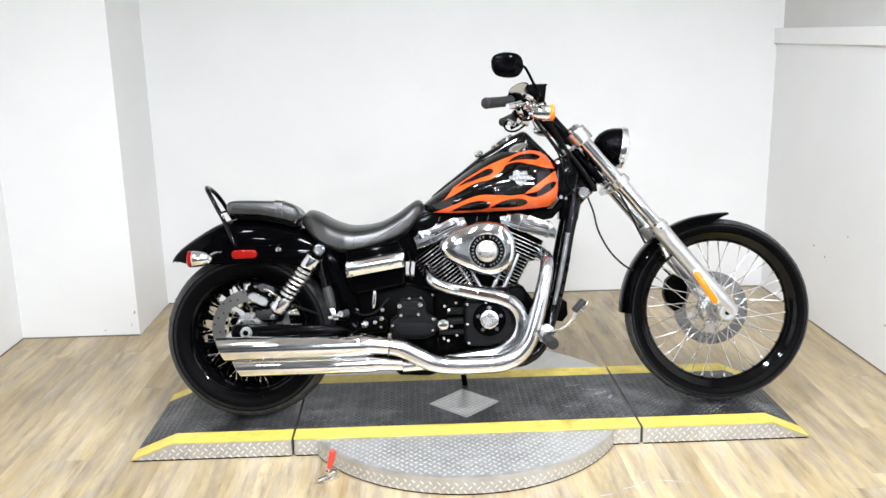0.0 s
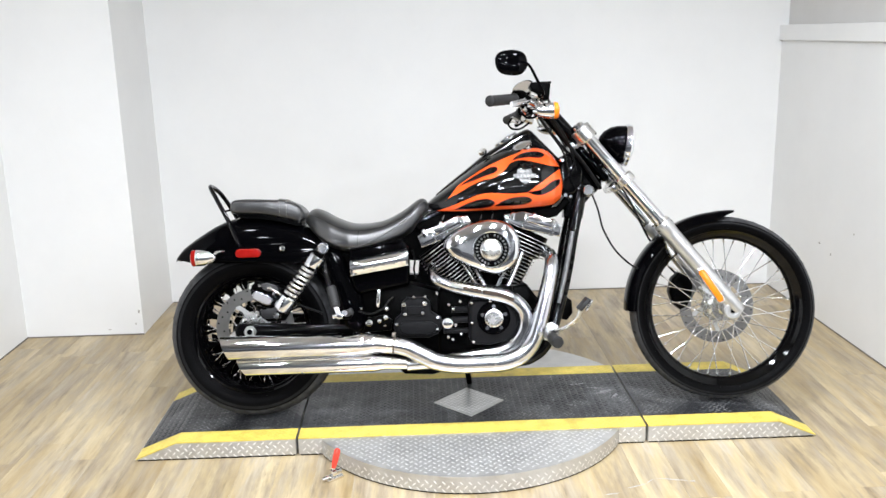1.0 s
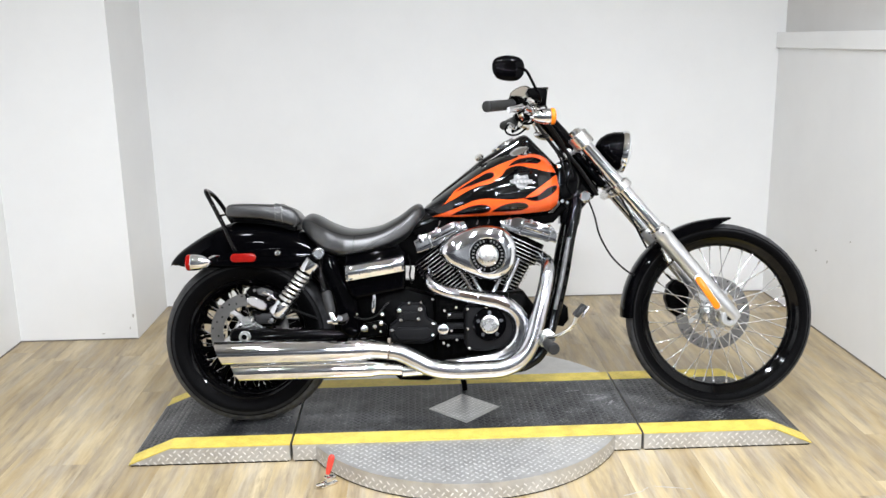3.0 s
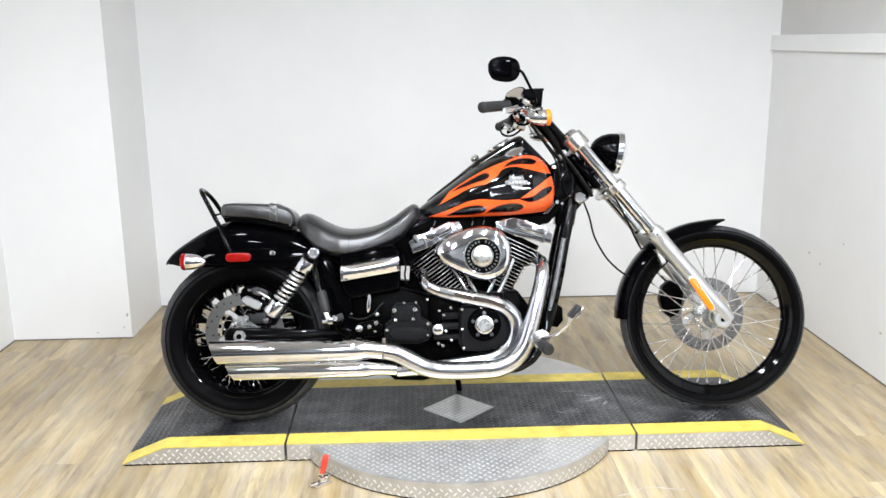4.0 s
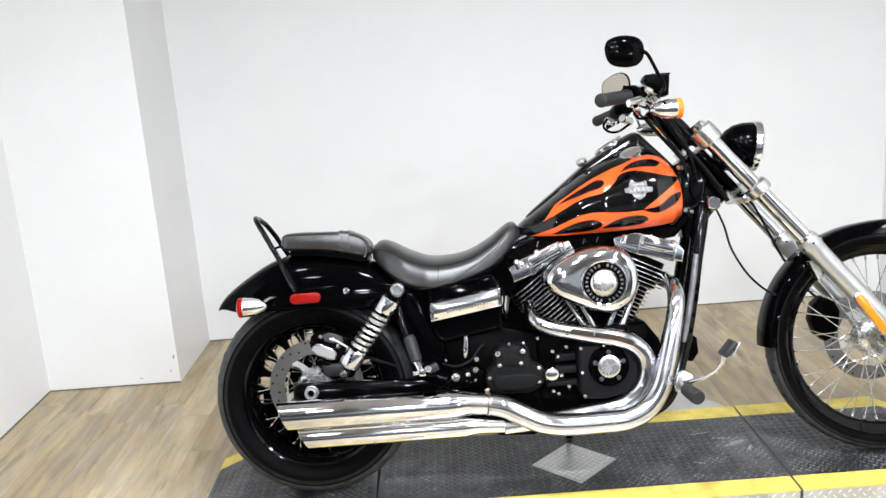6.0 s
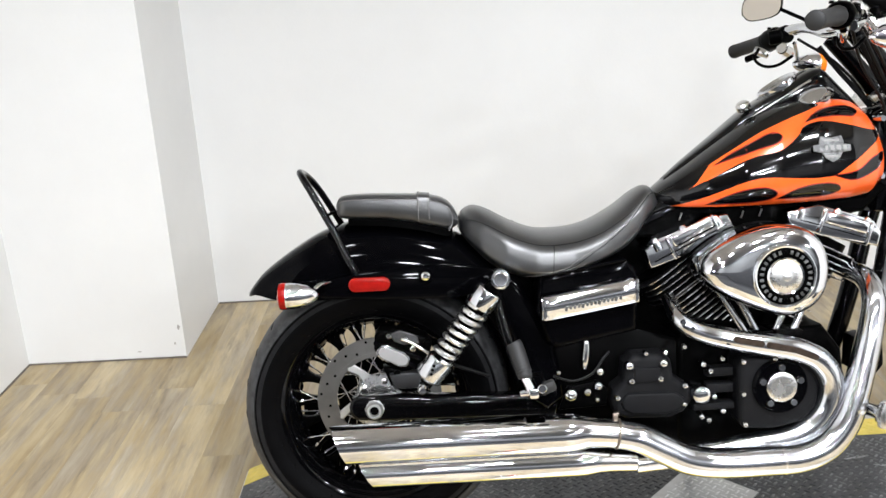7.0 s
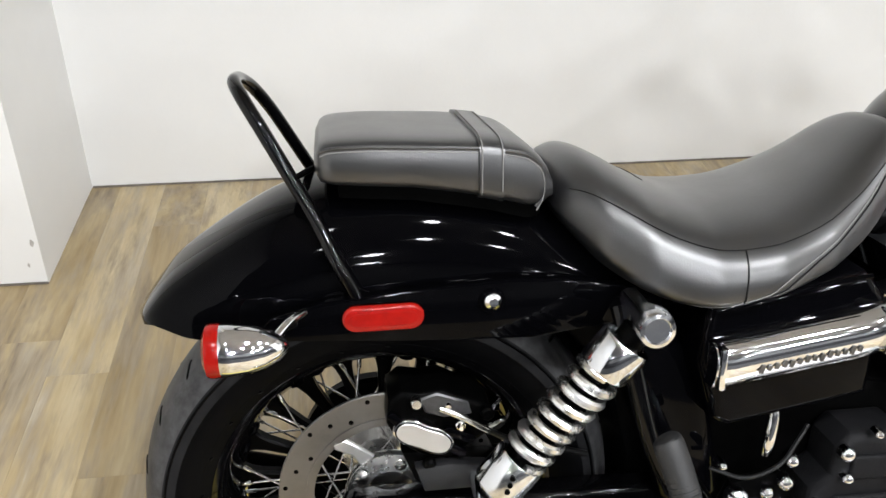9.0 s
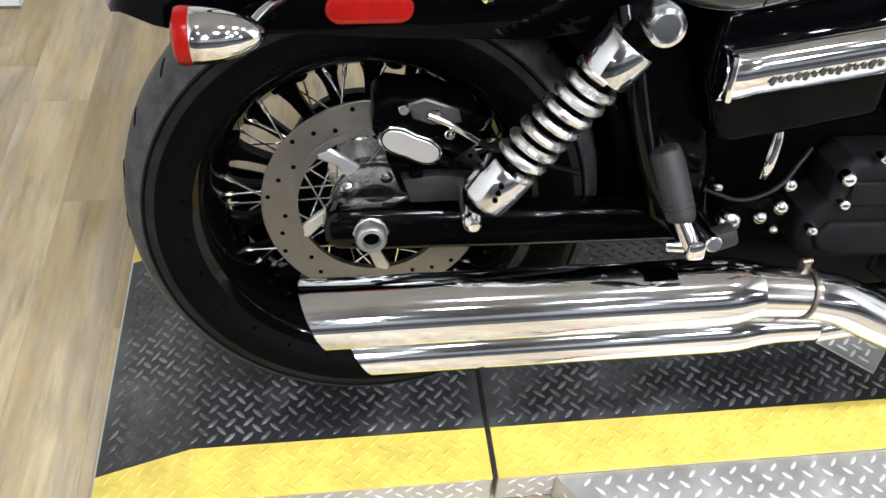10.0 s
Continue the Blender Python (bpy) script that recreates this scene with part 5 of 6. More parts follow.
for k, (x, y, z) in enumerate(script):
    bp("lettering_bar", b_move(b_box(-0.0026, 0.0026, -0.0009, 0.0009, -0.0036 - 0.002 * (k % 4 == 0), 0.003 + 0.002 * (k % 3 == 0), 0.0004, 1), Matrix.Translation((x, y, 0.536 + 0.15 * (x - 0.437))) @ Matrix.Rotation(radians(18), 4, "Y")), M_STEEL, "", cover)
for x in (0.3935, 0.5815):
    bp("end_cap", b_box(x - 0.004, x + 0.004, -0.209, -0.175, interp(x, (0.388, 0.586), (0.511, 0.542)), interp(x, (0.388, 0.586), (0.562, 0.591)), 0.003, 2), M_CHROME, "", cover)
bp("box_trim", b_tube([(0.39, -0.182, 0.6), (0.48, -0.184, 0.613), (0.566, -0.182, 0.626)], 0.003, 8, 4), M_BLACK, "", box)


# ---------------------------------------------------------------- engine
fin_m = [M_WRINKLE, M_ALU]


def cylinder(base, lean_deg, n, sizes):
    """A finned cylinder that leans in the x-z plane; its fins are single plates."""
    m = Matrix.Translation(base) @ Matrix.Rotation(radians(lean_deg), 4, "Y")
    body = bp("cylinder", b_move(b_lathe([(0, 0), (sizes[0] - 0.004, 0), (sizes[1] - 0.005, 0.0128 * (n - 5)), (sizes[2] - 0.012, 0.0128 * (n - 4.6)), (sizes[2] - 0.012, 0.2), (0, 0.2)], 32, "z"), m), M_BLACKSAT, "black engine cylinder with bright fin edges")
    for k in range(n):
        z = 0.012 + 0.0128 * k
        w = interp(k, (0, n - 6), sizes[:2]) if k < n - 5 else sizes[2]
        bm = bmesh.new()
        loops = []
        for h, grow in ((z - 0.0012, 0.0), (z + 0.0012, 0.0)):
            pts = []
            for j in range(32):
                a = 2 * math.pi * j / 32
                c, s = math.cos(a), math.sin(a)
                pts.append(bm.verts.new((w * abs(c) ** 0.55 * (1 if c > 0 else -1), (w + 0.008) * abs(s) ** 0.55 * (1 if s > 0 else -1), h)))
            loops.append(pts)
        bm.faces.new(list(reversed(loops[0])))
        bm.faces.new(loops[1])
        for j in range(32):
            f = bm.faces.new((loops[0][j], loops[0][(j + 1) % 32], loops[1][(j + 1) % 32], loops[1][j]))
            f.material_index = 1
        bp("fin", b_move(bm, m), fin_m, "", body)
    return body


cylinder((0.8, -0.01, 0.437), -36, 15, (0.056, 0.062, 0.083))
cylinder((0.933, -0.01, 0.462), 26, 14, (0.058, 0.066, 0.09))

for pts, bolts, nm in (([(0.632, 0.594), (0.62, 0.635), (0.65, 0.658), (0.675, 0.666), (0.745, 0.695), (0.797, 0.704), (0.813, 0.674), (0.777, 0.648), (0.71, 0.62)], ((0.645, 0.648), (0.705, 0.672), (0.775, 0.69)), -25),
        ([(0.926, 0.676), (0.925, 0.702), (0.99, 0.714), (1.05, 0.696), (1.109, 0.674), (1.126, 0.65), (1.119, 0.618), (1.085, 0.627), (0.995, 0.647)], ((0.955, 0.7), (1.03, 0.694), (1.095, 0.67)), 18)):
    rocker = bp("rocker_cover", b_prism(pts, -0.118, 0.09, 0.004, 3), M_CHROME, "chrome rocker cover")
    mid = Vector((sum(p[0] for p in pts) / len(pts), 0, sum(p[1] for p in pts) / len(pts)))
    tilt = Matrix.Translation(mid) @ Matrix.Rotation(radians(nm), 4, "Y")
    bp("upper_cover", b_move(b_box(-0.035, 0.062, -0.125, 0.08, -0.004, 0.024, 0.006, 3), tilt), M_CHROME, "chrome upper cover", rocker)
    for x in (-0.042, 0.064):
        bp("cover_rib", b_move(b_box(x - 0.003, x + 0.003, -0.127, 0.06, -0.026, 0.024, 0.002), tilt), M_CHROME, "", rocker)
    bp("base_line", b_move(b_box(-0.085, 0.085, -0.1215, -0.1, -0.0115, -0.0095, 0.0), tilt), M_BLACKSAT, "", rocker)
    for x, z in bolts:
        bp("bolt", b_move(b_lathe([(0, 0.013), (0.005, 0.0125), (0.0085, 0.0095), (0.0105, 0.004), (0.0112, -0.004), (0.0112, -0.016), (0, -0.016)], 16, "z"), Matrix.Translation((x, -0.112, z)) @ Matrix.Rotation(radians(nm), 4, "Y")), M_CHROME, "", rocker)

air_line = [(0.705, 0.597), (0.712, 0.617), (0.731, 0.637), (0.768, 0.66), (0.808, 0.677), (0.848, 0.686), (0.885, 0.686), (0.92, 0.678), (0.945, 0.66), (0.961, 0.634), (0.968, 0.605), (0.966, 0.57), (0.954, 0.537), (0.93, 0.513), (0.9, 0.501), (0.875, 0.499), (0.84, 0.508), (0.8, 0.524), (0.76, 0.543), (0.725, 0.566)]
air_line = [tuple(map(float, q)) for q in smooth_path(air_line + air_line[:1], 4)][:-1]
ac = Vector((0.845, 0, 0.594))
rings = []
for y, f in ((-0.15, 0.97), (-0.155, 1.0), (-0.2, 1.0), (-0.215, 0.985), (-0.228, 0.95), (-0.237, 0.89), (-0.242, 0.8), (-0.2445, 0.66), (-0.2455, 0.5)):
    rings.append([(ac.x + (x - ac.x) * f + (0.018 * (1 - f)), y, ac.z + (z - ac.z) * f) for x, z in air_line])
cleaner = bp("air_cleaner", b_rings(rings), M_CHROME, "chrome teardrop air cleaner cover")
AX, AZ = 0.866, 0.587
bp("badge_ring", b_lathe([(0.034, -0.012), (0.037, -0.0135), (0.056, -0.0115), (0.0585, -0.0085), (0.06, 0.006)], 56, "y", (AX, -0.2425, AZ)), M_BLACKSAT, "black ring with raised bars", cleaner)
bp("badge_rim", b_join(b_lathe([(0.0575, 0.004), (0.0575, -0.012), (0.0605, -0.013), (0.063, -0.01), (0.0635, 0.006)], 56, "y", (AX, -0.2425, AZ)), b_lathe([(0.033, -0.0145), (0.0355, -0.0155), (0.0375, -0.0135)], 48, "y", (AX, -0.2425, AZ))), M_CHROME, "chrome rims", cleaner)
bp("badge_dome", b_lathe([(0.0345, -0.008), (0.034, -0.0135), (0.029, -0.017), (0.016, -0.0195), (0.009, -0.0198), (0.0085, -0.023), (0.005, -0.0245), (0, -0.0245)], 48, "y", (AX, -0.2425, AZ)), M_ALU, "bright dome with centre screw", cleaner)
for k in range(26):
    a = 2 * math.pi * k / 26
    bp("lettering_bar", b_move(b_box(-0.0028, 0.0028, -0.0013, 0.0004, 0.0445, 0.0525, 0.0004, 1), Matrix.Translation((AX, -0.2555, AZ)) @ Matrix.Rotation(a, 4, "Y")), M_BADGE if k % 13 else M_BLACKSAT, "", cleaner)
bp("backing_plate", b_prism([(ac.x + (x - ac.x) * 0.99, ac.z + (z - ac.z) * 0.99) for x, z in air_line[::3]], -0.15, -0.12, 0.004, 1), M_BLACKSAT, "black backing plate", cleaner)

cam_line = [(0.79, 0.4), (0.8, 0.413), (0.86, 0.414), (0.92, 0.405), (0.945, 0.385), (0.957, 0.345), (0.95, 0.3), (0.92, 0.27), (0.86, 0.258), (0.8, 0.262), (0.788, 0.28)]
cam_cover = bp("cam_cover", b_prism(cam_line, -0.12, -0.205, 0.012, 3), M_WRINKLE, "black cam cover")
CX, CZ = 0.871, 0.352
bp("cover_ring", b_lathe([(0.03, 0.002), (0.056, 0.002), (0.057, -0.006), (0.052, -0.012), (0.03, -0.013)], 48, "y", (CX, -0.205, CZ)), M_BLACK, "", cam_cover)
bp("cover_disc", b_lathe([(0.031, -0.008), (0.031, -0.016), (0.028, -0.018), (0.02, -0.0175), (0, -0.0185)], 40, "y", (CX, -0.205, CZ)), M_ALU, "bright round inspection cover", cam_cover)
for k in range(5):
    a = radians(90 + 72 * k)
    bp("bolt", b_lathe([(0, -0.018), (0.0065, -0.018), (0.008, -0.015), (0.008, -0.008)], 14, "y", (CX + 0.0405 * math.cos(a), -0.205, CZ + 0.0405 * math.sin(a))), M_CHROME, "", cam_cover)
for x, z in ((0.797, 0.405), (0.797, 0.337), (0.8, 0.272), (0.93, 0.272), (0.94, 0.395), (0.862, 0.408)):
    bp("bolt", b_lathe([(0, -0.0085), (0.0025, -0.008), (0.0045, -0.0065), (0.0057, -0.0045), (0.006, 0.004)], 14, "y", (x, -0.205, z)), M_CHROME2, "", cam_cover)

tr_line = [(0.528, 0.325), (0.533, 0.352), (0.555, 0.37), (0.558, 0.408), (0.575, 0.425), (0.64, 0.425), (0.655, 0.41), (0.66, 0.375), (0.694, 0.352), (0.697, 0.32), (0.68, 0.298), (0.65, 0.286), (0.56, 0.288), (0.536, 0.3)]
trans = bp("transmission_cover", b_prism(tr_line, -0.115, -0.185, 0.014, 4), M_WRINKLE, "black transmission side cover")
bp("raised_panel", b_prism([(0.546, 0.328), (0.56, 0.346), (0.66, 0.344), (0.68, 0.33), (0.67, 0.306), (0.64, 0.298), (0.57, 0.3), (0.552, 0.31)], -0.18, -0.193, 0.006, 3), M_WRINKLE, "", trans)
bp("raised_panel", b_prism([(0.575, 0.367), (0.632, 0.366), (0.632, 0.398), (0.575, 0.4)], -0.18, -0.191, 0.005, 3), M_WRINKLE, "", trans)
for x, z, r in ((0.566, 0.405, 0.0095), (0.637, 0.407, 0.0095), (0.63, 0.374, 0.0075), (0.57, 0.372, 0.0075), (0.68, 0.357, 0.0075), (0.678, 0.318, 0.006), (0.64, 0.43, 0.006), (0.6, 0.43, 0.006), (0.54, 0.338, 0.007), (0.68, 0.44, 0.006)):
    bp("bolt", b_lathe([(0, -0.0125), (r * 0.4, -0.012), (r * 0.72, -0.0105), (r * 0.92, -0.0078), (r, -0.005), (r, 0.004)], 16, "y", (x, -0.186, z)), M_CHROME, "chrome bolt", trans)
bp("filler_plug", b_lathe([(0, -0.03), (0.012, -0.03), (0.018, -0.026), (0.0205, -0.016), (0.0205, 0.0), (0.012, 0.004), (0.012, 0.05)], 30, "y", (0.714, -0.17, 0.336)), M_CHROME, "chrome filler plug")
case_rib = bp("case_rib", b_prism([(0.7, 0.3), (0.785, 0.3), (0.785, 0.315), (0.7, 0.315)], -0.15, -0.185, 0.004, 2), M_WRINKLE, "black ribbed case")
for z in (0.335, 0.37):
    bp("case_rib", b_prism([(0.73, z), (0.785, z), (0.785, z + 0.02), (0.73, z + 0.02)], -0.15, -0.182, 0.004, 2), M_WRINKLE, "black ribbed case")
for x, z in ((0.742, 0.33), (0.76, 0.298), (0.72, 0.4), (0.735, 0.385), (0.76, 0.41), (0.7, 0.46), (0.715, 0.288), (0.73, 0.28)):
    bp("bolt", b_lathe([(0, -0.0445), (0.0026, -0.044), (0.0048, -0.0425), (0.006, -0.0405), (0.0065, -0.038), (0.0065, 0.0)], 14, "y", (x, -0.15, z)), M_CHROME, "chrome bolt", case_rib)
# small bright fittings low behind the peg
fit_box = bp("linkage_plate", b_prism([(0.42, 0.31), (0.52, 0.315), (0.525, 0.35), (0.5, 0.37), (0.44, 0.36)], -0.165, -0.15, 0.004, 2), M_BLACKSAT, "black linkage plate")
for x, z, r in ((0.445, 0.345, 0.014), (0.48, 0.35, 0.009), (0.503, 0.362, 0.01), (0.507, 0.392, 0.009), (0.5, 0.333, 0.006), (0.42, 0.395, 0.006)):
    bp("bolt", b_lathe([(0, -0.0155), (r * 0.4, -0.015), (r * 0.72, -0.013), (r * 0.92, -0.0098), (r, -0.006), (r, 0.004)], 16, "y", (x, -0.168, z)), M_CHROME, "bright bolt", fit_box)
bp("overflow_pipe", b_tube([(0.48, -0.166, 0.468, 0.004), (0.481, -0.168, 0.448, 0.007), (0.478, -0.168, 0.415, 0.008), (0.476, -0.166, 0.398, 0.005)], seg=10, steps=4), M_CHROME, "bright short pipe", fit_box)
bp("hose", b_tube([(0.41, -0.165, 0.385), (0.45, -0.178, 0.376), (0.49, -0.178, 0.39), (0.515, -0.17, 0.418), (0.53, -0.16, 0.43)], 0.0028, 8, 6), M_WIRE, "black hose", fit_box)
# pushrod tubes, tappet blocks and intake between the cylinders
for a, b in (((0.86, -0.13, 0.43), (0.80, -0.12, 0.56)), ((0.885, -0.13, 0.43), (0.95, -0.12, 0.58)), ((0.835, -0.135, 0.435), (0.775, -0.12, 0.54)), ((0.92, -0.135, 0.43), (0.985, -0.12, 0.57))):
    bp("pushrod_tube", b_rod(a, b, 0.0085, 16), M_PIPE, "chrome pushrod tube")
for x in (0.85, 0.915):
    bp("tappet_block", b_box(x - 0.03, x + 0.03, -0.15, -0.09, 0.41, 0.455, 0.006), M_BLACKSAT, "black tappet block")
bp("cylinder_base", b_prism([(0.77, 0.43), (0.98, 0.43), (0.965, 0.5), (0.92, 0.53), (0.87, 0.5), (0.82, 0.53), (0.79, 0.5)], -0.06, 0.08, 0.006, 1), M_BLACKSAT, "black crankcase top between the cylinders")
bp("intake", b_lathe([(0.035, -0.14), (0.035, 0.1), (0, 0.1)], 24, "y", (0.86, 0, 0.6)), M_BLACKSAT, "black intake")

# ---------------------------------------------------------------- exhaust


def b_muffler(x0, x1, y, zc, r, cut):
    """A round silencer along x with a slanted open end at x0; cut: how far its underside is cut back."""
    seg, outer = 40, []
    prof = [(0.0, 1.0), (0.3, 1.0), (0.9, 1.0), (0.94, 0.985), (1.0, 0.82)]
    for f, s in prof:
        ring = []
        for k in range(seg):
            a = 2 * math.pi * k / seg
            x = x0 + (x1 - x0) * f
            if f == 0:
                x += cut * (1 - math.sin(a)) / 2
            ring.append((x, y + r * s * math.cos(a), zc + r * s * math.sin(a)))
        outer.append(ring)
    inner = []
    for f, s in ((0.0, 0.93), (0.3, 0.93)):
        ring = []
        for k in range(seg):
            a = 2 * math.pi * k / seg
            x = x0 + (x1 - x0) * f + (cut * (1 - s * math.sin(a)) / 2 if f == 0 else 0)
            ring.append((x, y + r * s * math.cos(a), zc + r * s * math.sin(a)))
        inner.append(ring)
    return b_rings(inner[::-1] + outer)


ym = -0.222
bp("axle_bore", b_lathe([(0, 0.0), (0.0095, 0.0), (0.0095, -0.003), (0, -0.003)], 16, "y", (0.029, -0.1365, 0.322)), M_BLACKSAT, "", swing)
upper_m = bp("silencer", b_muffler(-0.054, 0.47, ym, 0.2795, 0.0405, 0.032), M_CHROME, "long chrome silencer with a slash-cut end")
lower_m = bp("silencer", b_muffler(-0.006, 0.495, ym + 0.014, 0.2125, 0.0305, 0.034), M_CHROME, "long chrome silencer with a slash-cut end")
bp("neck", b_turned([(0.033, 0), (0.031, 0.02), (0.029, 0.06), (0.029, 0.075)], (0.465, ym, 0.2797), (0.535, ym - 0.004, 0.273), 28), M_CHROME2, "bright neck", upper_m)
bp("neck", b_turned([(0.0255, 0), (0.023, 0.03), (0.022, 0.08)], (0.49, ym + 0.014, 0.2125), (0.57, ym + 0.02, 0.206), 28), M_CHROME2, "bright neck", lower_m)
bp("clamp_band", b_turned([(0.0305, 0), (0.032, 0.001), (0.032, 0.004), (0.0305, 0.005)], (0.527, ym - 0.004, 0.274), (0.6, ym - 0.006, 0.262), 28), M_COPPER, "heat-stained clamp", upper_m)
bp("clamp_bolt", b_join(b_rod((0.524, -0.215, 0.31), (0.536, -0.215, 0.312), 0.004), b_box(0.524, 0.533, -0.222, -0.208, 0.298, 0.312, 0.002)), M_COPPER, "heat-stained clamp bolt", upper_m)
M_SLOT = mat("browned_shield_slot", (0.1, 0.075, 0.06), 0.35, 1.0, vary=0.4, scale=60)
front_pipe = bp("exhaust_pipe", b_tube([(0.53, -0.226, 0.273, 0.029), (0.575, -0.228, 0.262, 0.030), (0.625, -0.229, 0.236, 0.031), (0.675, -0.229, 0.212, 0.031), (0.74, -0.228, 0.201, 0.031), (0.84, -0.227, 0.2, 0.031), (0.91, -0.226, 0.204, 0.031), (0.965, -0.224, 0.228, 0.031), (1.003, -0.221, 0.275, 0.030),
    (1.025, -0.218, 0.335, 0.028), (1.045, -0.212, 0.405, 0.0265), (1.062, -0.203, 0.465, 0.025), (1.076, -0.183, 0.522, 0.0235), (1.08, -0.135, 0.556, 0.0225), (1.066, -0.06, 0.572, 0.022)], seg=28, steps=8), M_PIPE, "dulled chrome front exhaust pipe")
rear_pipe = bp("exhaust_pipe", b_tube([(0.57, -0.2, 0.2, 0.022), (0.7, -0.19, 0.208, 0.024), (0.82, -0.186, 0.222, 0.0255), (0.9, -0.19, 0.235, 0.0265), (0.95, -0.195, 0.265, 0.027), (0.978, -0.199, 0.312, 0.027), (0.978, -0.203, 0.362, 0.0265), (0.95, -0.207, 0.402, 0.026), (0.905, -0.209, 0.425, 0.0255),
    (0.84, -0.21, 0.44, 0.025), (0.77, -0.209, 0.455, 0.0225), (0.715, -0.205, 0.47, 0.021), (0.683, -0.198, 0.486, 0.019), (0.668, -0.178, 0.503, 0.017), (0.668, -0.12, 0.528, 0.0165)], seg=28, steps=8), M_PIPE, "dulled chrome rear exhaust pipe")
for (x0, z0), (x1, z1) in (((0.775, 0.4565), (0.825, 0.4445)), ((0.84, 0.4415), (0.89, 0.43)), ((0.898, 0.4275), (0.935, 0.412))):
    bp("shield_slot", b_prism(capsule_along((x0, z0 + 0.003), (x1, z1 + 0.003), 0.0062), -0.231, -0.2362, 0.0008, 1), M_SLOT, "slot in the heat shield", rear_pipe)
bp("shield_joint", b_turned([(0.0312, 0), (0.0322, 0.001), (0.0322, 0.004), (0.0312, 0.005)], (0.865, -0.2265, 0.2005), (0.9, -0.226, 0.203), 28), M_CHROME2, "", front_pipe)
for x, z in ((0.672, 0.505), (0.69, 0.49), (0.735, 0.467), (0.76, 0.46)):
    bp("clamp_screw", b_lathe([(0, -0.005), (0.005, -0.005), (0.006, 0.0)], 10, "y", (x, -0.222 + (0.735 - x) * 0.12, z - 0.008)), M_CHROME, "", rear_pipe)

# ---------------------------------------------------------------- pegs and pedal
peg = bp("passenger_peg", b_tube([(0.323, -0.236, 0.478, 0.012), (0.325, -0.238, 0.473, 0.0165), (0.333, -0.252, 0.446, 0.0165), (0.341, -0.266, 0.416, 0.015), (0.342, -0.268, 0.411, 0.011)], seg=18, steps=4), M_GRIP, "grey ribbed rubber passenger peg, folded up")
for k in range(10):
    f = (k + 0.7) / 11
    c = Vector((0.325, -0.238, 0.473)).lerp(Vector((0.341, -0.266, 0.416)), f)
    bp("rib", b_turned([(0.0155, -0.0016), (0.0168, -0.0006), (0.0168, 0.0006), (0.0155, 0.0016)], c, c + Vector((0.016, -0.028, -0.057)), 18), M_GRIP, "", peg)
bp("clevis", b_join(b_rod((0.34, -0.266, 0.416), (0.354, -0.28, 0.385), 0.0095), b_box(0.346, 0.366, -0.29, -0.268, 0.374, 0.396, 0.005), b_rod((0.352, -0.276, 0.384), (0.331, -0.268, 0.381), 0.0065), b_rod((0.372, -0.29, 0.394), (0.372, -0.2, 0.388), 0.009)), M_CHROME, "chrome clevis", peg)
bp("strut_tube", b_tube([(0.29, -0.16, 0.6, 0.011), (0.298, -0.18, 0.555, 0.011), (0.312, -0.19, 0.49, 0.011), (0.33, -0.195, 0.43, 0.0105), (0.352, -0.2, 0.385, 0.01)], seg=12, steps=5), M_GLOSS, "gloss black strut behind the peg", peg)
bp("clevis_block", b_move(b_box(-0.016, 0.016, -0.01, 0.01, -0.011, 0.011, 0.005), Matrix.Translation((0.384, -0.276, 0.394)) @ Matrix.Rotation(radians(-20), 4, "Y")), M_GRIP, "", peg)
bp("peg_mount", b_box(0.35, 0.39, -0.25, -0.14, 0.368, 0.39, 0.006), M_BLACKSAT, "", peg)

fpeg = bp("rider_peg", b_tube([(1.05, -0.325, 0.297, 0.014), (1.051, -0.335, 0.296, 0.018), (1.054, -0.37, 0.293, 0.0185), (1.058, -0.402, 0.29, 0.0195), (1.059, -0.41, 0.289, 0.016)], seg=18, steps=4), M_GRIP, "black rubber rider's peg")
bp("peg_bracket", b_join(b_tube([(1.05, -0.1, 0.27), (1.055, -0.17, 0.285), (1.055, -0.24, 0.297), (1.049, -0.29, 0.298), (1.05, -0.33, 0.297)], 0.0135, 12, 6), b_rod((1.06, -0.25, 0.31), (1.066, -0.25, 0.28), 0.016)), M_CHROME, "chrome peg bracket", fpeg)
pedal = bp("brake_pedal", b_tube([(1.05, -0.3, 0.312, 0.014), (1.066, -0.34, 0.32, 0.012), (1.094, -0.375, 0.336, 0.0095), (1.122, -0.395, 0.362, 0.0085), (1.138, -0.4, 0.4, 0.009)], seg=14, steps=6, flat=0.6), M_ALU, "chrome brake pedal")
bp("pivot_plate", b_prism([(1.03, 0.285), (1.026, 0.31), (1.035, 0.335), (1.055, 0.342), (1.075, 0.33), (1.08, 0.305), (1.066, 0.288), (1.048, 0.28)], -0.292, -0.312, 0.004, 2), M_ALU, "bright pivot plate", pedal)
bp("pad_plate", b_move(b_box(-0.012, 0.03, -0.012, 0.012, -0.011, -0.006, 0.002), Matrix.Translation((1.15, -0.4, 0.402)) @ Matrix.Rotation(radians(-60), 4, "Y")), M_ALU, "bright pad plate", pedal)
bp("pedal_pad", b_move(b_box(-0.024, 0.024, -0.026, 0.026, -0.007, 0.007, 0.004), Matrix.Translation((1.144, -0.4, 0.41)) @ Matrix.Rotation(radians(-48), 4, "Y")), M_GRIP, "black rubber pad", pedal)
bp("regulator", b_prism([(1.125, 0.395), (1.15, 0.4), (1.168, 0.385), (1.17, 0.34), (1.15, 0.315), (1.12, 0.32)], -0.05, 0.06, 0.008, 2), M_BLACKSAT, "black finned regulator")

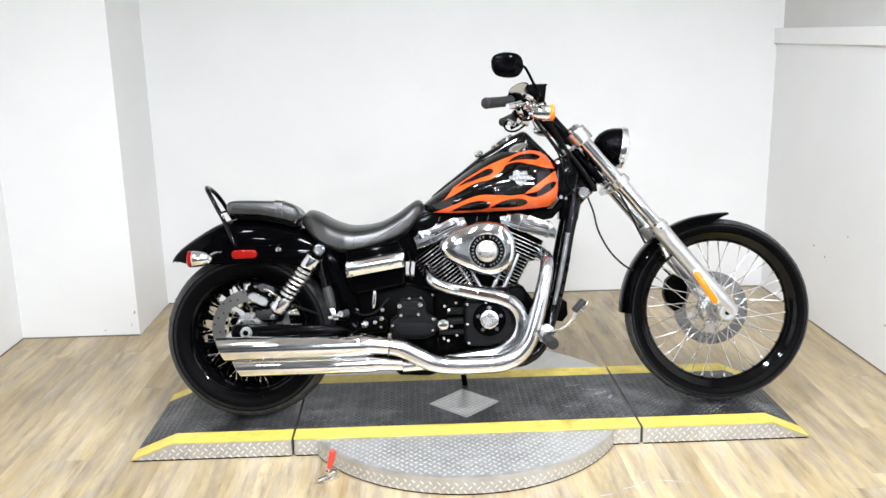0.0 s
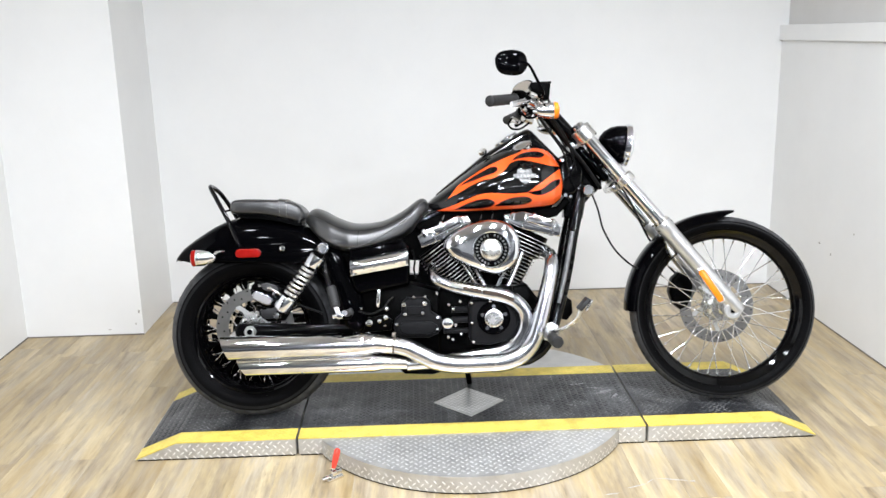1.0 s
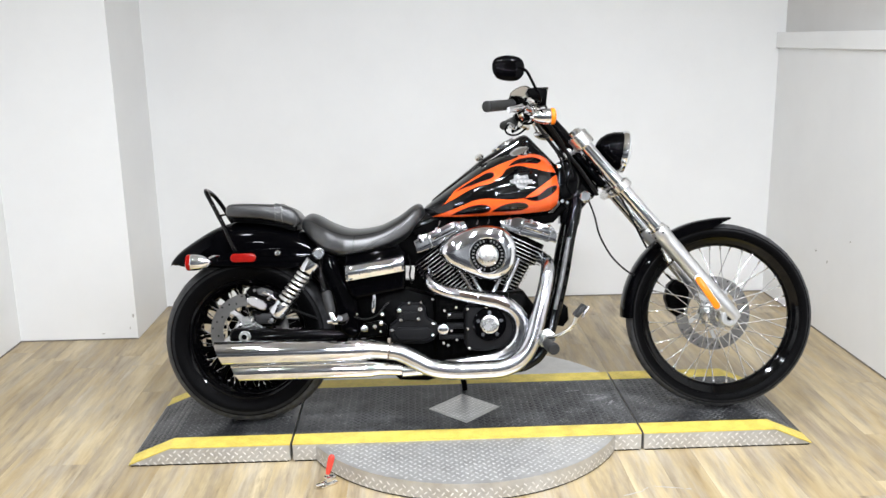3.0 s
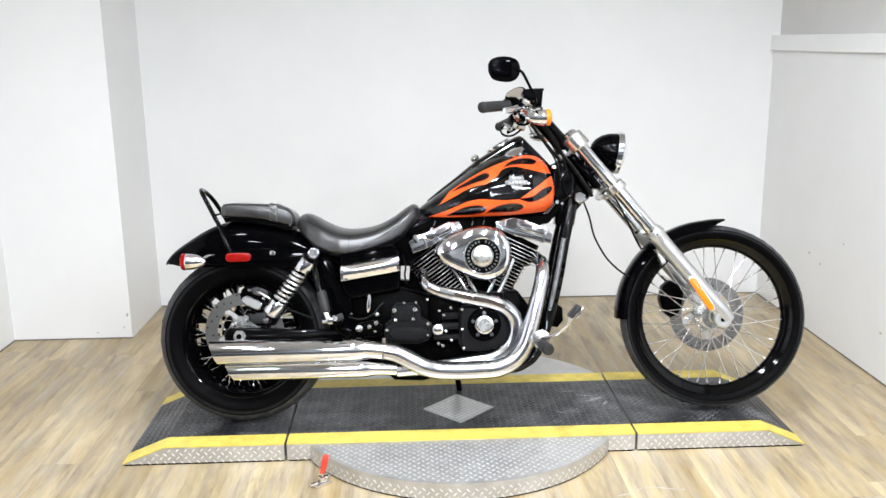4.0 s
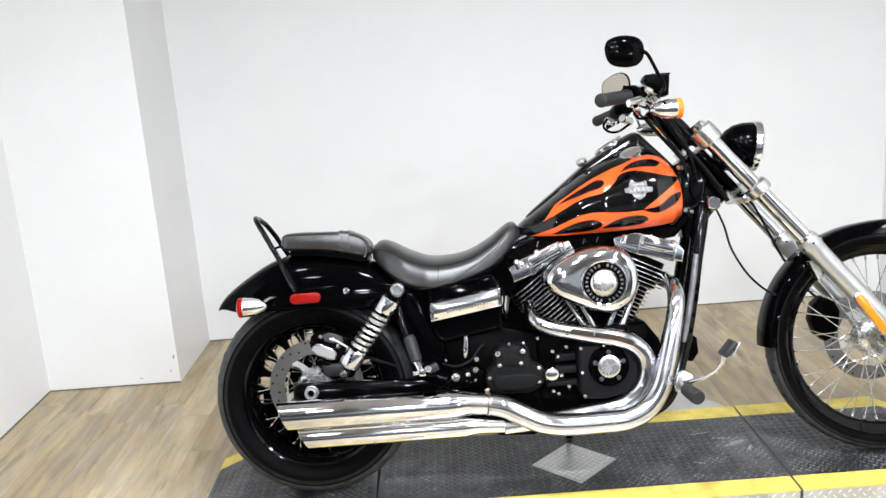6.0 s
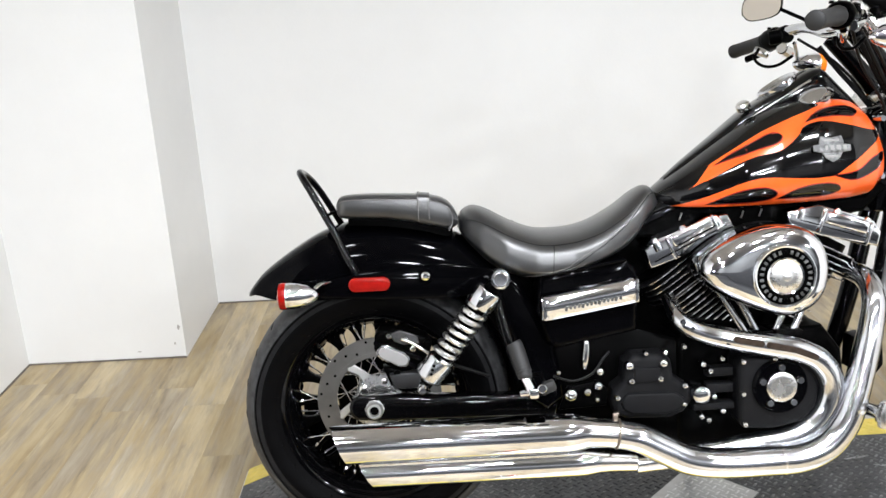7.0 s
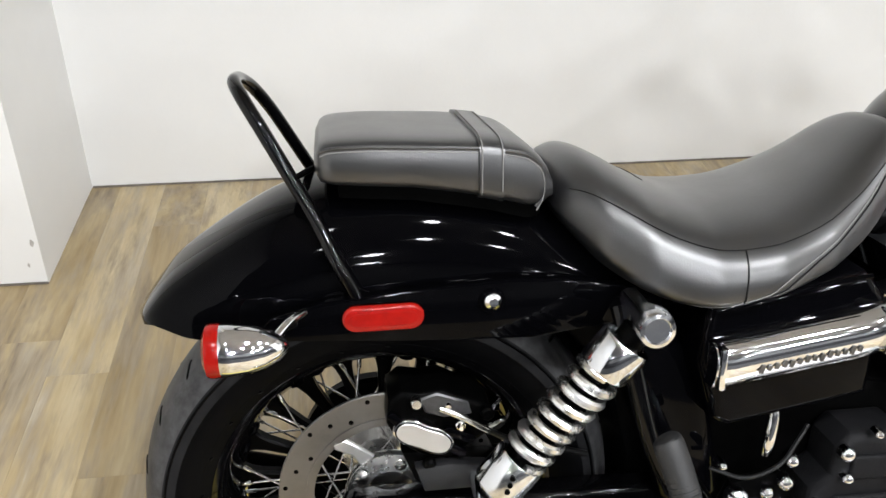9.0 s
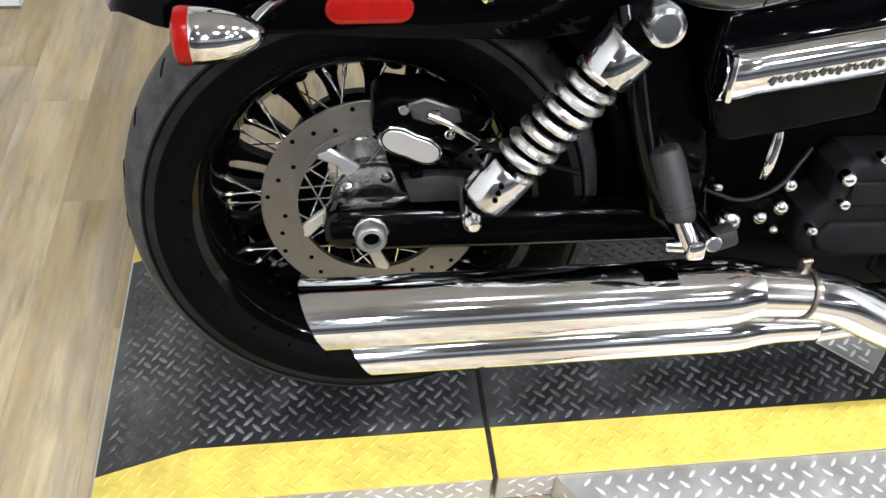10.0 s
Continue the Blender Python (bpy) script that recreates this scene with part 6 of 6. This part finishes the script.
# ---------------------------------------------------------------- steering head and fork
head = bp("steering_head", b_turned([(0, 0), (0.036, 0), (0.04, 0.006), (0.036, 0.02), (0.034, 0.12), (0.038, 0.135), (0.034, 0.145), (0, 0.145)], (1.262, 0, 0.79), (1.165, 0, 0.94), 28), M_GLOSS, "gloss black steering head")
bp("neck_gusset", b_prism([(1.13, 0.86), (1.19, 0.9), (1.25, 0.81), (1.235, 0.765), (1.2, 0.75), (1.15, 0.77)], -0.028, 0.028, 0.008, 2), M_BLACK, "", head)
bp("neck_bolt", b_lathe([(0, -0.022), (0.016, -0.022), (0.021, -0.018), (0.0235, -0.008), (0.0235, 0.04), (0, 0.04)], 24, "y", (1.231, -0.062, 0.78)), M_CHROME, "chrome cap bolt", head)
bp("coil_cover", b_prism([(1.135, 0.9), (1.165, 0.915), (1.2, 0.9), (1.225, 0.85), (1.215, 0.795), (1.185, 0.765), (1.15, 0.76), (1.13, 0.8)], -0.06, 0.06, 0.014, 3), M_GLOSS, "gloss black coil cover", head)
bp("neck_casting", b_prism([(1.16, 0.915), (1.2, 0.925), (1.262, 0.84), (1.29, 0.8), (1.27, 0.775), (1.25, 0.76), (1.228, 0.735), (1.217, 0.68), (1.15, 0.685), (1.155, 0.76), (1.145, 0.8)], -0.042, 0.042, 0.012, 2), M_GLOSS, "gloss black neck casting", head)
bp("cover_lip", b_tube([(1.205 - 0.035 * math.cos(a), -0.061, 0.83 - 0.045 * math.sin(a)) for a in (radians(-70 + 15 * k) for k in range(15))], 0.004, 8, 2), M_BLACK, "", head)
for y, r in ((-0.058, 0.0065), (-0.072, 0.0055), (0.06, 0.006)):
    bp("wiring_loom", b_tube([(1.085, y * 1.6, 1.06), (1.125, y * 1.3, 1.0), (1.165, y, 0.945), (1.215, y, 0.88), (1.255, y, 0.82), (1.28, y * 0.8, 0.785)], r, 8, 8), M_WIRE, "black wiring loom")
for x, z, r in ((1.15, 0.765, 0.009), (1.168, 0.76, 0.007)):
    bp("fitting", b_lathe([(0, -0.012), (r * 0.7, -0.012), (r, -0.008), (r, 0.004)], 12, "y", (x, -0.06, z)), M_CHROME, "", head)
bp("bolt", b_lathe([(0, -0.008), (0.006, -0.008), (0.008, 0.0), (0.008, 0.03)], 14, "y", (1.138, -0.09, 0.888)), M_CHROME, "", head)


def fork_at(z, y):
    return (-0.43 + (0.54 - z) / 1.18, y, z)


for side in (-1, 1):
    y = 0.12 * side
    top_p, bot = Vector(fork_at(0.665, y)), Vector(fork_at(-0.005, y))
    L = (bot - top_p).length
    cut = (Vector(fork_at(0.31, y)) - top_p).length
    stan = fp("fork_tube", b_turned([(0, 0), (0.016, 0), (0.0235, 0.006), (0.0235, cut + 0.02)], top_p, bot, 28), M_CHROME, "chrome fork tube")
    slider = fp("fork_slider", b_turned([(0.024, cut - 0.006), (0.031, cut - 0.004), (0.033, cut + 0.002), (0.033, cut + 0.024), (0.030, cut + 0.03), (0.0285, cut + 0.05), (0.0275, L - 0.07), (0.0265, L - 0.02), (0.021, L), (0, L)], top_p, bot, 32), M_SLIDER, "polished aluminium fork slider")
    fp("dust_seal", b_turned([(0.024, cut - 0.016), (0.0285, cut - 0.015), (0.0295, cut - 0.006), (0.0265, cut - 0.004)], top_p, bot, 28), M_CHROME2, "", slider)
    for k in range(6):
        a = 2 * math.pi * k / 6
        c = top_p + (bot - top_p).normalized() * (cut + 0.011)
        q = along(c, bot) @ Vector((0.0328 * math.cos(a), 0.0328 * math.sin(a), 0))
        fp("slot", b_turned([(0, 0), (0.0035, 0), (0.0035, 0.0012), (0, 0.0012)], q, q + (q - c), 8), M_BLACKSAT, "", slider)
    fp("axle_lug", b_join(b_lathe([(0, -side * 0.0), (0.026, 0.0), (0.03, side * 0.006), (0.03, side * 0.03), (0.026, side * 0.034), (0.017, side * 0.034), (0.013, side * 0.03), (0.0, side * 0.03)], 32, "y", (0.004, y - side * 0.012, 0.0)), b_prism([(-0.04, 0.055), (0.0, 0.075), (0.04, 0.01), (0.03, -0.02), (-0.015, -0.025)], y - side * 0.01, y + side * 0.015, 0.006, 2)), M_SLIDER, "polished axle lug", slider)
    fp("axle_hole", b_lathe([(0, side * 0.001), (0.0085, side * 0.001), (0.0085, 0)], 16, "y", (0.004, y + side * 0.0175 + side * 0.002, 0.0)), M_BLACKSAT, "", slider)
    # clamps of the two fork bridges
    for z, h, m in ((0.63, 0.056, M_ALU), (0.466, 0.034, M_ALU)):
        c = Vector(fork_at(z, y))
        d = (bot - top_p).normalized()
        fp("fork_clamp", b_turned([(0.024, -h / 2), (0.0335, -h / 2), (0.0375, -h / 2 + 0.005), (0.0375, h / 2 - 0.005), (0.0335, h / 2), (0.024, h / 2)], c, c + d, 30), m, "polished fork clamp")
    if side < 0:
        a, b = Vector(fork_at(0.143, y)), Vector(fork_at(0.04, y))
        amber = fp("fork_reflector", b_prism(capsule_along((-0.104, 0.137), (-0.042, 0.045), 0.0115), -0.1475, -0.152, 0.002, 2), M_AMBER, "long amber reflector")
        fp("reflector_plate", b_prism(capsule_along((-0.106, 0.14), (-0.04, 0.042), 0.0145), -0.14, -0.148, 0.002, 2), M_ALU, "", amber)
    fp("fender_bracket", b_prism([(-0.225, 0.245), (-0.2, 0.255), (-0.185, 0.2), (-0.2, 0.19)], y * 0.5, y * 0.86, 0.004, 1), M_ALU, "polished fender bracket", slider)
for z, h, wide in ((0.625, 0.03, 0.045), (0.466, 0.026, 0.03)):
    c = Vector(fork_at(z, 0))
    m = Matrix.Translation(c) @ Matrix.Rotation(radians(-40), 4, "Y")
    fp("fork_bridge", b_box(-wide - 0.02, wide * 0.5, -0.115, 0.115, -h / 2, h / 2, 0.008, 2, m), M_ALU, "polished fork bridge")
fp("fork_brace_cover", b_move(b_box(-0.012, 0.012, -0.094, 0.094, -0.085, 0.09, 0.006), Matrix.Translation((-0.475, 0, 0.535)) @ Matrix.Rotation(radians(-40), 4, "Y")), M_BLACK, "gloss black fork cover")
fp("front_axle", b_rod((0.004, -0.13, 0), (0.004, 0.13, 0), 0.012), M_STEEL, "steel axle")
fp("brake_caliper", b_prism([(-0.176, 0.055), (-0.165, 0.105), (-0.14, 0.128), (-0.105, 0.115), (-0.088, 0.08), (-0.094, 0.03), (-0.11, 0.0), (-0.135, -0.012), (-0.162, 0.01)], 0.045, 0.115, 0.012, 3), M_BLACKSAT, "black front brake caliper")
fp("brake_hose", b_tube([(-0.1, 0.1, 0.1), (-0.16, 0.1, 0.14), (-0.24, 0.09, 0.25), (-0.33, 0.06, 0.42), (-0.4, 0.05, 0.5)], 0.004, 8, 6), M_WIRE, "black brake hose")

# front fender
rows = []
for k in range(45):
    a = radians(181 - 98 * k / 44)
    flip = max(0.0, (k - 38) / 6)
    row = []
    for j in range(15):
        u = -1 + 2 * j / 14
        r = 0.352 + 0.007 * flip - 0.034 * abs(u) ** 3.2 * (1 - 0.85 * flip)
        y = 0.066 * math.copysign(abs(u) ** 0.8, u) * (1 - 0.6 * flip**2)
        row.append(((r * math.cos(a), y, r * math.sin(a)), (-math.cos(a), -u * 0.5, -math.sin(a))))
    rows.append(row)
front_fender = fp("front_fender", b_shell(rows, 0.003), M_BLACK, "gloss black front fender")

# headlight
ha, hb = Vector((-0.439, 0, 0.614)), Vector((-0.329, 0, 0.597))
hl = fp("headlight", b_turned([(0, -0.004), (0.02, 0.0), (0.04, 0.012), (0.057, 0.033), (0.067, 0.058), (0.071, 0.085), (0.071, 0.1)], ha, hb, 44), M_BLACK, "gloss black headlight shell")
fp("chrome_rim", b_turned([(0.069, 0.088), (0.0755, 0.09), (0.078, 0.098), (0.0765, 0.11), (0.071, 0.113), (0.068, 0.108)], ha, hb, 44), M_CHROME, "chrome headlight rim", hl)
fp("glass", b_turned([(0.07, 0.108), (0.06, 0.117), (0.04, 0.1235), (0.02, 0.1265), (0, 0.1275)], ha, hb, 40), M_GLASS, "clear ribbed headlight glass", hl)
fp("headlight_mount", b_box(-0.46, -0.4, -0.022, 0.022, 0.53, 0.59, 0.006), M_BLACKSAT, "", hl)

# ---------------------------------------------------------------- handlebar, in the bike's axes
bar_line = [(0.862, -0.395, 1.063), (0.915, -0.333, 1.074), (0.957, -0.28, 1.083), (1.005, -0.205, 1.096), (1.045, -0.135, 1.1), (1.078, -0.075, 1.088), (1.09, 0.0, 1.082), (1.1, 0.09, 1.09), (1.09, 0.17, 1.112), (1.07, 0.23, 1.113), (1.043, 0.31, 1.1), (1.018, 0.37, 1.093), (0.998, 0.418, 1.086)]
bar = bp("handlebar", b_tube(bar_line, 0.0127, 16, 6), M_CHROME, "chrome handlebar")


def grip(a, b):
    d = (Vector(b) - Vector(a)).length
    g = bp("grip", b_turned([(0, -0.004), (0.013, -0.004), (0.0175, -0.001), (0.0185, 0.004), (0.0175, 0.01), (0.017, d - 0.01), (0.0195, d - 0.006), (0.0195, d), (0.013, d)], a, b, 24), M_GRIP, "black rubber grip", bar)
    return g


grip(bar_line[0], (0.952, -0.286, 1.082))
grip(bar_line[-1], (1.04, 0.308, 1.0985))
for side, c, ax in ((-1, Vector((0.968, -0.263, 1.086)), Vector((0.048, 0.075, 0.013))), (1, Vector((1.05, 0.285, 1.1)), Vector((0.03, -0.075, 0.012)))):
    sw = bp("switch_housing", b_turned([(0, -0.016), (0.024, -0.016), (0.027, -0.012), (0.027, 0.02), (0.022, 0.026), (0, 0.026)], c, c + ax, 20), M_BLACKSAT, "black switch housing", bar)
    bp("lever_clamp", b_turned([(0, 0.03), (0.021, 0.03), (0.022, 0.034), (0.022, 0.052), (0.0, 0.054)], c, c + ax, 20), M_CHROME if side < 0 else M_BLACKSAT, "lever clamp", bar)
    d = -ax.normalized()
    fwd = Vector((0.8, 0.55 * side, 0)).normalized()
    bp("lever", b_tube([tuple(c + ax * 0.4 + fwd * 0.03), tuple(c + fwd * 0.04 - Vector((0, 0, 0.004))), tuple(c + d * 0.06 + fwd * 0.046 - Vector((0, 0, 0.012))), tuple(c + d * 0.13 + fwd * 0.04 - Vector((0, 0, 0.016)))], 0.0062, 10, 6, flat=1.5), M_CHROME if side < 0 else M_BLACKSAT, "brake lever" if side < 0 else "clutch lever", bar)
    for k in range(3):
        bp("button", b_lathe([(0, 0), (0.005, 0), (0.0045, 0.005), (0, 0.006)], 10, "z", tuple(c + Vector((-0.012 + 0.008 * k, -0.012 * side, 0.024)))), M_CHROME2 if k == 1 else M_BLACKSAT, "", sw)
bp("master_cylinder", b_prism([(1.008, 1.128), (1.014, 1.14), (1.07, 1.138), (1.078, 1.13), (1.072, 1.082), (1.05, 1.078), (1.045, 1.1), (1.02, 1.105)], -0.26, -0.205, 0.005, 2), M_BLACKSAT, "black brake reservoir", bar)
for a, b, r, m in (((1.0, -0.255, 1.1), (1.05, -0.225, 1.096), 0.016, M_CHROME2), ((1.0, -0.27, 1.078), (1.03, -0.23, 1.07), 0.012, M_CHROME), ((1.035, -0.25, 1.072), (1.06, -0.2, 1.066), 0.011, M_CHROME2), ((0.985, -0.24, 1.06), (1.0, -0.2, 1.04), 0.009, M_CHROME), ((1.04, 0.2, 1.07), (1.075, 0.24, 1.06), 0.014, M_CHROME2), ((1.03, 0.255, 1.1), (1.06, 0.24, 1.104), 0.018, M_BLACKSAT), ((1.0, 0.27, 1.075), (1.03, 0.25, 1.06), 0.011, M_CHROME)):
    bp("control_fitting", b_turned([(0, 0), (r * 0.8, 0), (r, 0.003), (r, (Vector(b) - Vector(a)).length - 0.004), (r * 0.7, (Vector(b) - Vector(a)).length), (0, (Vector(b) - Vector(a)).length)], a, b, 16), m, "bright control fitting", bar)
for y in (-0.19, 0.2):
    bp("bar_loop", b_tube([(1.0, y * 1.2, 1.075), (0.985, y * 1.15, 1.05), (1.0, y * 1.05, 1.03), (1.03, y, 1.03), (1.06, y * 0.9, 1.05)], 0.004, 8, 6), M_BLACKSAT, "black cable end", bar)
bp("reservoir_cap", b_box(1.026, 1.082, -0.25, -0.19, 1.135, 1.142, 0.002), M_BLACKSAT, "", bar)
for side in (-1, 1):
    bp("riser", b_tube([(1.095, side * 0.055, 1.075, 0.021), (1.13, side * 0.055, 1.035, 0.02), (1.165, side * 0.055, 0.995, 0.02), (1.2, side * 0.055, 0.95, 0.021)], seg=18, steps=4), M_GLOSS, "gloss black riser", bar)
bullet(bp, "turn_signal", (1.086, -0.285, 1.041), 0.074, 0.0265, M_AMBER, -1, (1.02, -0.24, 1.085))
bullet(bp, "turn_signal", (1.172, 0.29, 1.036), 0.07, 0.0255, M_AMBER, -1, (1.09, 0.245, 1.085))


def mirror(outline, y, tilt, glass_side, stalk, nod=0):
    c = Vector((sum(p[0] for p in outline) / len(outline), y, sum(p[1] for p in outline) / len(outline)))
    line = [tuple(map(float, q)) for q in smooth_path([*outline, outline[0]], 4)][:-1]
    local = [(x - c.x, z - c.z) for x, z in line]
    m = Matrix.Translation(c) @ Matrix.Rotation(radians(tilt), 4, "Z") @ Matrix.Rotation(radians(nod), 4, "X")
    rings = []
    for h, f in ((0.0, 0.96), (0.001, 0.995), (0.006, 1.0), (0.012, 0.96), (0.018, 0.84), (0.022, 0.62), (0.0235, 0.3)):
        rings.append([(x * f, -glass_side * h, z * f) for x, z in local])
    shell = bp("mirror", b_move(b_rings(rings), m), M_BLACK, "gloss black oval mirror")
    bp("mirror_glass", b_move(b_prism([(x * 0.93, z * 0.93) for x, z in local], glass_side * 0.0002, glass_side * 0.0014), m), M_MIRROR, "mirror glass", shell)
    bp("stalk", b_tube(stalk, 0.0048, 10, 6), M_BLACK, "gloss black stalk", shell)


mirror([(0.882, 1.2), (0.892, 1.217), (0.92, 1.227), (0.955, 1.227), (0.98, 1.217), (0.99, 1.195), (0.986, 1.168), (0.965, 1.15), (0.93, 1.147), (0.898, 1.155), (0.884, 1.176)], -0.36, 14, 1, [(0.966, -0.372, 1.187), (0.985, -0.37, 1.182), (0.999, -0.36, 1.172), (1.022, -0.345, 1.132), (1.042, -0.33, 1.096), (1.045, -0.27, 1.085)])
mirror([(1.013, 1.182), (1.015, 1.205), (1.027, 1.224), (1.06, 1.238), (1.094, 1.242), (1.115, 1.229), (1.121, 1.2), (1.108, 1.173), (1.071, 1.163), (1.031, 1.164)], 0.4, -38, -1, [(1.122, 0.405, 1.188), (1.14, 0.39, 1.175), (1.165, 0.345, 1.145), (1.1, 0.26, 1.11)], 9)

# cables
for pts, r in (([(1.255, 0.0, 0.775), (1.275, -0.02, 0.71), (1.29, -0.03, 0.64), (1.325, -0.04, 0.57), (1.365, -0.04, 0.525), (1.4, -0.03, 0.5), (1.43, -0.02, 0.488)], 0.0034), ([(1.04, -0.19, 1.08), (1.1, -0.14, 1.03), (1.15, -0.1, 0.97), (1.18, -0.07, 0.9), (1.2, -0.05, 0.82)], 0.0036), ([(1.03, -0.18, 1.07), (1.08, -0.12, 1.0), (1.14, -0.09, 0.92), (1.165, -0.06, 0.85)], 0.0036), ([(1.08, 0.2, 1.09), (1.14, 0.12, 1.02), (1.18, 0.06, 0.93), (1.2, 0.05, 0.82)], 0.0036)):
    bp("cable", b_tube(pts, r, 8, 8), M_WIRE, "black cable")

# ---------------------------------------------------------------- floor planks, last
PW, PLEN = 0.13, 0.95
plank_bm = b_box(0, PW - 0.0002, 0, PLEN - 0.0002, -0.004, 0.0, 0.0003, 1)
plank_me = bpy.data.meshes.new("plank")
plank_bm.to_mesh(plank_me)
plank_bm.free()
plank_me.materials.append(M_PLANK)
rng = random.Random(5)
x = X_LEFT
while x < X_RIGHT:
    ends = [Y_BACK]
    while ends[-1] > F_END:
        ends.append(max(F_END, ends[-1] - (PLEN * rng.uniform(0.25, 1.0) if len(ends) == 1 else PLEN)))
    for y1, y0 in zip(ends, ends[1:]):
        ob = new("plank", plank_me)
        ob.parent = floor
        wide = min(PW, X_RIGHT - x) / PW
        ob.matrix_basis = Matrix.Translation((x, y0, 0)) @ Matrix.Diagonal((wide, (y1 - y0) / PLEN, 1, 1))
    x += PW
